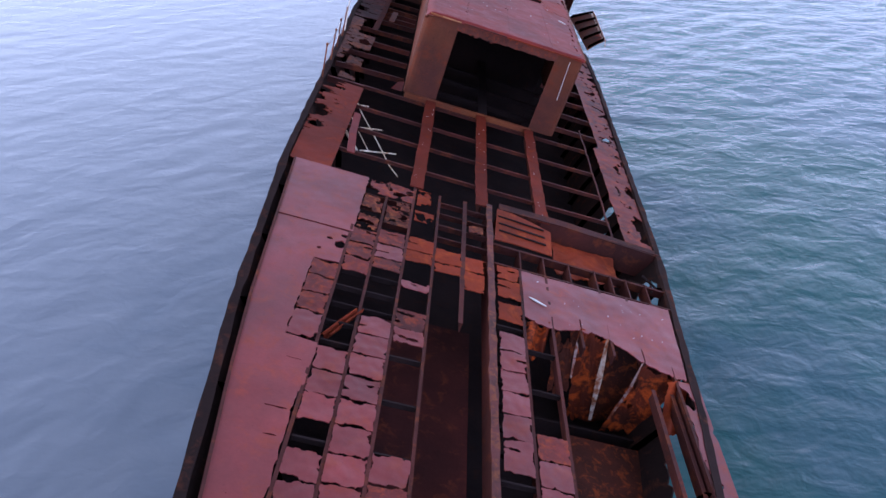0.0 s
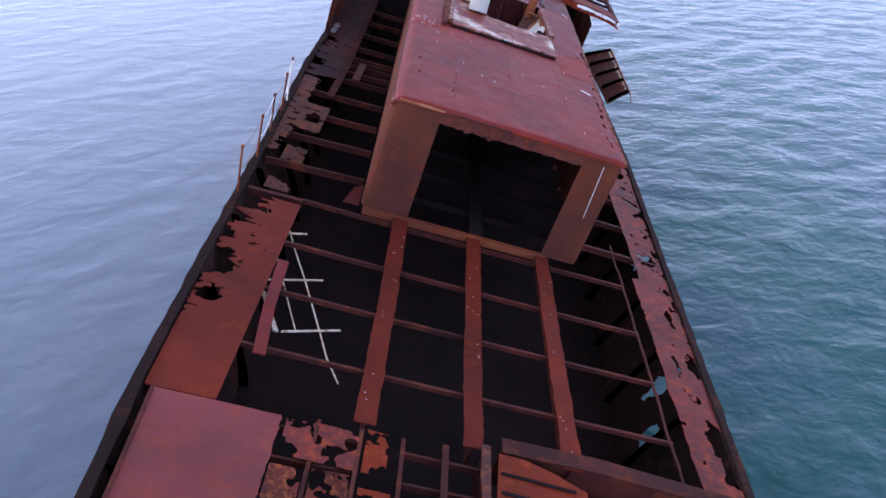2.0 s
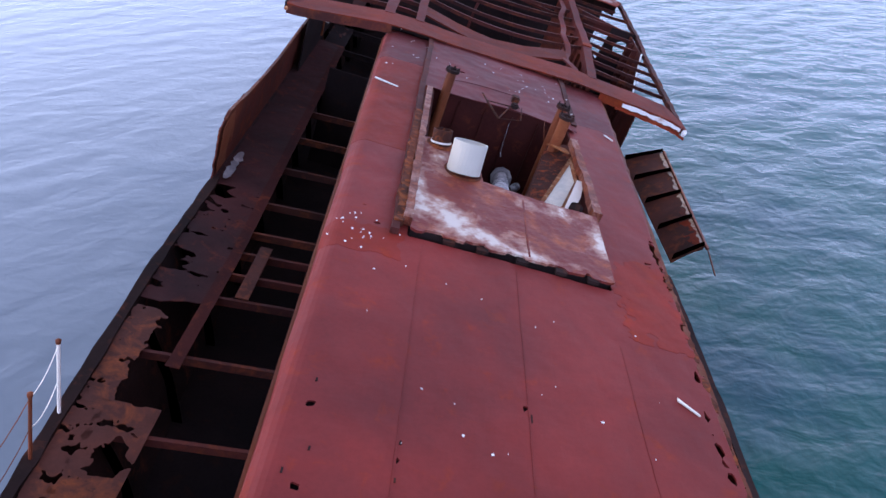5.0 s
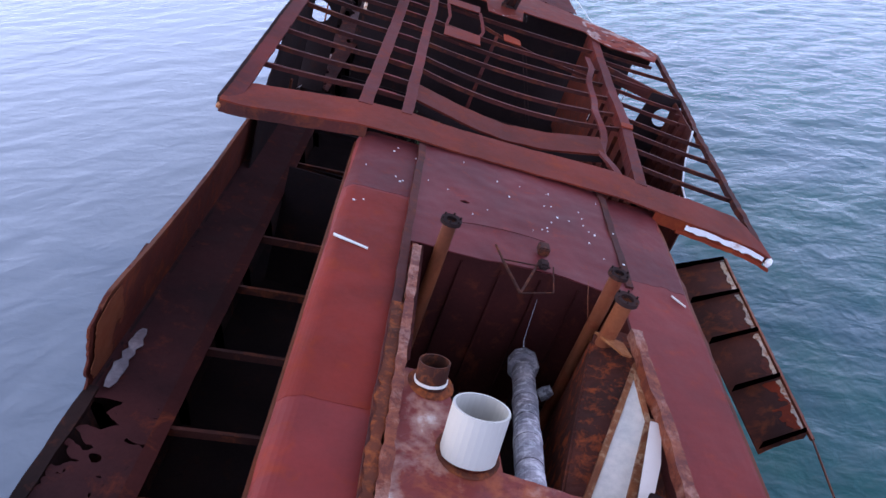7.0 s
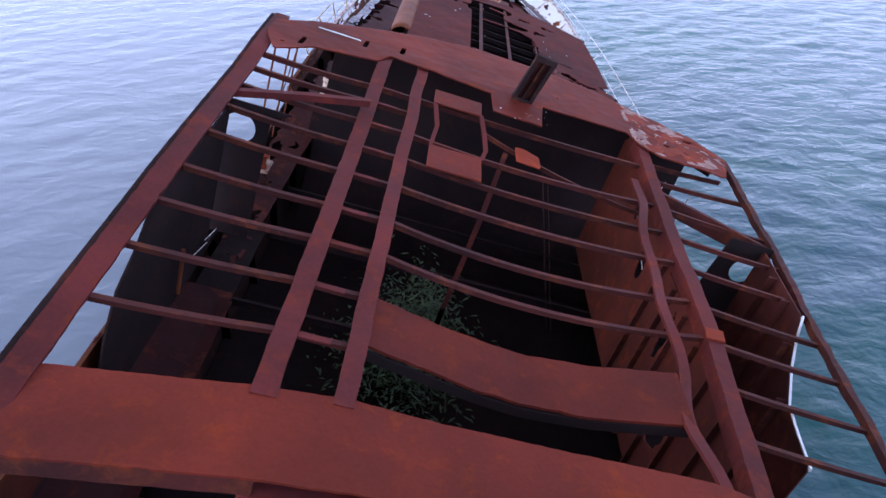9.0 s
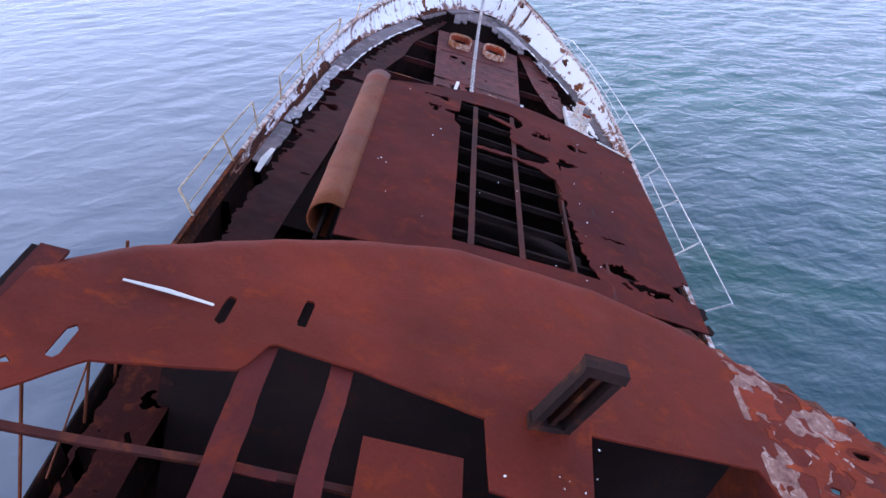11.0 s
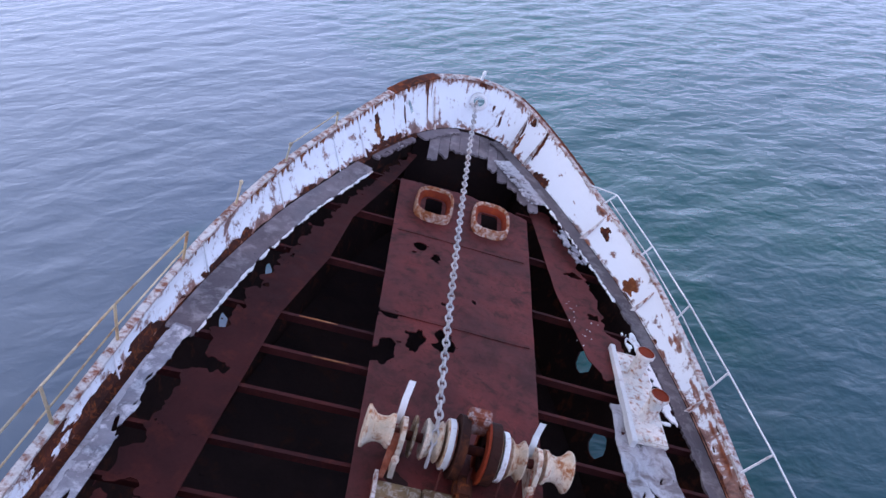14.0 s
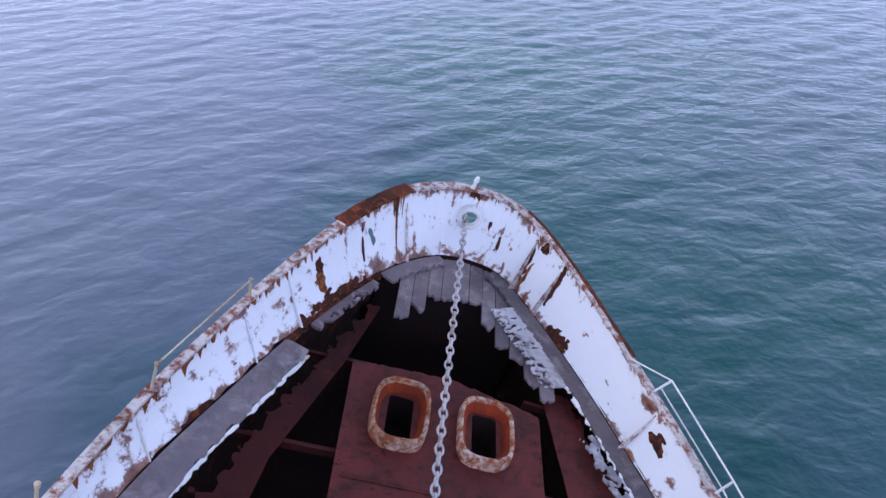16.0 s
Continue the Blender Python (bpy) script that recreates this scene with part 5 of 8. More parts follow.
def bridge_deck():
    t = thing("bridge_deck", "red-rusted bridge deck stripped to its frame of longitudinals and beams", "bridge deck", 0, 45, 2.5)
    aft_lo = [(-5.36, 38.2), (-4.9, 38.12), (-3, 38.22), (-1.7, 38.33), (0, 38.36), (1.7, 38.3), (3, 38.15), (5.36, 38.02)]
    aft_hi = [(-5.36, 38.6), (-5.14, 39.25), (-3, 39.38), (-2.1, 39.48), (0, 39.5), (2.1, 39.48), (3, 39.36), (4.95, 39.34), (5.36, 38.9)]
    aft_w = [(-5.36, 2.58), (-5.1, 2.6), (-4.2, 2.7), (-3.0, 2.84), (-2.1, 2.84), (-1.1, 2.79), (0.4, 2.8), (1.4, 2.84), (2.1, 2.86), (3.0, 2.82), (3.9, 2.78), (4.9, 2.7), (5.36, 2.58)]

    def aft(u, v):
        return min(v - interp(u, aft_lo) - 0.015 * nz(u * 5.0, 3.0), interp(u, aft_hi) - v - 0.01 * nz(u * 6.0, 8.0), u + 5.36, 5.36 - u)
    sheet("aft_plate", -5.4, 5.4, 37.95, 39.55, 0.06, aft, BRIDGERED, t, thick=0.03, height=lambda u, v: interp(u, aft_w) + 0.008 * nz(u, v))
    for nm, u0, u1 in (("aft_lip", -5.34, -2.7), ("aft_lip", 2.8, 5.34)):
        lipv = [(u, interp(u, aft_lo) + 0.005) for u in np.arange(u0, u1 + 0.02, 0.16)]
        part(nm, wallstrip(lipv, lambda i: interp(lipv[i][0], aft_w) - 0.24 + 0.015 * nz(lipv[i][0] * 6, 4), lambda i: interp(lipv[i][0], aft_w) - 0.02, 0.03), BEAM if u0 < 0 else ORANGE, t, "rust-stained edge plate")
    part("end_plate", wallstrip([(-5.33, 38.62), (-5.35, 38.45), (-5.32, 38.24)], 2.34, 2.57, 0.03), TAN, t)
    pw = [(u, interp(u, aft_lo) - 0.028) for u in np.arange(3.45, 5.25, 0.09)]
    part("peeled_edge", wallstrip(pw, lambda i: interp(pw[i][0], aft_w) - 0.15 - 0.045 * nz(i * 1.3, 4.0, 0, 4), lambda i: interp(pw[i][0], aft_w) - 0.045 + 0.03 * nz(i * 1.7, 1, 0, 4), 0.012), WHITE, t, "flaking white paint")
    part("edge_scale", ribbon([(u, interp(u, aft_lo) - 0.03, interp(u, aft_w) - 0.2 + 0.02 * nz(u * 5, 2)) for u in np.arange(3.3, 5.36, 0.12)], [0.06 + 0.05 * nz(u * 7, 3) for u in np.arange(3.3, 5.36, 0.12)], 0.06, across=(0, 1, 0)), ORANGE, t, "orange rust scale")
    part("corner_lump", lathe([(0.001, 0.1), (0.05, 0.08), (0.075, 0.0), (0.05, -0.08), (0.001, -0.1)], (5.3, 38.02, 2.5), (0.2, 0.1, 1), 9), WHITE, t, "pale corner piece")
    part("corner_lump", lathe([(0.001, 0.06), (0.04, 0.04), (0.05, 0.0), (0.04, -0.05), (0.001, -0.06)], (-5.34, 38.22, 2.45), (0.2, 0.1, 1), 9), DRIP, t, "orange crusted corner")
    # the edges
    pe = [(38, 5.25), (42, 5.3), (47, 5.38), (50.2, 5.45)]
    se = [(38, 5.25), (42, 5.38), (46.2, 5.45), (49.5, 5.2)]
    vs = np.arange(38.4, 50.2, 0.15)
    part("port_edge", ribbon([(-interp(v, pe) + 0.06, v, hb(v)) for v in vs], 0.3, 0.05), LONGIT, t)
    # added strip for the black band of hull side outside the port edge
    part("port_edge_web", ribbon([(-interp(v, pe) - 0.13, v, hb(v) - 0.04) for v in vs], 0.09, 0.2), CHAR, t)
    vt = np.arange(38.1, 49.6, 0.12)
    part("starboard_edge", ribbon([(interp(v, se) - 0.05 + 0.03 * nz(v * 1.5, 4), v, hs(v) + 0.02 * nz(v * 2.2, 9)) for v in vt], [0.14 + 0.05 * nz(v * 3.1, 2) for v in vt], 0.13), BEAM, t)
    # longitudinals
    part("longitudinal", ribbon([(-2.97 + 0.02 * nz(v * 0.7, 5), v, hi(v) + 0.025) for v in np.arange(39.25, 49.6, 0.12)], 0.27, 0.05), LONGIT, t)
    part("longitudinal", ribbon([(-2.16 + 0.025 * nz(v * 0.8, 3), v, hi(v) + 0.02 + 0.01 * nz(v, 6)) for v in np.arange(39.35, 49.5, 0.12)], 0.23, 0.05), LONGIT, t)
    part("buckled_longitudinal", ribbon([(interp(v, [(39.4, 2.2), (40.4, 2.15), (41.5, 2.24), (44, 2.34), (47.3, 2.6)]) + 0.06 * math.sin(v * 2.6), v, hi(v) - 0.03 + 0.05 * math.sin(v * 2.1)) for v in np.arange(39.35, 47.4, 0.1)], 0.17, 0.05), LONGIT, t)
    part("longitudinal", ribbon([(interp(v, [(39.3, 2.72), (42.5, 2.98), (44, 3.02), (49.5, 2.92)]) + 0.02 * nz(v, 8), v, hi(v) + 0.01) for v in np.arange(39.25, 49.5, 0.12)], 0.26, 0.26), LONGIT, t)
    part("weld_patch", ribbon([(2.96, 42.35, 2.93), (3.0, 42.62, 2.94)], 0.3, 0.03), ORANGE, t, "orange rusted weld")
    # beams: port span, short span, sagging centre span, starboard span
    sags = (0, 0, 0.24, 0.21, 0.12, 0.1, 0.1, 0.06, 0.04)
    for k, v in enumerate((40.28, 41.28, 42.28, 43.2, 44.35, 45.35, 46.3, 47.15, 47.85)):
        w, e = hi(v) - 0.035, hb(v) - 0.03
        part("beam", angle_bar((-5.22, v, e), (-2.95, v + 0.1, w), 0.085, 0.1, 0.03), BEAM, t)
        part("beam", angle_bar((-2.9, v + 0.1, w), (-2.1, v + 0.1, w), 0.085, 0.1, 0.01), BEAM, t)
        part("loose_edge", ribbon([(-2.86 + 0.2 * j, v + 0.06, w + 0.012 + 0.012 * nz(j * 1.7, v)) for j in range(3)], 0.09, 0.02, across=(0, 1, 0)), LONGIT, t)
        if 1 < k != 7:
            part("beam", angle_bar((-2.1, v + 0.1, w), (2.85, v + 0.22, w - 0.02), 0.08, 0.1, sags[k], 16), BEAM, t)
        part("beam", angle_bar((2.95, v + 0.15 + (0.25 if k > 6 else 0.0), w), (5.35 if k != 8 else 4.95, v + 0.2 + (0.65 if k > 6 else 0.0), hs(v) - 0.05), 0.07, 0.09, 0.02), BEAM, t)
    us = np.arange(-2.1, 2.25, 0.17)
    sag_line = [(-2.1, 2.79), (-1.55, 2.68), (-1.0, 2.58), (-0.5, 2.51), (0.0, 2.47), (0.9, 2.54), (1.6, 2.68), (2.2, 2.81)]
    part("cross_plate", ribbon([(u, 40.96 + 0.01 * nz(u * 2, 1), interp(u, sag_line) + 0.01 * nz(u * 1.5, 4)) for u in us], [0.96 + 0.06 * (u + 2.1) / 4.3 for u in us], 0.04, across=(0, 1, 0)), BRIDGERED, t)
    part("cross_plate_web", ribbon([(u, 40.45, interp(u, sag_line) - 0.05) for u in us], 0.03, 0.14, across=(0, 1, 0)), DARK, t)
    # fore plate with its rounded front
    rear = [(-5.44, 50.05), (-4.67, 50.75), (-3.3, 51.55), (-2.35, 51.98), (-0.96, 52.4), (0.98, 52.3), (2.32, 51.9), (3.13, 51.4), (4.47, 50.75), (5.2, 49.95)]
    aftl = [(-5.44, 48.9), (-5.05, 47.85), (-4.4, 48.6), (-3.1, 48.9), (-2.9, 49.35), (-2.0, 49.25), (-0.62, 49.0), (-0.6, 48.15), (0.5, 48.03), (0.54, 49.1), (2.6, 49.2), (2.85, 48.75), (3.3, 48.45), (4.85, 48.35), (5.2, 49.4)]

    def fore(u, v):
        f = min(interp(u, rear) - v, v - interp(u, aftl) - (0.06 * nz(u * 3, v * 3) if u > 2.8 else 0), u + 5.42, 5.2 - u)
        for cu, cv in ((-4.68, 48.78), (-3.48, 49.7), (-2.68, 49.95)):
            f = min(f, max(abs(u - cu - 0.05 * (v - cv)) - 0.055, abs(v - cv) - 0.24))
        if u > 2.8:
            f = min(f, hole(u, v, 4.3, 49.9, 0.16, 0.06, 0.6, 3), hole(u, v, 3.6, 49.2, 0.1, 0.05, 0.6, 4))
        return min(f, hole(u, v, -5.0, 48.4, 0.06, 0.06, 0.3, 2), hole(u, v, -1.9, 50.3, 0.04, 0.03, 0.3, 2), hole(u, v, 1.0, 50.0, 0.05, 0.04, 0.3, 5))
    plate_h = lambda u, v: (3.33 + 0.08 * max(0.0, 1 - (u / 5.3) ** 2) * min(1.0, max(0.0, (v - 48.3) / 1.0)) + 0.015 * nz(u, v) - 0.2 * max(0, 1 - (interp(u, rear) - v) / 0.5) ** 2 + 0.015 * nz(u, v) * min(1.0, max(0.0, u - 2.5)))
    sheet("fore_plate", -5.5, 5.3, 47.7, 52.5, 0.07, fore, BRIDGERED, t, thick=0.03, height=plate_h)
    for k, (u, v) in enumerate(((2.5, 51.8), (2.9, 51.5), (3.3, 51.3), (3.75, 51.05), (4.15, 50.85), (4.5, 50.65), (4.85, 50.3), (5.05, 50.05))):
        part("edge_crust", ribbon([(u - 0.22, v + 0.1, 3.2 + 0.02 * nz(k * 2.0, 1)), (u, v + 0.02, 3.25 + 0.03 * nz(k * 3.0, 2)), (u + 0.24, v - 0.14, 3.21)], [0.06, 0.16 + 0.06 * nz(k * 1.3, 5), 0.05], 0.05, across=(0.35, 1, 0)), (RUSTBROWN, TAN, RUSTWHITE)[k % 3], t, "rust-swollen plate edge")
    wear(sheet("paint_scale", 2.6, 5.1, 48.5, 51.6, 0.05, lambda u, v: min(fore(u, v) - 0.03, 0.3 * (nz(u * 1.9 + 5, v * 1.9, 3, 5) - 0.12), u - 2.7), COAMING, t, "pale paint scale", thick=0.008, height=lambda u, v: plate_h(u, v) + 0.004), lambda u, v, w: 0.35)
    sheet("rust_patch", 2.7, 5.2, 48.4, 51.5, 0.06, lambda u, v: min(fore(u, v) - 0.04, 0.3 * (nz(u * 1.6, v * 1.6, 8, 5) - 0.02), u - 2.8), ORANGE, t, thick=0.012,
          height=lambda u, v: plate_h(u, v) + 0.006)
    part("paint_streak", ribbon([(-4.55, 49.75, 3.405), (-4.1, 49.74, 3.41), (-3.6, 49.68, 3.42)], [0.03, 0.06, 0.03], 0.01, across=(0, 1, 0)), PALE, t, "white paint streak")
    part("fore_front", wallstrip([(u, v - 0.02) for u, v in rear], 2.7, 3.12, 0.04), CHAR, t)
    # hatch frame
    part("hatch_plate", B(-1.8, -0.8, 47.75, 48.52, 3.23, 3.26), BRIDGERED, t)
    part("hatch_plate", B(-1.72, -0.72, 45.28, 46.25, 2.97, 3.0), BRIDGERED, t)
    part("hatch_bar", ribbon([(-1.7, 46.2, 3.0), (-1.64, 47.0, 3.12), (-1.76, 47.8, 3.26)], 0.08, 0.05), LONGIT, t)
    part("hatch_bar", ribbon([(-0.72, 46.2, 3.0), (-0.64, 46.6, 3.05), (-0.7, 47.2, 3.15), (-0.8, 47.8, 3.26)], 0.08, 0.05), LONGIT, t)
    sheet("loose_plate", -0.05, 0.6, 46.6, 47.5, 0.05, lambda u, v: min(v - 46.7 + 0.1 * u, 47.4 - v - 0.7 * max(0, u - 0.2), u - 0.0, 0.5 - u), ORANGE, t, height=lambda u, v: 2.98)
    part("fallen_beam", angle_bar((-0.7, 47.6, 3.02), (2.7, 46.4, 2.8), 0.07, 0.08, 0.1), BEAM, t)
    part("brace", ribbon([(-5.2, 46.0, 3.06), (-4.1, 46.35, 3.2), (-2.95, 46.65, 3.33)], 0.16, 0.12, across=(0, 1, 0)), LONGIT, t)
    part("brace", ribbon([(3.1, 47.0, 3.1), (5.4, 46.25, 2.9)], 0.12, 0.35, across=(0, 1, 0)), BEAM, t)
    # webs with round lightening holes
    sheet("web_frame", -5.35, -3.3, 0.3, 3.0, 0.05, lambda u, w: min(1, math.hypot(u + 4.98, w - 2.48) - 0.28, u + 5.3, -4.48 + 2.0 * max(0.0, w - 2.78) - u, 2.97 - w), DARK, t,
          thick=0.03, place=lambda u, w, h: (u, 45.8 + h, w))
    sheet("web_frame", 3.9, 5.4, 0.2, 3.05, 0.05, lambda u, w: min(1, math.hypot(u - 4.98, w - 2.38) - 0.27, u - 4.3 - 0.1 * (w - 2), 5.35 - u, 3.0 - w), DARK, t,
          thick=0.03, place=lambda u, w, h: (u, 46.05 + h, w))
    # sides
    top = lambda v: interp(v, [(40.9, 1.3), (41.2, 2.05), (41.7, 2.35), (42.1, 2.75), (42.8, 3.05), (44, 3.05), (52, 3.1)])
    sheet("port_side", 40.9, 49.0, -0.05, 3.1, 0.08, lambda v, w: min(top(v) - w, hb(v) - 0.1 - w, v - 40.95 - 0.05 * nz(w * 3, 2), max(45.5 - v, 0.12 - w)), DARK, t, thick=0.03, place=lambda v, w, h: (-5.12 + h, v, w))
    sb = lambda v: interp(v, [(41.7, 1.5), (42.4, 1.6), (42.9, 1.7), (43.4, 2.1), (43.75, 2.5), (43.95, 2.85), (50, 3.1)])
    sheet("starboard_side", 41.6, 52.0, -0.05, 3.1, 0.08, lambda v, w: min(sb(v) - w, hb(v) - 0.1 - w, max(46.0 - v, 1.0 - w), v - 41.7), BEAM, t, thick=0.03, place=lambda v, w, h: (5.15 + h, v, w))
    for v in (43.0, 43.7, 44.4, 45.1):
        part("side_rib", B(4.95, 5.13, v, v + 0.04, 0, sb(v) - 0.05), BEAM, t)
    part("torn_rim", ribbon([(5.16, v, sb(v) + 0.02) for v in (41.7, 42.1, 42.4, 42.9, 43.2, 43.4, 43.75, 43.95)], 0.045, 0.05), WHITE, t, "pale torn edge")
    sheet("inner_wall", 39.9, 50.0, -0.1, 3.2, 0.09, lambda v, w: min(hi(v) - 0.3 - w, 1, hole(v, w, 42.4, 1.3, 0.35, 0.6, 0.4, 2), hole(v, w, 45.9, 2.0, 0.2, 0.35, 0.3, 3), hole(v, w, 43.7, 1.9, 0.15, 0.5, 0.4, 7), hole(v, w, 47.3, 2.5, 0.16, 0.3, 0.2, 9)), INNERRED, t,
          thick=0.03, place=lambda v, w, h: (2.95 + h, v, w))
    for v in np.arange(40.3, 45.2, 0.75):
        part("wall_rib", B(2.82, 2.92, v, v + 0.04, -0.1, hi(v) - 0.32), BEAM, t)
    # DARK on these floors, beams and bulkheads puts the wheelhouse shade into colour
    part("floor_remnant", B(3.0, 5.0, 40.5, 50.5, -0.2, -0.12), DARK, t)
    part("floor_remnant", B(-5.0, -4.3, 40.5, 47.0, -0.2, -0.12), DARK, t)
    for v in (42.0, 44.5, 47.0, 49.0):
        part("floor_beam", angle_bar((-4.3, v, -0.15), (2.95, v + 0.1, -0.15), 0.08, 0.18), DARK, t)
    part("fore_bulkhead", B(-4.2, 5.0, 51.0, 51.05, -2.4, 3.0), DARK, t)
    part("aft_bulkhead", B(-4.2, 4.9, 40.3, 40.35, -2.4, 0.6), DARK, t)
    part("thin_post", T((0.6, 46.85, 2.85), (1.9, 46.3, -0.3), 0.014, 6), CHAR, t)
    part("thin_post", T((0.7, 46.8, 2.85), (2.0, 46.25, -0.3), 0.01, 6), CHAR, t)
    part("post", ribbon([(-0.2, 47.0, 2.95), (-0.45, 45.5, 2.2), (-0.6, 44.9, 0.5), (-0.6, 44.9, 0.0)], 0.1, 0.04), WELL, t)
    # what is left of the side deck and its stanchions
    sheet("side_plate", -5.25, -4.0, 44.4, 53.3, 0.06, lambda u, v: min(interp(v, [(44, -4.5), (50, -4.3), (53.3, -4.05)]) - u, u + 5.05 - 0.12 * nz(v * 2.2, 3, 0, 4), v - 44.5, 53.2 - v, 0.3 * (nz(u * 3, v * 2.4, 4, 4) + interp(v, [(44, -0.7), (46.5, -0.2), (48, 0.5), (54, 0.7)])), hole(u, v, -4.9, 49.9, 0.12, 0.4, 0.6, 3), hole(u, v, -4.75, 48.2, 0.1, 0.2, 0.6, 4)), WELL, t,
          height=lambda u, v: interp(v, [(44, 0.0), (48, 0.08), (53.3, 0.52)]) + 0.015 * nz(u, v))
    for u, v, h in ((-5.2, 49.1, 3.0), (-5.15, 50.6, 2.9), (-5.1, 51.4, 2.6)):
        part("rusty_stanchion", T((u, v, 0.2), (u - 0.05, v + 0.1, h), 0.022, 6), TAN, t)
    part("stay_rod", T((-5.15, 49.6, 0.25), (-5.1, 51.2, 2.3), 0.014, 5), TAN, t)
    for a, b in (((3.6, 48.6, 0.3), (3.9, 49.0, 2.6)), ((4.2, 48.0, 0.4), (3.7, 49.2, 1.6)), ((4.5, 48.8, 0.2), (4.6, 49.0, 2.7)), ((3.5, 47.6, 1.2), (3.9, 48.0, 0.3))):
        part("thin_rod", T(a, b, 0.012, 5), PALE, t)
    # litter seen in the dark below
    for a, b in (((-5.05, 45.75, 0.35), (-5.05, 45.0, 0.55)), ((-5.05, 45.2, 0.38), (-5.05, 44.35, 0.62))):
        part("loose_rod", T(a, b, 0.008, 5), PALE, t)
    part("pipe_hook", T((-5.0, 43.5, 1.3), (-5.0, 43.55, 0.4), 0.035, 8), TAN, t)
    return t


bridge_deck()


def deck_fitting(u, v, w, turn):
    """A rust-eaten roller fairlead left on the side deck."""
    t = thing("roller_fairlead", "rust-eaten white and orange roller fairlead on the side deck", "fairlead", u, v, w, group="side deck fairleads")
    part("base", B(u - 0.17, u + 0.17, v - 0.3, v + 0.3, w, w + 0.07, 0.015), FLAKE, t)
    for k in (-0.16, 0.16):
        part("roller", lathe([(0.1, 0), (0.12, 0.03), (0.075, 0.1), (0.075, 0.26), (0.11, 0.31), (0.001, 0.33)], (u, v + k, w + 0.07), (0.05 * turn, 0, 1), 16), ORANGE if k < 0 else FLAKE, t)
    part("cheek", ribbon([(u - 0.14, v - 0.3, w + 0.3), (u - 0.14, v, w + 0.36), (u - 0.14, v + 0.3, w + 0.3)], 0.05, 0.28), FLAKE, t)
    return t


deck_fitting(-4.92, 48.65, 0.35, 1)
vd = thing("vent_drum", "rust-stained white vent drum on a dark trunk", "ventilator", -4.16, 51.2, 0.4)
part("trunk", B(-4.4, -3.95, 51.05, 51.5, 0.3, 1.42, 0.03), CHAR, vd)
part("drum", lathe([(0.2, 0.0), (0.17, 0.04), (0.165, 0.3), (0.2, 0.34), (0.2, 0.42), (0.16, 0.42)], (-4.16, 51.25, 1.42), (0, 0, 1), 18), RUSTCREAM, vd)
part("drum_top", lathe([(0.165, 0.41), (0.14, 0.38), (0.001, 0.37)], (-4.16, 51.25, 1.42), (0, 0, 1), 18), ORANGE, vd, "orange rusted top")


# ---- loose frame lying on the bridge deck ----
fr = thing("steel_frame", "dark steel channel frame propped on the red deck plate", "steel frame", 0.0, 48.8, 3.35)
fa, fb = Vector((0.07, 49.1, 3.4)), Vector((0.23, 48.9, 4.42))
WIDE = Vector((0.97, 0.1, -0.1))


def prism(a, b, half_w, half_d):
    """A bar from a to b, square in section, turned with the frame."""
    bm, n = bmesh.new(), WIDE.normalized()
    deep = Vector((0, 1, 0))
    rows = [[bm.verts.new(p + n * x * half_w + deep * y * half_d) for x, y in ((-1, -1), (1, -1), (1, 1), (-1, 1))] for p in (a, b)]
    for k in range(4):
        bm.faces.new((rows[0][k], rows[0][(k + 1) % 4], rows[1][(k + 1) % 4], rows[1][k]))
    bm.faces.new(rows[0])
    bm.faces.new(list(reversed(rows[1])))
    return bm


for d in (-0.19, 0.19):
    part("side_channel", prism(fa + WIDE * d, fb + WIDE * d, 0.045, 0.09), CHAR, fr)
part("middle_bar", prism(fa, fb, 0.03, 0.05), BURNT, fr)
part("back_plate", prism(fa + Vector((0, 0.08, 0)), fb + Vector((0, 0.08, 0)), 0.17, 0.012), BEAM, fr)
for f in (0.0, 1.0):
    p = fa.lerp(fb, f)
    part("end_bar", prism(p - Vector((0, 0, 0.06)), p + Vector((0, 0, 0.06)), 0.24, 0.095), CHAR, fr)
part("leg", T(fb - Vector((0, 0, 0.1)), (0.3, 49.75, 3.38), 0.03), CHAR, fr)


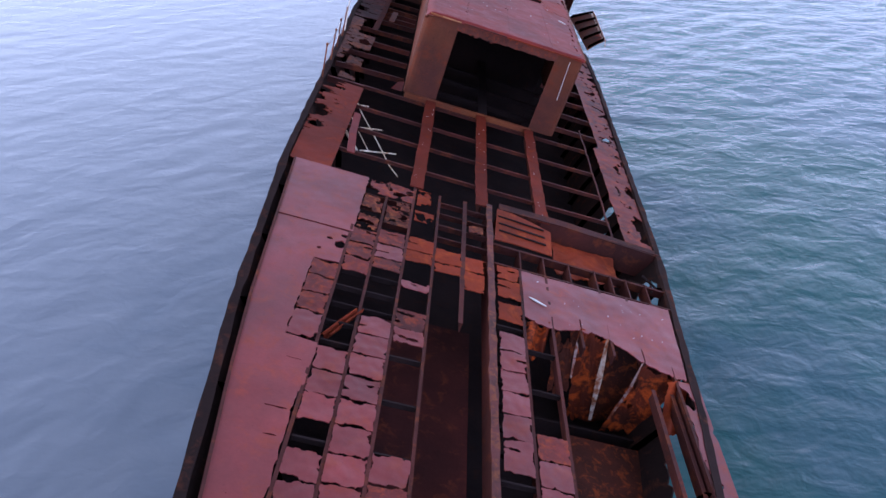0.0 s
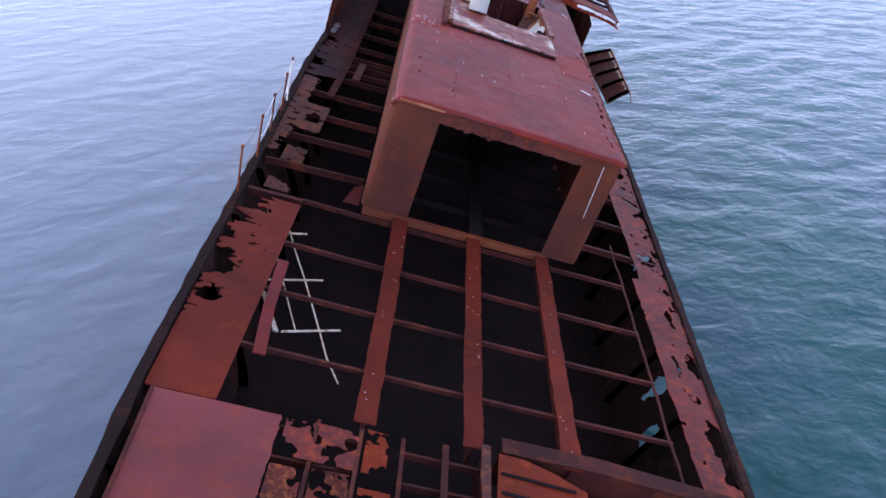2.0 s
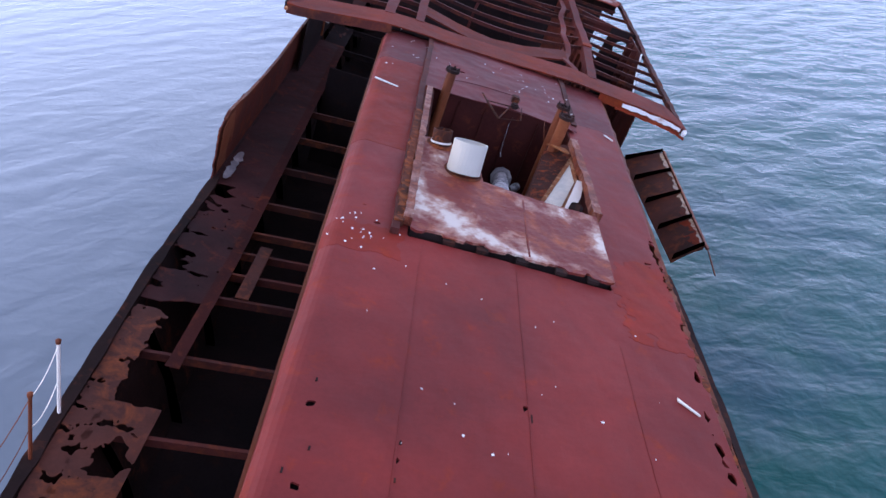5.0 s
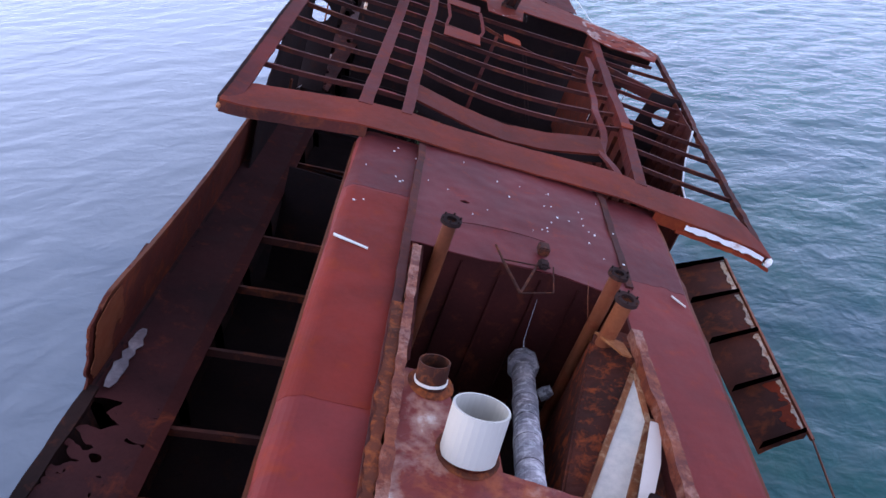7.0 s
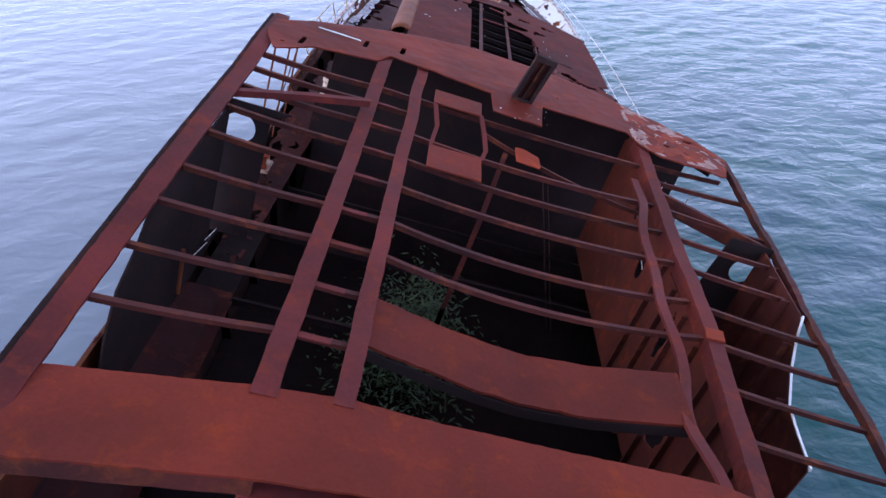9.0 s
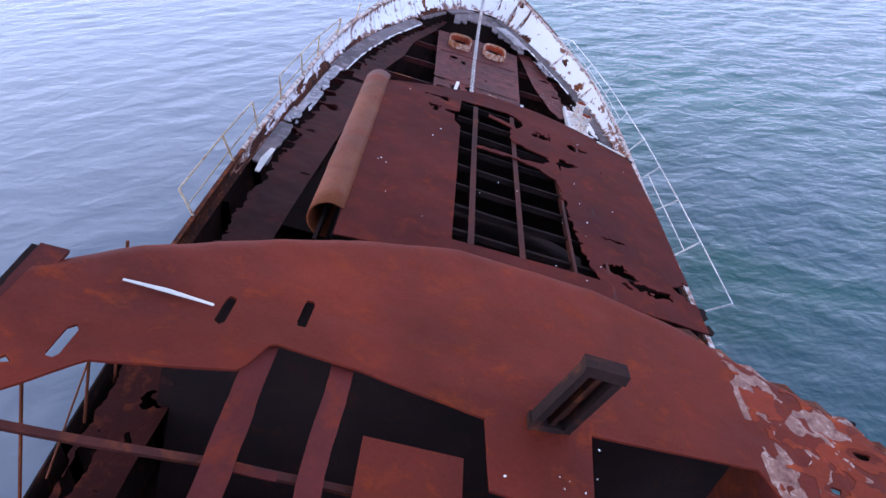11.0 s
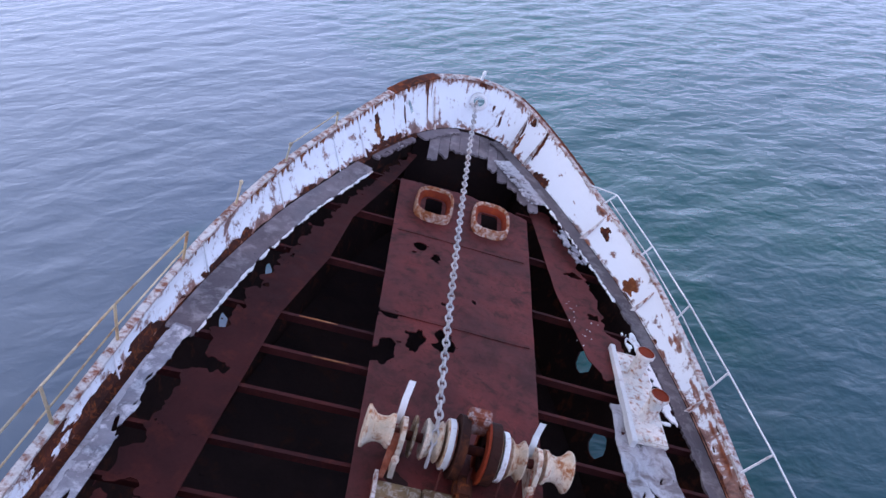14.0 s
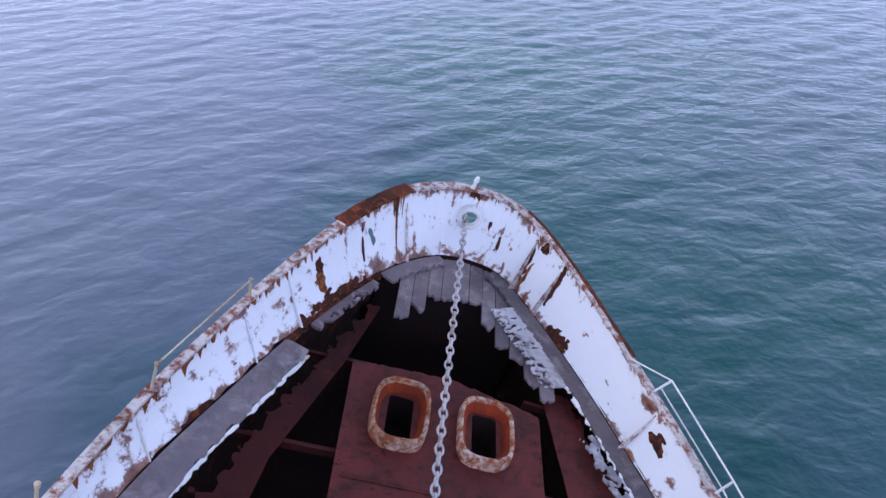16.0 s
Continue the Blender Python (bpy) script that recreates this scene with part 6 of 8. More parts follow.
# ---- fore house: cambered roof with a rolled port edge ----
def fore_house():
    t = thing("fore_house", "dark red steel house roof torn open along the middle", "deckhouse", 0, 56, 0.7)
    front = [(-2.75, 58.7), (-2.5, 58.86), (-1.7, 59.16), (-0.47, 59.48), (0.83, 59.33), (1.67, 59.05), (2.3, 58.75), (2.9, 58.38)]

    def roof(u, v):
        f = min(u + 2.72, interp(v, [(52, 3.05), (56, 2.98), (58.4, 2.85)]) - u, interp(u, front) - v, v - 52.2)
        right = interp(v, [(52.7, 1.3), (53.3, 1.2), (54.3, 1.0), (55.0, 1.0), (55.9, 0.87), (56.25, 0.5), (56.36, 0.1), (56.43, 0.1), (56.5, 0.7), (56.9, 0.83), (57.05, 0.35), (57.3, 0.0), (57.8, 0.0), (58.1, 0.26), (58.45, 0.3), (58.72, 0.02), (58.76, -0.75), (58.9, -0.75)])
        left = interp(v, [(52.7, -1.06), (57.2, -1.06), (57.4, -1.18), (57.75, -1.2), (57.82, -1.4), (57.9, -1.42), (57.95, -1.1), (58.7, -1.07)])
        gap = max(left - u, u - right - 0.1 * nz(u * 4.0, v * 4.0, 2, 5), 52.75 - v, v - 58.7)
        # tongues of plate left between the girders
        gap = max(gap, 0.09 - abs(v - 58.12 + 0.5 * (u + 0.2)) - 0.05 * nz(u * 7, v * 7, 3) if -0.48 < u < 0.1 else -1.0, 0.06 - abs(v - 56.45) - 0.05 * nz(u * 7, v * 7, 5) if -0.72 < u < 0.15 else -1.0)
        f = min(f, gap)
        for h in ((-1.65, 58.56, 0.28, 0.05, 1), (-1.42, 58.48, 0.1, 0.14, 2), (-1.67, 57.95, 0.14, 0.06, 3), (-1.6, 57.8, 0.06, 0.16, 13), (0.74, 57.93, 0.13, 0.12, 4), (0.66, 58.1, 0.1, 0.05, 24), (1.52, 57.82, 0.2, 0.11, 5), (1.4, 57.9, 0.08, 0.12, 25), (1.12, 56.76, 0.17, 0.16, 6), (1.25, 56.9, 0.13, 0.06, 26), (1.8, 54.2, 0.3, 0.04, 7),
                  (0.55, 57.9, 0.07, 0.12, 8), (2.2, 52.9, 0.4, 0.12, 9), (1.95, 57.0, 0.03, 0.03, 10), (1.7, 53.2, 0.25, 0.15, 12), (2.9, 53.2, 0.16, 0.25, 11), (0.9, 58.0, 0.02, 0.25, 14), (1.0, 56.6, 0.02, 0.2, 15)):
            f = min(f, hole(u, v, h[0], h[1], h[2], h[3], 1.0, h[4]))
        return f
    crown = lambda u, v: 3.17 - 0.012 * u * u + 0.015 * nz(u * 0.7, v * 0.7)
    sheet("roof", -2.75, 3.1, 52.1, 59.5, 0.05, roof, FORERED, t, thick=0.02, height=crown)
    # rolled edge
    verts, faces = [], []
    vs = np.linspace(52.9, 59.1, 16)
    n = 13
    for v in vs:
        for k in range(n):
            a = radians(52 + 225 * k / (n - 1))
            verts.append((-2.87 + 0.012 * nz(v * 0.6, 3) + 0.285 * math.cos(a), v, 2.835 + 0.285 * math.sin(a)))
    for i in range(len(vs) - 1):
        for k in range(n - 1):
            a = i * n + k
            faces.append((a, a + 1, a + n + 1, a + n))
    roll = mesh_part("rolled_edge", verts, faces, TAN, t, smooth=True)
    m = roll.modifiers.new("thickness", 'SOLIDIFY')
    m.thickness = 0.03
    part("roll_end", lathe([(0.001, 0), (0.28, 0), (0.27, 0.04), (0.001, 0.05)], (-2.87, 59.08, 2.835), (0, 1, 0), 18), TAN, t)
    # walls, roof beams and floor in DARK: shade under the torn roof is painted
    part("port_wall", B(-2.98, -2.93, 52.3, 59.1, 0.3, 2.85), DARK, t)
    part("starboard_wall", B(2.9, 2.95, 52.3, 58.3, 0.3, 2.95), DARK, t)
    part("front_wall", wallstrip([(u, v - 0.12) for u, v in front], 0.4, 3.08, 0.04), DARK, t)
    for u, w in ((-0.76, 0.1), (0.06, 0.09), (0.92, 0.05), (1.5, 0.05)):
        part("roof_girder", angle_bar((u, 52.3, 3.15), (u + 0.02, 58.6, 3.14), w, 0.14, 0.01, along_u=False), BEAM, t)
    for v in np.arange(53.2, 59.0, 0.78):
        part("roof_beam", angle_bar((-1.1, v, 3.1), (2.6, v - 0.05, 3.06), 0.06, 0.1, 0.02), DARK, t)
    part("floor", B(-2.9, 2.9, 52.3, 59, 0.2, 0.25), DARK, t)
    part("front_streak", ribbon([(2.1, 58.7, 3.15), (2.75, 58.45, 3.1)], 0.06, 0.02, across=(0, 1, 0)), PALE, t)
    sheet("torn_plate", 2.6, 3.3, 52.2, 53.2, 0.05, lambda u, v: min(u - 2.65, 3.2 - u - 0.1 * nz(v * 4, 1), v - 52.3, 53.0 - v, 0.1 * (nz(u * 5, v * 5) + 0.4)), DARK, t, height=lambda u, v: 3.0)
    return t


fore_house()

# ---- bow: bulwark, decks, planks ----
TOP = [(-5.3, 50, .9), (-5.28, 54, .92), (-5.25, 57, .95), (-5.15, 60, 1.02), (-5.0, 62.5, 1.12), (-4.83, 65, 1.28), (-4.6, 67, 1.45), (-4.15, 69.3, 1.61), (-3.6, 71.2, 1.76), (-3.05, 72.7, 1.95), (-2.45, 74, 2.2),
       (-1.9, 74.9, 2.37), (-1.4, 75.55, 2.44), (-.8, 76.0, 2.48), (-.2, 76.2, 2.5), (.4, 76.25, 2.46), (.9, 76.15, 2.38), (1.35, 75.8, 2.27), (1.8, 75.15, 2.15), (2.3, 74.2, 2.02), (2.85, 73.0, 1.87), (3.5, 71.5, 1.7), (4.1, 70, 1.5),
       (4.5, 68.5, 1.3), (4.83, 66.57, 1.08), (5.0, 64, .95), (5.1, 61, .85), (5.2, 58, .8), (5.3, 50, .75)]
FOOT = [(-5.2, 50, .6), (-5.18, 54, .6), (-5.15, 57, .6), (-5.05, 60, .64), (-4.9, 62.5, .66), (-4.72, 65, .68), (-4.42, 67, .75), (-3.87, 69.2, .86), (-3.22, 71, .95), (-2.62, 72.5, 1.02), (-2.02, 73.7, 1.1),
        (-1.52, 74.5, 1.16), (-1.05, 75.05, 1.2), (-.55, 75.45, 1.22), (-.1, 75.6, 1.22), (.35, 75.6, 1.22), (.75, 75.45, 1.22), (1.1, 75.1, 1.2), (1.45, 74.5, 1.18), (1.9, 73.7, 1.15), (2.45, 72.6, 1.1), (3.1, 71.2, 1.0), (3.75, 69.7, .9),
        (4.2, 68.3, .8), (4.6, 66.4, .72), (4.85, 64, .66), (4.98, 61, .6), (5.1, 58, .58), (5.2, 50, .55)]


def run(path, s):
    """The point at s of a path's length in plan (0 to its whole length)."""
    i = min(int(s), len(path) - 2)
    p0, p1, p2, p3 = (Vector(path[max(0, min(len(path) - 1, i + k))]) for k in (-1, 0, 1, 2))
    f = s - i
    return 0.5 * ((2 * p1) + (p2 - p0) * f + (2 * p0 - 5 * p1 + 4 * p2 - p3) * f * f + (3 * p1 - p0 - 3 * p2 + p3) * f ** 3)


def inward(s, d, w=0.0):
    """A point d metres inside the bulwark's foot."""
    a, b = run(FOOT, max(0, s - 0.05)), run(FOOT, min(len(FOOT) - 1.001, s + 0.05))
    t = (b - a).normalized()
    p = run(FOOT, s) + Vector((t.y, -t.x, 0)) * d
    return Vector((p.x, p.y, p.z + w))


def bow_bulwark():
    t = thing("bow_bulwark", "flaking white painted steel bulwark round the bow, streaked with rust", "bulwark", 0, 75, 1)
    N = len(TOP) - 1

    def solid(s, h):
        f = min(1.0, s - 0.6 - 0.1 * nz(h * 3, 1), N - 0.4 - s)
        c = run(FOOT, s).lerp(run(TOP, s), h)
        f = min(f, (c - run(FOOT, 14.15).lerp(run(TOP, 14.15), 0.6)).length - 0.17)
        low = 0.07 * (nz(s * 3.0, 5.0, 0, 4)) if s < 12 else 0.0
        f = min(f, h - low - 0.01)
        f = min(f, hole(c.y, c.z, 74.55, 1.75, 0.06, 0.2, 0.5, 2) if s < 12.5 else 1)
        return f
    grid_s = np.arange(0.0, N - 0.001, 0.04)
    feet, tops = np.array([run(FOOT, s) for s in grid_s]), np.array([run(TOP, s) for s in grid_s])
    gone = [(0.6, 0.6), (1.9, 0.5), (2.6, 0.12), (4, 0.14), (8, 0.04), (12, 0.02), (16, 0.0), (20, -0.08), (22.5, -0.04), (23.5, 0.06), (24.6, 0.25), (27, 0.6)]

    def left(u, v, w):
        k = int(np.argmin((0.5 * (feet[:, 0] + tops[:, 0]) - u) ** 2 + (0.5 * (feet[:, 1] + tops[:, 1]) - v) ** 2))
        h = (w - feet[k, 2]) / (tops[k, 2] - feet[k, 2])
        s = grid_s[k]
        return 0.69 - interp(s, gone) - 0.3 * max(0.0, (h - 0.78) / 0.22) - 0.25 * max(0.0, 1 - h / 0.2) - 0.3 * max(0.0, nz(s * 6.5, 2.0, 0, 2)) * (0.4 + 0.6 * h) * (1 if s < 16 else 0.5) - (0.9 * max(0.0, nz(s * 2.6, h * 3.0, 7, 3) - 0.3) * (1.0 if s > 16 else 0.3))
    wear(sheet("plating", 0.0, N - 0.001, 0.0, 1.0, 0.06, solid, BULWHITE, t, "flaking white paint over rust", thick=0.025,
          place=lambda s, h, d: tuple(run(FOOT, s).lerp(run(TOP, s), h) + (run(FOOT, s) - inward(s, 1.0)).normalized() * (d + 0.06 * math.sin(h * 3.1) + 0.012 * nz(s * 4, h * 3)))), left)
    ss = np.arange(2.3, N - 0.4, 0.2)
    part("rusted_cap", ribbon_path([run(TOP, s) + Vector((0, 0, 0.03)) for s in np.arange(0.7, 2.35, 0.2)], 0.08, 0.05), RUSTBROWN, t, "brown rusted length of cap")
    part("cap_rail", ribbon_path([run(TOP, s) + Vector((0, 0, 0.03)) for s in ss], [interp(s, [(0, 0.1), (8, 0.13), (11, 0.2), (16, 0.22), (19, 0.14), (28, 0.12)]) for s in ss], 0.05), CAPMIX, t)
    sc = np.arange(10.0, 12.05, 0.15)
    part("rusted_cap", ribbon_path([run(TOP, s) + Vector((0, 0, 0.045)) for s in sc], [0.3 + 0.05 * nz(s * 5, 2) for s in sc], 0.03), RUSTBROWN, t, "brown rusted length of cap")
    so = np.arange(16.2, 20.2, 0.12)
    part("rusted_cap", ribbon_path([run(TOP, s) + Vector((0.05, 0.04, 0.04)) for s in so], [0.09 + 0.06 * nz(s * 7, 5) for s in so], 0.02), RUSTBROWN, t, "brown rusted length of cap")
    # rust stains lying on the inner face
    on_face = lambda s, h, d: tuple(run(FOOT, s).lerp(run(TOP, s), h) + (run(FOOT, s) - inward(s, 1.0)).normalized() * (d + 0.06 * math.sin(h * 3.1) + 0.012 * nz(s * 4, h * 3)))
    scabs = ((9.5, 0.64, 0.07, 0.14), (10.5, 0.5, 0.025, 0.45), (11.55, 0.8, 0.05, 0.16), (6.5, 0.14, 0.05, 0.08), (6.2, 0.0, 0.42, 0.16), (9.75, 0.02, 0.7, 0.12), (7.6, 0.05, 0.16, 0.07), (4.0, 0.65, 0.16, 0.5), (4.6, 0.05, 0.6, 0.24), (3.6, 0.0, 0.4, 0.16),
             (17.1, 0.45, 0.06, 0.4), (17.5, 0.85, 0.15, 0.1), (18.25, 0.6, 0.06, 0.36), (15.6, 0.35, 0.07, 0.12), (15.0, 0.55, 0.07, 0.07), (19.0, 0.06, 0.3, 0.12), (21.0, 0.55, 0.12, 0.13), (2.75, 0.4, 0.3, 0.4), (14.15, 0.94, 0.25, 0.06))

    def scab(s, h):
        f = -1.0
        for cs, ch, rs, rh in scabs:
            if abs(s - cs) < 2 * rs + 0.1 and abs(h - ch) < 2 * rh + 0.1:
                f = max(f, -hole(s, h, cs, ch, rs, rh, 0.8, cs))
        f = max(f, 0.2 * (nz(s * 7.0, h * 6.0, 4, 5) - 0.45 * (1 - abs(2 * h - 1)) - interp(s, [(0.6, -1.0), (1.9, -0.9), (2.6, 0.6), (4, 0.7), (12, 0.9), (16, 0.75), (20, 0.8), (22.5, 0.75), (23.5, 0.6), (25, 0.2), (27, -0.4)])))
        return min(f, h - 0.01, 0.99 - h)
    scab_sheet = sheet("rust_scab", 0.7, N - 0.45, 0.0, 1.0, 0.035, scab, SCABRUST, t, "dark brown rust scabs", thick=0.006, height=lambda s, h: -0.027, place=on_face)

    def drips(s, h):
        amp = interp(s, [(0, 0.2), (5.5, 0.22), (5.7, 0.35), (6.2, 0.3), (6.4, 0.08), (6.6, 0.4), (7.25, 0.45), (7.3, 0.1), (7.4, 0.42), (8.1, 0.4), (8.3, 0.2), (9.2, 0.26), (11.4, 0.16), (11.5, 1.0), (11.7, 1.0), (11.8, 0.1), (16, 0.1), (20, 0.1), (24, 0.14), (28, 0.35)])
        reach = amp * (0.3 + 1.2 * nz(s * 21.0, 3.0, 0, 3)) + 0.03 * nz(s * 5, 8)
        f = h - 1.0 + reach
        f = max(f, -hole(s, h, 9.52, 0.38, 0.07, 0.24, 0.6, 2), -hole(s, h, 22.0, 0.22, 0.14, 0.2, 0.7, 4), -hole(s, h, 17.25, 0.25, 0.06, 0.25, 0.6, 5))
        return min(f, h - 0.01, 0.99 - h)
    tagged(scab_sheet, kind="stuff")
    run_sheet = sheet("rust_run", 0.7, N - 0.45, 0.0, 1.0, 0.035, drips, RUNRUST, t, "dark orange rust runs", thick=0.006, height=lambda s, h: -0.0245, place=on_face)
    tagged(run_sheet, kind="stuff")
    for s in (1.4, 2.0, 2.6, 3.3, 4.0, 4.6, 5.2, 5.9, 6.5, 7.1, 7.7, 8.3, 9.0, 11.9, 17.1, 18.2, 20.8, 22.4, 24.0, 25.6):
        a, b, c = run(TOP, s) - Vector((0, 0, 0.05)), run(FOOT, s), inward(s, 0.16)
        if s < 9:
            if s not in (4.6, 5.9, 7.1, 8.3):
                continue  # long since rusted away
            c = inward(s, 0.035)
        elif s < 16:
            c = inward(s, 0.08)
        bm = bmesh.new()
        d = (run(FOOT, s + 0.05) - run(FOOT, s)).normalized() * 0.012
        va = [bm.verts.new(p + d) for p in (a, b, c)]
        vb = [bm.verts.new(p - d) for p in (a, b, c)]
        bm.faces.new(va)
        bm.faces.new(list(reversed(vb)))
        for k in range(3):
            bm.faces.new((va[k], vb[k], vb[(k + 1) % 3], va[(k + 1) % 3]))
        part("stay", bm, CAPMIX if s > 9 else WHITE, t)
    part("waterway_bar", wallstrip([(run(FOOT, s).x, run(FOOT, s).y) for s in np.arange(0.7, N - 0.4, 0.2)], lambda i: run(FOOT, 0.7 + 0.2 * i).z - 0.7, lambda i: run(FOOT, 0.7 + 0.2 * i).z + 0.03, 0.03), CHAR, t)
    # fairlead for the chain, jack staff stub
    c = run(FOOT, 14.15).lerp(run(TOP, 14.15), 0.6)
    ring = []
    bm = bmesh.new()
    for k in range(20):
        a = k * math.tau / 20
        ring.append([bm.verts.new(c + Vector((r * math.cos(a), -0.03 + y, r * math.sin(a)))) for r, y in ((0.16, 0.06), (0.16, -0.08), (0.2, -0.1), (0.25, -0.06), (0.25, 0.06))])
    for k in range(20):
        a, b = ring[k], ring[(k + 1) % 20]
        for j in range(4):
            bm.faces.new((a[j], a[j + 1], b[j + 1], b[j]))
    part("fairlead", bm, WHITE, t, "white round fairlead", smooth=True)
    part("staff_stub", lathe([(0.05, 0), (0.03, 0.2), (0.06, 0.2), (0.04, 0.3), (0.001, 0.3)], (-0.2, 76.15, 2.5), (0.1, 0, 1), 8), WHITE, t)
    return t


def ribbon_path(pts, width, thick):
    """A flat bar that follows a curved path, its width square to the path in plan."""
    bm = bmesh.new()
    rows = []
    for i, p in enumerate(pts):
        d = (pts[min(len(pts) - 1, i + 1)] - pts[max(0, i - 1)])
        sd = Vector((d.y, -d.x, 0)).normalized() * (width[i] if isinstance(width, list) else width) / 2
        rows.append([bm.verts.new(q) for q in (p - sd, p + sd, p + sd - Vector((0, 0, thick)), p - sd - Vector((0, 0, thick)))])
    for a, b in zip(rows, rows[1:]):
        for k in range(4):
            bm.faces.new((a[k], a[(k + 1) % 4], b[(k + 1) % 4], b[k]))
    bm.faces.new(rows[0])
    bm.faces.new(list(reversed(rows[-1])))
    return bm


bow_bulwark()


def fore_deck():
    t = thing("fore_deck", "dark red fore deck with open beams and torn plating", "ship deck", 0, 68, 0.7)
    wd = lambda v: interp(v, [(55, 0.62), (62, 0.72), (66, 0.8), (74, 0.93)])

    def centre(u, v):
        f = min(u + interp(v, [(60, 1.3), (64.6, 1.41), (72, 1.62), (74, 1.68)]), interp(v, [(60, 1.42), (72, 1.56), (74, 1.66)]) - u, interp(u, [(-1.7, 72.15), (0.0, 72.25), (1.6, 71.85)]) - v - 0.05 * nz(u * 5, 2), v - 62.7)
        for h in ((-0.2, 66.5, 0.2, 0.26, 1), (-0.75, 66.35, 0.16, 0.3, 2), (-1.25, 66.9, 0.2, 0.12, 3), (-1.2, 65.9, 0.25, 0.3, 4), (-0.9, 69.4, 0.16, 0.12, 5), (-0.55, 69.1, 0.1, 0.16, 6), (-1.0, 69.1, 0.06, 0.05, 7), (0.3, 67.9, 0.05, 0.06, 8), (-0.3, 67.6, 0.07, 0.05, 9)):
            f = min(f, hole(u, v, *h[:4], 0.7, h[4]))
        for c in (-0.75, 0.6):
            f = min(f, max(abs(u - c) - 0.2, abs(v - 71.15) - 0.42))
        return f
    sheet("centre_plate", -1.75, 1.75, 59.5, 74, 0.055, centre, DECKRED, t, height=lambda u, v: wd(v) + 0.012 * nz(u, v))
    inn = [(54, -4.0), (57.2, -3.8), (60, -3.6), (64.1, -3.26), (66.25, -3.06), (68.2, -2.6), (69.9, -2.42), (72.1, -1.75), (74, -1.3)]

    def port(u, v):
        out = interp(v, [(53, -4.9), (57, -4.7), (62, -4.3), (65, -3.95), (68.8, -3.2), (72.3, -2.0), (74, -1.45)])
        f = min(interp(v, inn) - u, u - out - 0.2 * nz(u * 4.2, v * 4.0, 2, 5), v - 53, 73.8 - v)
        for h in ((-4.0, 62.3, 0.22, 0.16, 1), (-4.35, 63.6, 0.25, 0.3, 2), (-3.9, 64.7, 0.4, 0.14, 3), (-4.2, 60.5, 0.12, 0.08, 4), (-3.9, 58.3, 0.1, 0.06, 5)):
            f = min(f, hole(u, v, *h[:4], 0.7, h[4]))
        return f
    sheet("port_plate", -5.1, -1.2, 53, 74, 0.05, port, DECKDARK, t, height=lambda u, v: wd(v) - 0.06 + 0.015 * nz(u, v))

    def stb(u, v):
        f = min(u - interp(v, [(60, 3.6), (65, 3.1), (66.86, 2.86), (67.16, 2.63), (69.25, 2.1), (71.1, 1.86), (73, 1.6)]), interp(v, [(60, 4.7), (66, 3.9), (68.2, 3.25), (69.8, 2.95), (72, 2.3), (73, 1.9)]) - u - 0.14 * nz(u * 2.4, v * 2.2, 6, 4), v - 66.7 - 0.1 * nz(u * 4, 2), 72.6 - v)
        return min(f, hole(u, v, 2.6, 70.0, 0.2, 0.1, 0.7, 1), hole(u, v, 2.9, 68.6, 0.15, 0.1, 0.7, 2))
    sheet("starboard_plate", 1.5, 4.8, 59.8, 73, 0.06, stb, DECKRED, t, height=lambda u, v: wd(v) - 0.06 + 0.015 * nz(u, v))
    for v in (60.5, 62.5, 63.4, 64.45, 65.4, 66.3, 68.25, 70.27, 72.2):
        out = half(v) - 0.2
        part("deck_beam", angle_bar((-out, v, wd(v) - 0.1), (-1.35, v + 0.05, wd(v) - 0.09), 0.07, 0.16), DECKDARK, t)
        part("deck_beam", angle_bar((1.35, v + 0.05, wd(v) - 0.09), (out, v, wd(v) - 0.1), 0.07, 0.16), DECKDARK, t)
    for u0, u1, v in ((-2.75, -2.1, 66.3), (-2.35, -1.75, 65.4), (1.6, 2.4, 63.4)):
        part("rust_streak", ribbon([(u0, v + 0.02, wd(v) - 0.085), (0.5 * (u0 + u1), v + 0.03, wd(v) - 0.083), (u1, v + 0.04, wd(v) - 0.083)], [0.01, 0.04, 0.012], 0.006, across=(0, 1, 0)), DRIP, t, "orange rust streak on a beam")
    for v in (66.95, 69.85):
        part("plate_seam", ribbon([(u, v, wd(v) + 0.016 + 0.012 * nz(u, v)) for u in np.arange(-1.45, 1.5, 0.15)], 0.07, 0.02, across=(0, 1, 0)), DECKRED, t)
    part("stem_bulkhead", B(-1.5, 1.5, 74.4, 74.45, -1.5, 1.05), DARK, t)
    return t


SHEETGREY = steel("grey_peeled_sheet", (0.42, 0.41, 0.46), (0.20, 0.19, 0.22), (0.62, 0.61, 0.66), 0.5, rough=0.6, size=0.5)
DECKRED = steel("dull_red_fore_deck", (0.125, 0.0255, 0.0235), (0.065, 0.018, 0.018), (0.052, 0.017, 0.015), 0.52, rough=0.6, gloss=0.14, pits=0.75, size=0.7)
DECKDARK = steel("blackened_red_fore_deck", (0.065, 0.016, 0.016), (0.03, 0.010, 0.011), (0.085, 0.02, 0.016), 0.4, rough=0.65, gloss=0.08, pits=0.7)
fore_deck()


FLAKEWOOD = steel("whitewashed_splintered_wood", (0.56, 0.555, 0.6), (0.40, 0.39, 0.43), (0.22, 0.19, 0.2), 0.55, rough=0.8, fine=30.0)


BITTWHITE = steel("rust_spotted_white_bitts", (0.78, 0.76, 0.75), (0.66, 0.62, 0.58), (0.34, 0.12, 0.04), 0.45, rough=0.5, size=0.3, pits=0.3)


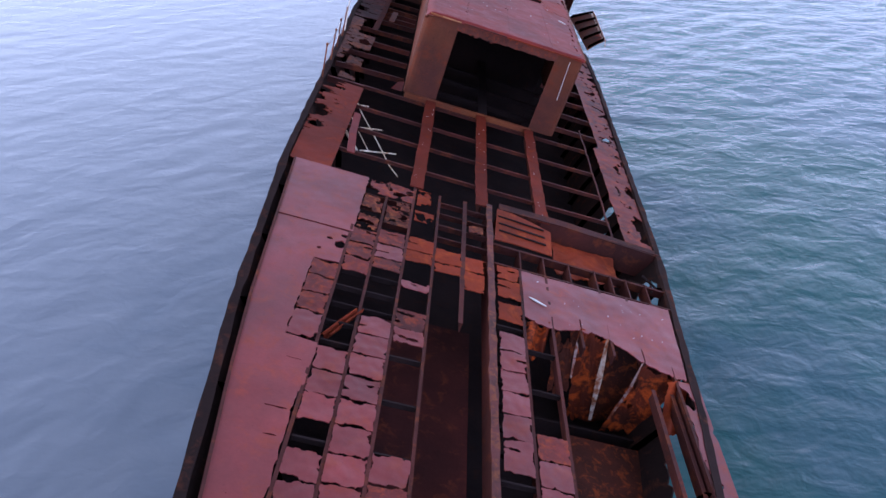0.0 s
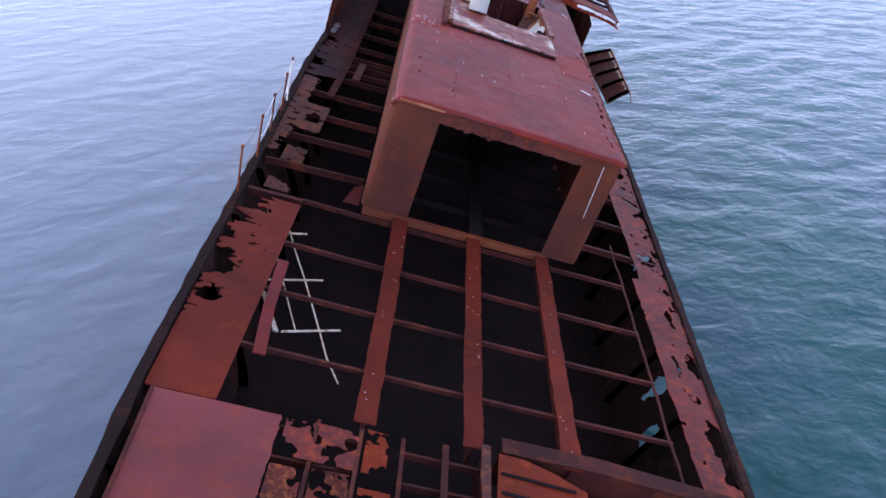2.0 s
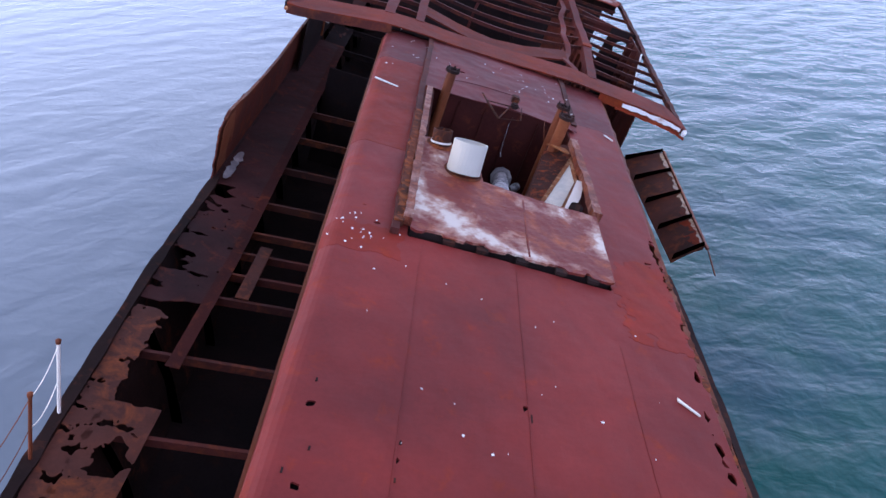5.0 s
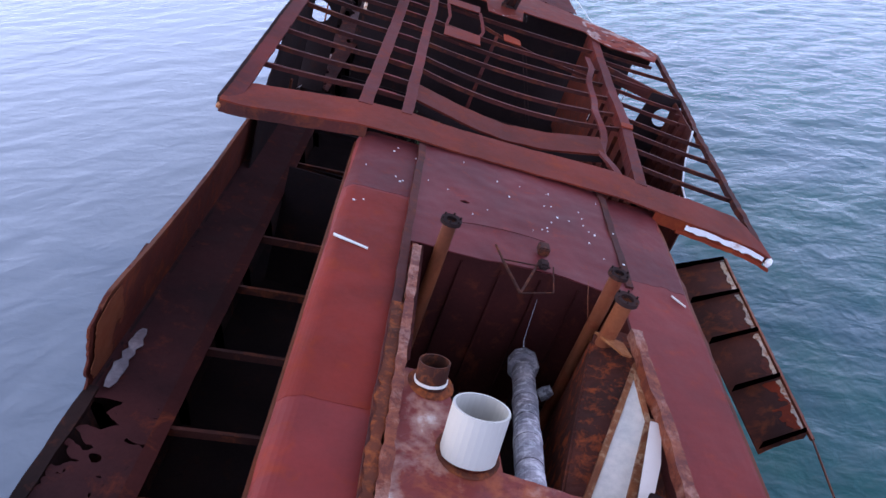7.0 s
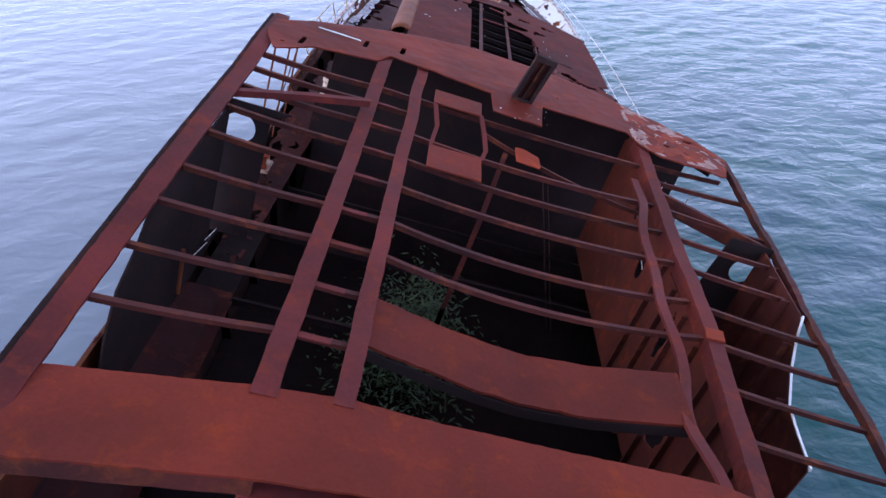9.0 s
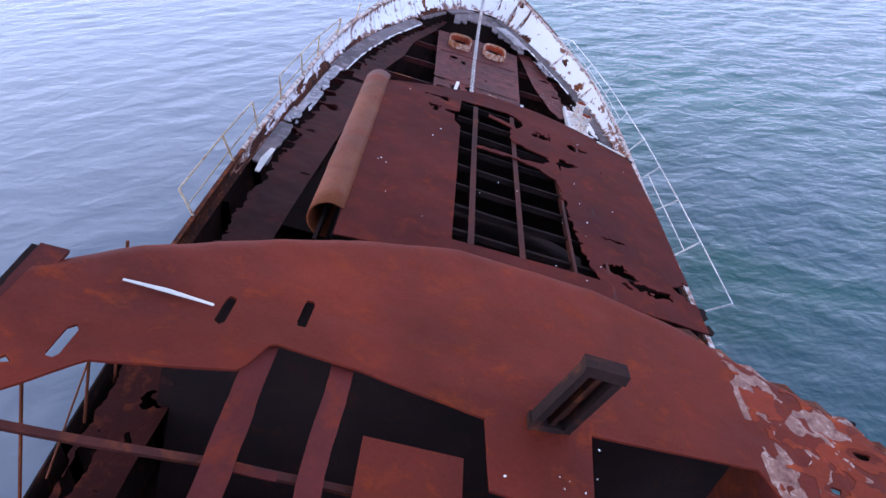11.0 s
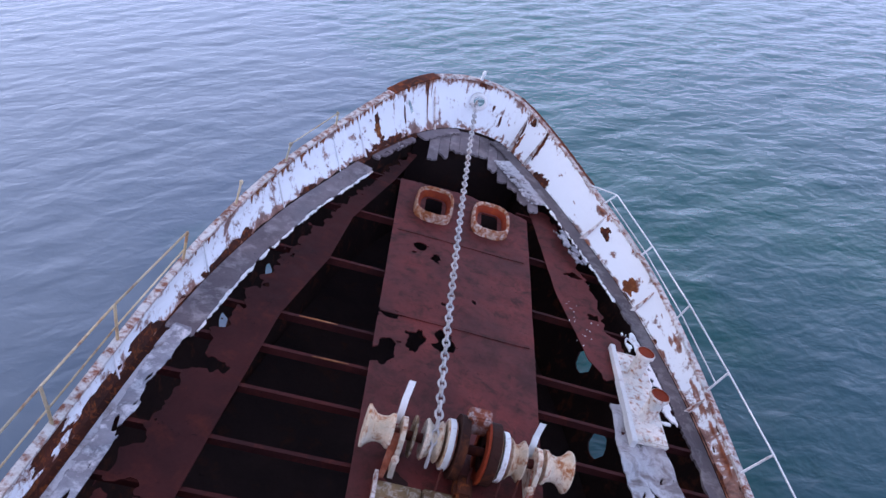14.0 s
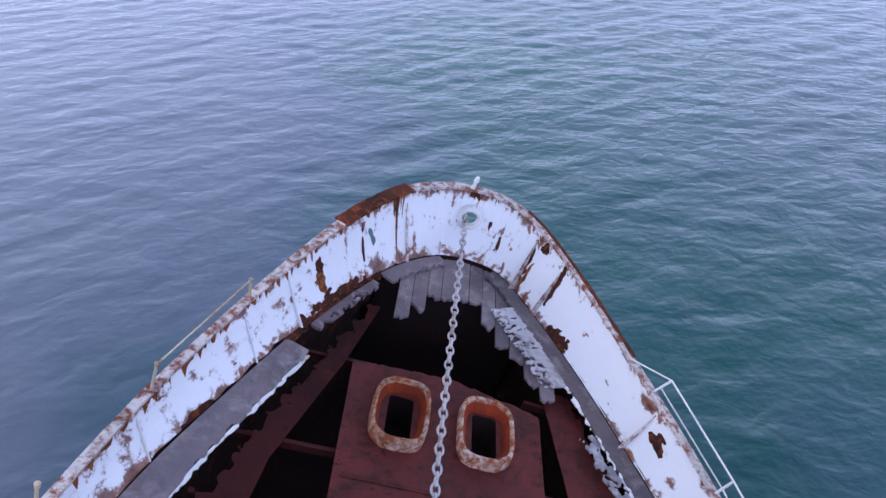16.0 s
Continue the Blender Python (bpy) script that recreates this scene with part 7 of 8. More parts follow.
def margin_planks():
    t = thing("margin_planks", "weathered grey wooden margin planks broken round the bow", "planking", 0, 72, 0.9)

    def strip(nm, s0, s1, d0, d1, m, seed, lift=0.015, rag=0.1, thick=0.05, fr=10.0):
        sheet(nm, s0, s1, d0, d1, 0.028, lambda s, d: min((s - s0) * 2, (s1 - s) * 2, d - d0, d1 - d - rag * (1.5 * nz(s * fr + seed, d * 7, seed, 6) + 0.3), 1), m, t, thick=thick,
              place=lambda s, d, h: tuple(inward(s, d, lift + h)))
    strip("plank", 2.4, 3.2, 0.04, 0.4, GREY, 1, rag=0.05)
    strip("torn_sheet", 3.24, 3.63, 0.06, 0.42, SHEETGREY, 21, 0.03, 0.12, 0.025, 5.0)
    strip("torn_sheet", 3.62, 5.2, 0.16, 0.48, SHEETGREY, 22, 0.03, 0.14, 0.025, 4.0)
    strip("white_lip", 3.3, 5.1, 0.15, 0.24, FLAKEWOOD, 27, 0.05, 0.06, 0.012, 6.0)
    strip("rust_gutter", 3.0, 6.6, 0.0, 0.2, SCABRUST, 23, -0.01, 0.05, 0.03)
    strip("rust_gutter", 8.7, 11.0, 0.0, 0.16, SCABRUST, 24, -0.01, 0.08, 0.03)
    strip("plank", 5.13, 8.75, 0.05, 0.52, GREY, 2, rag=0.05)
    strip("plank", 9.1, 10.6, 0.12, 0.34, GREY, 13, rag=0.14)
    strip("plank", 10.9, 13.2, 0.06, 0.4, GREY, 11, rag=0.1)
    strip("plank", 15.9, 25.4, 0.05, 0.4, GREY, 3, rag=0.05)
    strip("splintered_edge", 5.2, 8.7, 0.49, 0.56, WHITE, 4, 0.0, 0.035, 0.03)
    strip("splintered_edge", 18.2, 22.2, 0.36, 0.45, WHITE, 5, 0.0, 0.08, 0.03)
    part("torn_board", ribbon([(-4.83, 57.75, 0.66), (-4.83, 58.3, 0.69), (-4.78, 58.95, 0.68)], [0.1, 0.15, 0.1], 0.03), WHITE, t)
    low = lambda u: interp(u, [(2.9, 65.3), (2.95, 64.3), (3.08, 63.5), (3.4, 63.42), (3.5, 63.55), (4.3, 63.6)])
    sheet("torn_sheet", 2.88, 4.3, 63.2, 66.2, 0.03, lambda u, v: min(u - 2.93, interp(v, [(63.2, 4.12), (65.3, 3.76), (66.2, 3.6)]) - u, 66.1 - v, v - low(u) - 0.1 * nz(u * 5, v * 3, 2, 5), 0.15 * (nz(u * 5, v * 3.0, 7, 5) + 0.62)), FLAKEWOOD, t, thick=0.03,
          height=lambda u, v: 0.72 + 0.06 * nz(u * 3.0, v * 1.8, 3))
    for k in range(8):
        u0 = 3.44 + k * 0.093
        e = (63.0, 62.95, 63.3, 63.05, 63.15, 63.2, 63.05, 63.3)[k]
        part("splinter", ribbon([(u0, 63.75, 0.75), (u0 + 0.03, 63.4, 0.72 + 0.01 * (k % 3)), (u0 + 0.08, e, 0.69)], [0.085, 0.07, 0.03], 0.025), FLAKEWOOD, t)
    part("splinter", ribbon([(3.3, 63.25, 0.7), (3.42, 62.9, 0.7), (3.53, 62.6, 0.7)], [0.05, 0.07, 0.04], 0.025), FLAKEWOOD, t)
    strip("torn_board", 22.9, 24.2, 0.42, 0.75, WHITE, 19, 0.02, 0.3, 0.03)
    strip("torn_board", 20.6, 21.4, 0.45, 0.75, SHEETGREY, 10, 0.0, 0.4, 0.03)
    strip("torn_board", 17.9, 19.9, 0.35, 0.9, FLAKEWOOD, 12, 0.01, 0.42, 0.03, 14.0)
    # bow boards running fore and aft, broken short
    ends = [73.4, 73.75, 74.1, 74.2, 74.25, 74.3, 73.75, 73.25, 73.0, 72.5, 72.2]
    for k, e in enumerate(ends):
        u0 = -1.12 + k * 0.27
        u1 = u0 + 0.262
        fwd = lambda u: interp(u, [(-1.5, 74.5), (-1.05, 75.0), (-.55, 75.4), (0, 75.55), (.6, 75.45), (1.1, 75.05), (1.45, 74.45), (1.9, 73.6)])
        sheet("board", u0, u1, e - 0.25, 75.6, 0.045, lambda u, v: min(u - u0, u1 - u, fwd(u) - v, v - e - 0.16 * nz(u * 7, k * 3.3, 0, 4)), GREY, t, thick=0.05, height=lambda u, v: 1.15 + 0.01 * (k % 3) * 0.5 + 0.06 * (v - 75))
    return t


margin_planks()


def railing(name, label, tops, feet, group):
    t = thing(name, label, "railing", *feet[len(feet) // 2], group=group)
    for a, b in zip(feet, tops):
        part("post", T(a, b, 0.022, 7), CREAM if name == "port_railing" else WHITE, t)
    for k, (a, b) in enumerate(zip(tops, tops[1:])):
        if name != "port_railing" or k != 3:
            part("top_rail", T(a, b, 0.016, 6), CREAM if name == "port_railing" else WHITE, t)
    for k, (a, b) in enumerate(zip(tops, tops[1:])):
        if name == "port_railing" or k in (1, 2, 3, 6, 7):
            f0, f1 = Vector(feet[k]), Vector(feet[k + 1])
            part("middle_rail", T(f0.lerp(Vector(a), 0.42), f1.lerp(Vector(b), 0.42), 0.013, 6), CREAM if name == "port_railing" else WHITE, t)
    return t


def foot_near(v, side):
    best = min((abs(run(TOP, s).y - v), s) for s in np.arange(0.7, 14, 0.05) if True) if side < 0 else min((abs(run(TOP, s).y - v), s) for s in np.arange(16, 27.5, 0.05))
    return tuple(run(TOP, best[1]))


CREAM = steel("yellowed_white_rail", (0.62, 0.57, 0.46), (0.45, 0.34, 0.2), (0.26, 0.09, 0.03), 0.4, rough=0.6)
PT = [(-4.72, 66.1, 1.93), (-5.0, 64.2, 1.8), (-5.15, 62.62, 1.72), (-5.27, 60.8, 1.68), (-5.44, 59.05, 1.58), (-5.55, 57.3, 1.47), (-5.6, 55.0, 1.4)]
railing("port_railing", "thin white and yellow rusted guard rail on the bulwark", PT, [foot_near(p[1], -1) for p in PT], "bow guard rails")
PT2 = [(-3.42, 71.85, 2.14), (-4.0, 69.83, 2.06), (-4.42, 67.9, 2.02)]
tq = thing("port_railing", "short broken guard rail posts at the bow", "railing", *PT2[1], group="bow guard rails")
for p in PT2:
    part("post", T(foot_near(p[1], -1), p, 0.02, 7), CREAM, tq)
    part("post_head", lathe([(0.001, 0.04), (0.035, 0.02), (0.03, -0.04), (0.02, -0.05)], p, (0, 0, 1), 8), CREAM, tq)
part("top_rail", T(PT2[0], PT2[1], 0.012, 6), CREAM, tq)
ST = [(2.92, 72.75, 1.87), (3.45, 72.15, 2.07), (4.12, 70.4, 1.86), (4.61, 68.49, 1.74), (5.0, 66.7, 1.6), (5.28, 64.85, 1.52), (5.45, 63.0, 1.46), (5.6, 61.1, 1.4), (5.7, 59.0, 1.36), (5.8, 56.5, 1.3)]
railing("starboard_railing", "thin white guard rail on the starboard bulwark", ST, [foot_near(p[1], 1) for p in ST], "bow guard rails")


# ---- windlass ----
def windlass():
    t = thing("windlass", "rusty white anchor windlass with two warping drums", "windlass", 0.2, 63.8, 0.74)
    w, v = 1.17, 63.75

    def turned(nm, prof, u, m, label="", sg=26):
        return part(nm, lathe(prof, (u, v, w), (1, 0, 0), sg), m, t, label, smooth=False)
    drum = [(0.001, 0.0), (0.3, 0.0), (0.31, 0.03), (0.27, 0.06), (0.2, 0.14), (0.185, 0.22), (0.2, 0.3), (0.25, 0.36), (0.25, 0.4), (0.001, 0.4)]
    turned("warping_drum", drum, -1.36, RUSTCREAM, "cream and rust drum")
    turned("warping_drum", [(r, 0.4 - h) for r, h in reversed(drum)], 1.28, RUSTCREAM, "cream and rust drum")
    turned("shaft", [(0.001, 0), (0.07, 0), (0.07, 2.7), (0.001, 2.7)], -1.1, BEAM)
    gyp = [(0.08, 0.0), (0.27, 0.0), (0.3, 0.03), (0.24, 0.09), (0.22, 0.13), (0.24, 0.17), (0.3, 0.23), (0.27, 0.26), (0.08, 0.26)]
    turned("chain_wheel", gyp, -0.52, RUSTCREAM)
    turned("chain_wheel", gyp, 0.72, RUSTCREAM)
    for u, r, m in ((-0.68, 0.29, RUSTBED), (-0.22, 0.33, RUSTCREAM), (0.53, 0.4, RUSTBED), (0.94, 0.27, RUSTCREAM)):
        turned("flange_disc", [(0.1, 0), (r, 0), (r + 0.012, 0.015), (r, 0.03), (0.1, 0.03)], u, m)
    turned("brake_wheel", [(0.1, 0), (0.34, 0), (0.34, 0.11), (0.1, 0.11)], -0.2, RUSTWHITE)
    turned("brake_wheel", [(0.1, 0), (0.33, 0), (0.33, 0.1), (0.1, 0.1)], 0.6, RUSTWHITE)
    turned("gear_wheel", [(0.1, 0), (0.46, 0), (0.46, 0.12), (0.1, 0.12)], -0.06, GEARDARK, sg=32)
    turned("gear_wheel", [(0.1, 0), (0.45, 0), (0.45, 0.16), (0.1, 0.16)], 0.38, GEARDARK, sg=32)
    turned("gear_rim", [(0.30, 0), (0.465, 0), (0.465, 0.035), (0.30, 0.035)], 0.335, ORANGE, "orange rusted rim", 32)
    turned("brake_band", [(0.30, 0), (0.365, 0), (0.365, 0.08), (0.30, 0.08)], -0.2, WHITE, "white painted band", 32)
    turned("brake_band", [(0.30, 0), (0.36, 0), (0.36, 0.08), (0.30, 0.08)], 0.6, WHITE, "white painted band", 32)
    for u in (-0.86, 1.14):
        bm = bmesh.new()
        pts = [(u, 63.3, 0.72), (u, 64.2, 0.72), (u, 63.95, 1.32), (u, 63.82, 1.42), (u, 63.65, 1.42), (u, 63.5, 1.3)]
        a = [bm.verts.new(p) for p in pts]
        b = [bm.verts.new((p[0] + 0.07, p[1], p[2])) for p in pts]
        bm.faces.new(a)
        bm.faces.new(list(reversed(b)))
        for k in range(6):
            bm.faces.new((a[k], b[k], b[(k + 1) % 6], a[(k + 1) % 6]))
        part("side_frame", bm, RUSTCREAM, t)
    part("bed_plate", B(-1.02, -0.36, 62.66, 63.2, 0.70, 0.80, 0.02), RUSTBED, t)
    part("bed_plate", B(0.56, 1.14, 62.7, 63.2, 0.70, 0.80, 0.02), RUSTBED, t)
    part("bed_plate", B(-0.355, 0.555, 62.14, 63.2, 0.70, 0.83, 0.02), RUSTBED, t)
    part("bed_floor", B(-1.0, 1.2, 63.2, 64.3, 0.66, 0.74), CHAR, t)
    for a, b in (((-1.03, 62.66), (-0.38, 62.66)), ((-0.36, 62.14), (0.56, 62.14)), ((0.56, 62.7), (1.15, 62.7))):
        part("bed_lip", ribbon([(a[0], a[1], 0.87), (b[0], b[1], 0.87)], 0.05, 0.12, across=(0, 1, 0)), CAPMIX, t)
    for u, v0, v1 in ((-1.03, 62.66, 63.3), (-0.37, 62.14, 62.66), (0.57, 62.14, 62.7), (1.15, 62.7, 63.3)):
        part("bed_lip", ribbon([(u, v0, 0.87), (u, v1, 0.87)], 0.05, 0.12), CAPMIX, t)
    for u in (-0.15, 0.34):
        part("rust_block", B(u - 0.1, u + 0.1, 62.32, 62.66, 0.83, 0.88, 0.02), ORANGE, t, "orange rusted block")
    part("box_plate", B(-0.72, -0.42, 62.1, 62.5, 0.66, 0.74), RUSTBROWN, t)
    part("gear_case", B(0.06, 0.32, 63.1, 63.5, 0.74, 0.95, 0.04), RUSTBROWN, t)
    part("cover", B(0.02, 0.36, 63.85, 64.1, 1.35, 1.68, 0.03), RUSTWHITE, t)
    part("guard_plate", ribbon([(-0.97, 63.2, 0.86), (-0.93, 63.42, 1.05), (-0.9, 63.62, 1.3)], [0.07, 0.11, 0.13], 0.03), RUSTWHITE, t, "white flat guard")
    part("guard_plate", ribbon([(1.12, 63.15, 0.86), (1.16, 63.4, 1.02), (1.18, 63.6, 1.2)], [0.07, 0.11, 0.13], 0.03), RUSTWHITE, t, "white flat guard")
    for u in (-0.84, 1.12):
        part("bearing_nut", lathe([(0.001, 0.08), (0.05, 0.07), (0.06, 0.0)], (u, 63.38, 1.05), (0, -1, 0.4), 8), RUSTCREAM, t)
    part("lever", ribbon([(-0.88, 64.0, 1.15), (-0.88, 64.15, 1.45), (-0.86, 64.25, 1.72)], 0.1, 0.05), WHITE, t, "white flat lever")
    part("lever", ribbon([(1.1, 63.9, 1.2), (1.12, 64.05, 1.45), (1.14, 64.1, 1.66)], 0.1, 0.05), WHITE, t, "white flat lever")
    for u in (-0.15, 0.25, 0.7, 0.95):
        part("brake_rod", T((u, 63.5, 1.1), (u - 0.05, 63.1, 0.72), 0.02, 6), BEAM, t)
    for u in (-0.85, -0.5, 0.7, 1.0):
        part("bolt", lathe([(0.001, 0.05), (0.035, 0.05), (0.035, 0)], (u, 62.85, 0.8), (0, 0, 1), 8), ORANGE, t)
    return t


RUSTBED = steel("ochre_stained_bed_paint", (0.30, 0.21, 0.115), (0.13, 0.075, 0.042), (0.52, 0.46, 0.40), 0.5, rough=0.65, size=0.3)
GEARDARK = steel("dark_brown_gear_rust", (0.05, 0.018, 0.013), (0.025, 0.011, 0.01), (0.13, 0.04, 0.018), 0.35, rough=0.75)
windlass()


# ---- anchor chain: stud-less links, each turned a quarter to the last ----
def chain():
    t = thing("anchor_chain", "white painted anchor chain stretched from windlass to bow", "chain", -0.3, 66, 1.2)
    a, b = Vector((-0.38, 63.9, 1.47)), Vector((-0.13, 76.1, 1.92))
    bm = bmesh.new()
    segs, rs = 12, 5
    L, W, r = 0.085, 0.055, 0.02
    rings = []
    for k in range(segs):
        q = k * math.tau / segs
        c = Vector((W * math.cos(q), L * math.sin(q) * 0.9 + 0.03 * (1 if math.sin(q) > 0 else -1) * abs(math.sin(q)), 0))
        d = Vector((math.cos(q), math.sin(q), 0))
        rings.append([bm.verts.new(c + d * r * math.cos(j * math.tau / rs) + Vector((0, 0, r * math.sin(j * math.tau / rs)))) for j in range(rs)])
    for k in range(segs):
        x, y = rings[k], rings[(k + 1) % segs]
        for j in range(rs):
            bm.faces.new((x[j], y[j], y[(j + 1) % rs], x[(j + 1) % rs]))
    me = bpy.data.meshes.new("link")
    bm.to_mesh(me)
    bm.free()
    me.polygons.foreach_set("use_smooth", [True] * len(me.polygons))
    me.materials.append(CHAINPAINT)
    n = 72
    o = t.matrix_world.translation
    pts = [a.lerp(b, i / n) - Vector((0, 0, 0.22 * (1 - (2 * i / n - 1) ** 2))) for i in range(n + 1)]
    pts = [Vector((-0.38, 63.48, 0.95)), Vector((-0.39, 63.46, 1.12)), Vector((-0.39, 63.55, 1.3)), Vector((-0.39, 63.72, 1.43))] + pts
    for i, (p, q) in enumerate(zip(pts, pts[1:])):
        wp, wq = S(*p), S(*q)
        rot = (wq - wp).to_track_quat('Y', 'Z').to_matrix().to_4x4() @ Matrix.Rotation(radians(90 * (i % 2) + 20), 4, 'Y')
        ob = new("link", me)
        ob.parent = t
        ob.matrix_local = Matrix.Translation((wp + wq) / 2 - o) @ rot
    return t


CHAINPAINT = steel("dirty_white_chain", (0.6, 0.58, 0.6), (0.45, 0.43, 0.44), (0.28, 0.16, 0.1), 0.3, rough=0.6)
chain()


# ---- deck fittings of the bow ----
def chain_pipe(u, v, tilt):
    t = thing("chain_pipe", "rusty white oval chain pipe mouth standing on the fore deck", "chain pipe", u, v, 0.9, group="chain pipes")
    segs = 28
    # throat parts take DARK so the shade down the pipe is in their colour
    for name, prof, m in (("rim", [(0.86, 0.12), (0.89, 0.17), (0.95, 0.19), (1.0, 0.16), (1.02, 0.05), (1.0, -0.25)], RIM), ("funnel", [(0.68, -0.06), (0.7, 0.02), (0.78, 0.09), (0.875, 0.125)], ORANGE), ("throat_wall", [(0.5, -0.6), (0.58, -0.3), (0.68, -0.055)], DARK)):
        bm = bmesh.new()
        rows = []
        for k in range(segs):
            a = k * math.tau / segs
            c, s = math.cos(a), math.sin(a)
            e = 0.55
            x, y = 0.44 * math.copysign(abs(c) ** e, c), 0.68 * math.copysign(abs(s) ** e, s)
            if tilt * c > 0.3:
                y *= 0.93
            rows.append([bm.verts.new((u + x * r + 0.02 * y, v + y * r, 0.9 + h)) for r, h in prof])
        for k in range(segs):
            a, b = rows[k], rows[(k + 1) % segs]
            for j in range(len(prof) - 1):
                bm.faces.new((a[j], a[j + 1], b[j + 1], b[j]))
        part(name, bm, m, t, smooth=True)
    part("throat", B(u - 0.33, u + 0.33, v - 0.48, v + 0.48, 0.2, 0.34), DARK, t)
    return t


RIM = steel("rust_rimmed_white", (0.62, 0.56, 0.52), (0.42, 0.22, 0.12), (0.26, 0.07, 0.022), 0.72, rough=0.6, size=0.35)
chain_pipe(-0.76, 71.15, -1)
chain_pipe(0.6, 71.15, 1)

bt = thing("mooring_bitts", "white painted twin mooring bitts with rusty tops", "mooring bitts", 3.5, 66.4, 0.75)
part("base", B(3.2, 3.85, 65.2, 67.6, 0.72, 0.82, 0.03), BITTWHITE, bt)
part("flange_plate", B(3.12, 3.22, 65.1, 67.7, 0.72, 0.88, 0.01), WHITE, bt)
for bu, bv in ((3.52, 67.0), (3.55, 65.85)):
    post = part("bollard", lathe([(0.17, 0), (0.15, 0.03), (0.14, 0.46), (0.185, 0.49), (0.185, 0.54), (0.165, 0.56)], (bu, bv, 0.8), (0, 0, 1), 22), BITTWHITE, bt, smooth=False)
    part("rusty_top", lathe([(0.165, 0.555), (0.14, 0.535), (0.001, 0.53)], (bu, bv, 0.8), (0, 0, 1), 22), ORANGE, post, "orange rusted top")


# ---- bulwark scraps amidships ----
BULWARKRED = steel("dark_red_bulwark_paint", (0.105, 0.027, 0.019), (0.065, 0.018, 0.015), (0.17, 0.045, 0.02), 0.4, rough=0.65, gloss=0.1)
pb = thing("port_bulwark", "rust-brown port bulwark plate torn off at its end", "bulwark", -5.3, 36, 0)
ptop = lambda v: interp(v, [(33.4, 1.15), (33.9, 1.36), (34.5, 1.32), (35.4, 1.22), (37, 1.13), (38.5, 1.1), (41, 1.2)])
sheet("plate", 33.4, 42.6, -0.1, 2.2, 0.06, lambda v, w: min(ptop(v) - w - 0.05 * nz(v * 4, w * 2), w + 0.1, v - 33.45 - 0.1 * nz(w * 4, 1) - 0.15 * (0.6 - w) * 0.5, 42.5 - v), BULWARKRED, pb, thick=0.03,
      place=lambda v, w, h: (-5.33 + 0.02 * w + h, v, w))
part("top_edge", ribbon([(-5.31, v, ptop(v) + 0.02) for v in np.arange(33.7, 42.5, 0.15)], 0.06, 0.05), TAN, pb)
sheet("rusty_end", 33.4, 35.0, -0.05, 1.3, 0.05, lambda v, w: min(ptop(v) - w - 0.06, w - 0.1, v - 33.55 - 0.1 * nz(w * 4, 1), 34.3 - v + 0.4 * nz(v * 2, w * 2)), TAN, pb, thick=0.008, place=lambda v, w, h: (-5.29 + 0.02 * w + h, v, w))
part("white_scrap", ribbon([(-5.1 + 0.02 * nz(k * 1.3, 2), 33.6 + 0.12 * k, 0.05 + 0.02 * nz(k * 0.9, 4)) for k in range(12)], [max(0.04, 0.16 + 0.12 * nz(k * 1.1, 7)) * (0.5 if k in (0, 11) else 1) for k in range(12)], 0.015), GREY, pb)
part("outer_scrap", ribbon([(-5.42, 34.6, 1.0), (-5.42, 35.6, 1.1)], 0.05, 0.3), BULWARKRED, pb)

sbw = thing("starboard_bulwark", "rusted bulwark plate with ribs bent out over the sea", "bulwark", 5.4, 38, 0.2)
scrap_out = lambda v: interp(v, [(35.3, 6.08), (41.4, 6.38)])
scrap_in = lambda v: interp(v, [(35.3, 5.48), (41.4, 5.3)])
sheet("plate", 35.3, 41.45, 0, 1.0, 0.08, lambda v, x: min(1, v - 35.33 - 0.02 * nz(x * 6, 2), 41.4 - v, 1.0 - x + 0.02 * nz(v * 6, 1)), TANDARK, sbw, thick=0.03, place=lambda v, x, h: (scrap_in(v) + (scrap_out(v) - scrap_in(v)) * x, v, 0.1 + 0.63 * x + 0.05 * math.sin(3.1 * x) + h))
for v in (35.4, 36.9, 38.4, 39.9, 41.35):
    bm = bmesh.new()
    q = [bm.verts.new(p) for p in ((scrap_in(v), v, 0.13), (scrap_out(v), v, 0.77), (scrap_out(v) - 0.08, v, 0.86), (scrap_in(v) - 0.02, v, 0.32))]
    bmesh.ops.solidify(bm, geom=[bm.faces.new(q)], thickness=0.03)
    part("rib", bm, CHAR, sbw)
on_scrap = lambda v, x, h: (scrap_in(v) + (scrap_out(v) - scrap_in(v)) * x, v, 0.1 + 0.63 * x + 0.05 * math.sin(3.1 * x) + h)
for v0, v1, reach in ((35.45, 36.85, 0.34), (36.95, 38.35, 0.2), (38.45, 39.85, 0.26), (39.95, 41.3, 0.14)):
    sheet("rust_bloom", v0, v1, 0, 1.0, 0.04, lambda v, x: min(v - v0, v1 - v, 0.985 - x, x - 1.0 + reach * (0.8 + 1.1 * nz(v * 2.2, x * 2, v0, 4))), LIPRUST if v0 > 36 else ORANGE, sbw, "orange rust bloom", thick=0.005, height=lambda v, x: 0.006, place=on_scrap, whole=True)
    sheet("pale_margin", v0, v1, 0, 1.0, 0.03, lambda v, x: min(v - v0, v1 - v, 0.99 - x, x - 0.9 - 0.07 * nz(v * 3.2, 4, v0, 4)), RUSTCREAM, sbw, "pale worn paint margin", thick=0.005, height=lambda v, x: 0.012, place=on_scrap, whole=True)
ev = np.arange(35.2, 41.5, 0.2)
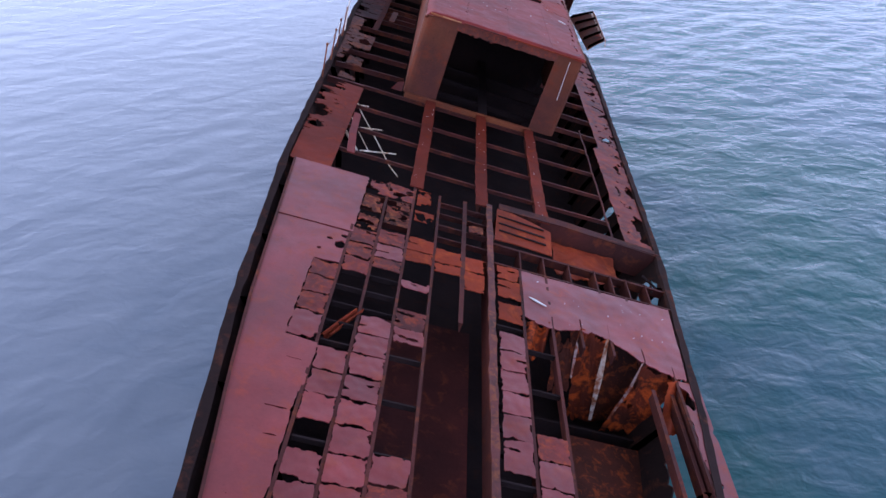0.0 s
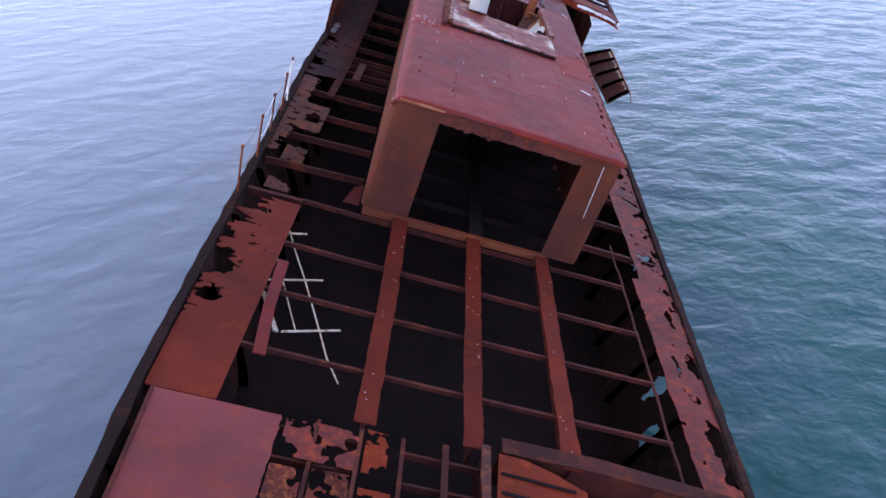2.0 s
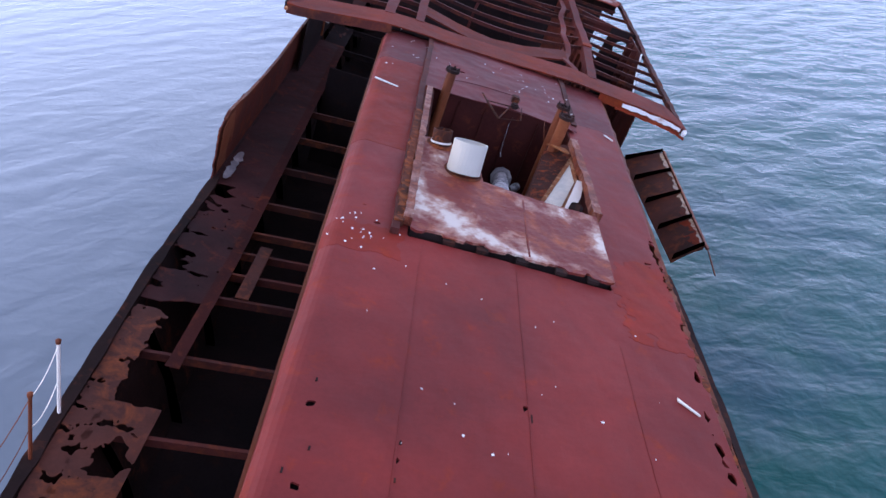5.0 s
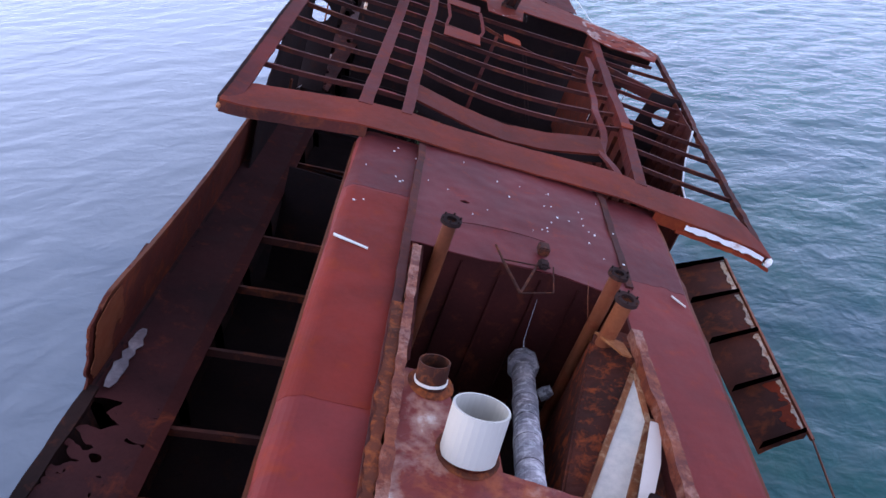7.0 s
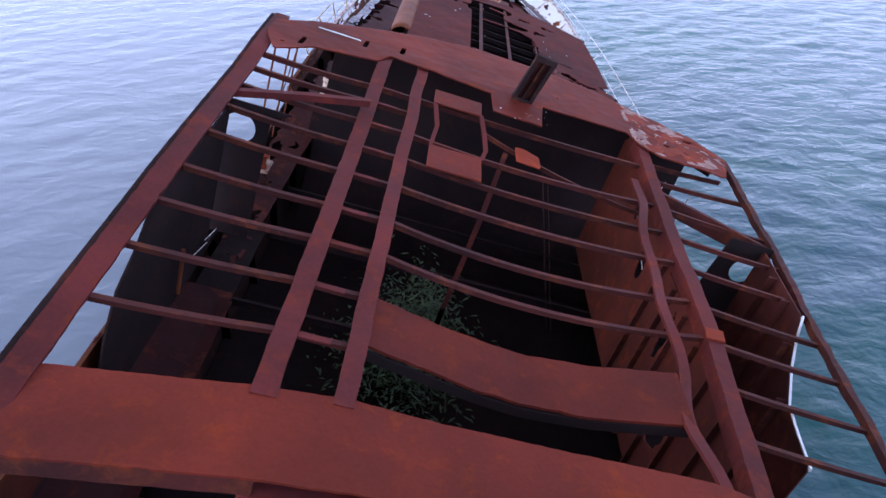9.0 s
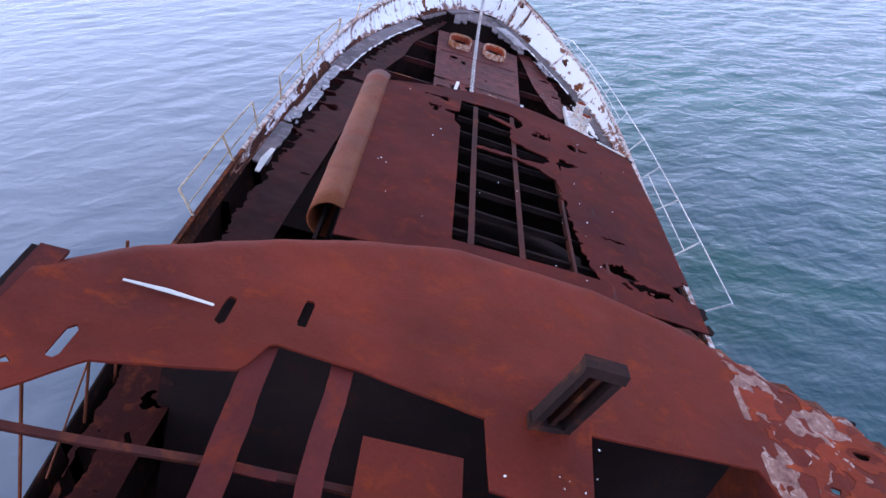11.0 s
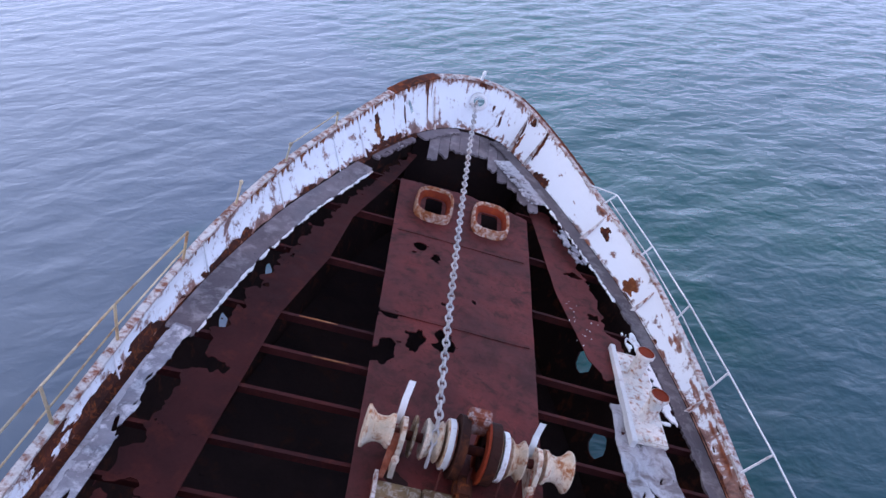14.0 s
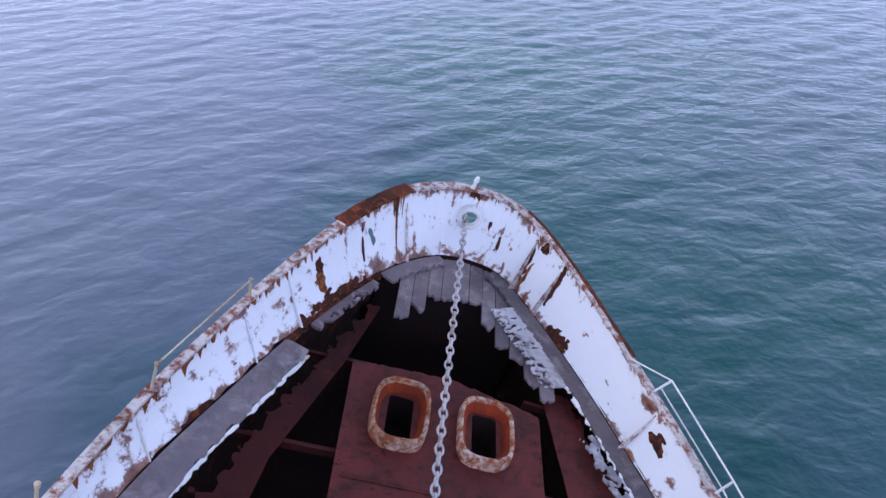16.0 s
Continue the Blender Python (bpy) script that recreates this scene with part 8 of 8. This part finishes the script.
part("outer_edge", ribbon([(scrap_out(v) + 0.01, v, 0.8 + 0.012 * nz(v * 3, 2)) for v in ev], [0.06 + 0.02 * nz(v * 5, 3) for v in ev], 0.06), TAN, sbw)
part("hanging_rod", T((6.1, 35.3, 0.78), (5.84, 33.85, 0.82), 0.018, 6), TAN, sbw)
part("hinge_bar", T((5.2, 41.3, 0.1), (5.3, 41.35, 0.2), 0.05, 6), CHAR, sbw)


# ---- loose things aft ----
def loose_ladder():
    t = thing("ladder", "bent white and rust rail ladder hanging over the beams", "ladder", -3.3, 19.2, -0.35)
    ra = [(-4.36, 21.53, -0.2), (-3.93, 20.49, -0.4), (-3.55, 19.53, -0.42), (-3.02, 18.19, -0.42)]
    rb = [(-4.01, 21.55, -0.2), (-3.54, 20.58, -0.4), (-3.16, 19.7, -0.42), (-2.64, 18.37, -0.42), (-2.4, 17.75, -0.44), (-2.11, 17.17, -0.42)]
    for nm, pts in (("rail", ra), ("rail", rb)):
        bm = bmesh.new()
        for a, b in zip(pts, pts[1:]):
            tube(bm, a, b, 0.016, 6)
        part(nm, bm, RUSTCREAM, t)
    for a, b in (((-4.42, 20.86, -0.4), (-3.44, 21.28, -0.4)), ((-3.84, 19.43, -0.42), (-2.84, 19.85, -0.42)), ((-3.25, 18.1, -0.42), (-2.29, 18.51, -0.42))):
        part("rung", T(a, b, 0.022, 7), RUSTCREAM, t)
    part("broken_stile", ribbon([(-3.85, 19.18, -0.4), (-3.34, 18.1, -0.42)], 0.09, 0.03), RUSTCREAM, t)
    return t


loose_ladder()


def wire_stanchions():
    t = thing("guard_rail", "thin rusty stanchions with slack wires along the port edge", "railing", -5.1, 25, 0)
    posts = [(21.5, 1.0), (23.2, 0.98), (24.65, 0.93), (26.0, 1.0), (26.75, 1.15)]
    tops = []
    for k, (v, h) in enumerate(posts):
        u = -half(v) + 0.02
        top = Vector((u - 0.08 + 0.03 * (k % 2), v + 0.05, h))
        tops.append(top)
        part("stanchion", T((u, v, 0), top, 0.022, 6), TAN if k < 4 else PALE, t)
        part("knob", lathe([(0.001, 0.05), (0.035, 0.02), (0.03, -0.03), (0.001, -0.05)], top, (0, 0, 1), 8), TAN, t)
    for k in range(4):
        for f, sag in ((0.95, 0.1), (0.5, 0.15)):
            bm = bmesh.new()
            a, b = Vector((-half(posts[k][0]) + 0.02, posts[k][0], 0)).lerp(tops[k], f), Vector((-half(posts[k + 1][0]) + 0.02, posts[k + 1][0], 0)).lerp(tops[k + 1], f)
            p = [a.lerp(b, i / 5) - Vector((0, 0, sag * (1 - (2 * i / 5 - 1) ** 2))) for i in range(6)]
            for x, y in zip(p, p[1:]):
                tube(bm, x, y, 0.006, 5)
            part("wire", bm, PALE if k % 2 else TAN, t)
    return t


wire_stanchions()


# ---- what has grown and fallen on it ----
def ferns():
    m, nt, bs = mat("green_leaf")
    pos = nt.nodes.new("ShaderNodeNewGeometry")
    c = ramp(nt, pos.outputs["Random Per Island"], [(0.0, (0.012, 0.026, 0.008)), (1.0, (0.045, 0.075, 0.022))])
    nt.links.new(c, bs.inputs["Base Color"])
    bs.inputs["Roughness"].default_value = 0.6
    t = thing("shrub", "green leafy shrub growing in the dark well below the bridge", "plant", -0.85, 45.9, -2.4)
    rng = random.Random(3)
    verts, faces = [], []
    for k in range(3200):
        c = Vector((-0.85 + rng.gauss(0, 0.6), 45.9 + rng.gauss(0, 0.8), rng.uniform(-1.9, 0.0)))
        c.z -= 0.5 * abs(c.x + 0.85)
        a, b = rng.uniform(0, 6.28), rng.uniform(-0.7, 0.7)
        d = Vector((math.cos(a), math.sin(a), b)).normalized()
        s = d.cross(Vector((0, 0, 1))).normalized() * rng.uniform(0.015, 0.035)
        L = rng.uniform(0.08, 0.26)
        i = len(verts)
        verts += [c, c + d * L * 0.5 + s, c + d * L - Vector((0, 0, 0.03)), c + d * L * 0.5 - s]
        faces.append((i, i + 1, i + 2, i + 3))
    tagged(mesh_part("leaves", verts, faces, m, t), kind="stuff")
    bm = bmesh.new()
    for k in range(14):
        x, y = -0.85 + rng.gauss(0, 0.5), 45.9 + rng.gauss(0, 0.6)
        tube(bm, (x, y, -2.4), (x + rng.uniform(-0.3, 0.3), y + rng.uniform(-0.3, 0.3), rng.uniform(-1.0, -0.2)), 0.016, 5, 0.006)
    tagged(part("stems", bm, DARK, t), kind="stuff")


ferns()


def droppings():
    """White splashes left by sea birds."""
    m, nt, bs = mat("bird_lime")
    bs.inputs["Base Color"].default_value = (0.75, 0.76, 0.78, 1)
    bs.inputs["Roughness"].default_value = 0.7
    rng = random.Random(11)
    verts, faces = [], []

    def splash(u, v, w, r):
        n = rng.choice((6, 7, 8))
        i = len(verts)
        el, an = rng.uniform(0.5, 1.0), rng.uniform(0, 3.1)
        for z in (0.0, -0.01):
            for k in range(n):
                a = k * math.tau / n
                q = 0.62 * r * rng.uniform(0.4, 1.2)
                x, y = q * math.cos(a), q * el * math.sin(a)
                verts.append((u + x * math.cos(an) - y * math.sin(an), v + x * math.sin(an) + y * math.cos(an), w + z))
        faces.append(list(range(i, i + n)))
        for k in range(n):
            faces.append((i + k, i + n + k, i + n + (k + 1) % n, i + (k + 1) % n))
    for k in range(16):
        splash(rng.uniform(-1.6, 1.6), rng.uniform(35.6, 38.3), 2.785, rng.choice((0.015, 0.02, 0.02, 0.035)))
    for k in range(14):
        splash(0.9 + rng.gauss(0, 0.35), 37.0 + rng.gauss(0, 0.6), 2.785, rng.choice((0.02, 0.03, 0.04)))
    for k in range(9):
        splash(rng.uniform(-2.7, -1.8), rng.uniform(35.5, 38.3), 2.69, rng.choice((0.02, 0.03, 0.04)))
    for k in range(26):
        splash(-2.2 + rng.gauss(0, 0.25), 28.6 + rng.gauss(0, 0.25), 2.69, rng.choice((0.015, 0.02, 0.03)))
    for k in range(24):
        splash(rng.uniform(-2.2, 2.2), rng.uniform(23, 28.5), 2.695, rng.choice((0.012, 0.018, 0.03)))
    for k in range(12):
        splash(rng.uniform(-4, 4), rng.uniform(38.7, 39.8), 2.64, rng.choice((0.012, 0.02, 0.03)))
    for k in range(26):
        splash(0.1 + rng.gauss(0, 0.3), 48.9 + rng.gauss(0, 0.4), 3.35, rng.choice((0.012, 0.02, 0.028)))
    for k in range(24):
        splash(rng.uniform(-2.5, 2.5), rng.uniform(52.5, 58.5), 3.18, rng.choice((0.012, 0.018, 0.03)))
    for k in range(30):
        splash(rng.choice((-1.62, 0.04, 1.66)) + rng.uniform(-0.12, 0.12), rng.uniform(16.2, 22), 0.025, rng.choice((0.01, 0.015, 0.02)))
    for k in range(20):
        splash(rng.uniform(1.2, 4.5), rng.uniform(11.8, 13.3), 0.05, rng.choice((0.01, 0.015, 0.02)))
    for k in range(30):
        splash(rng.uniform(2.3, 3.0), rng.uniform(67.3, 70.5), 0.79, rng.choice((0.012, 0.02, 0.025)))
    t = new("bird_droppings")
    t.matrix_world = Matrix.Translation(S(0, 37, 2.8))
    tagged(t, "small white bird droppings splashed over the rusty plates", "bird droppings", kind="stuff")
    mesh_part("splashes", verts, faces, m, t)


droppings()
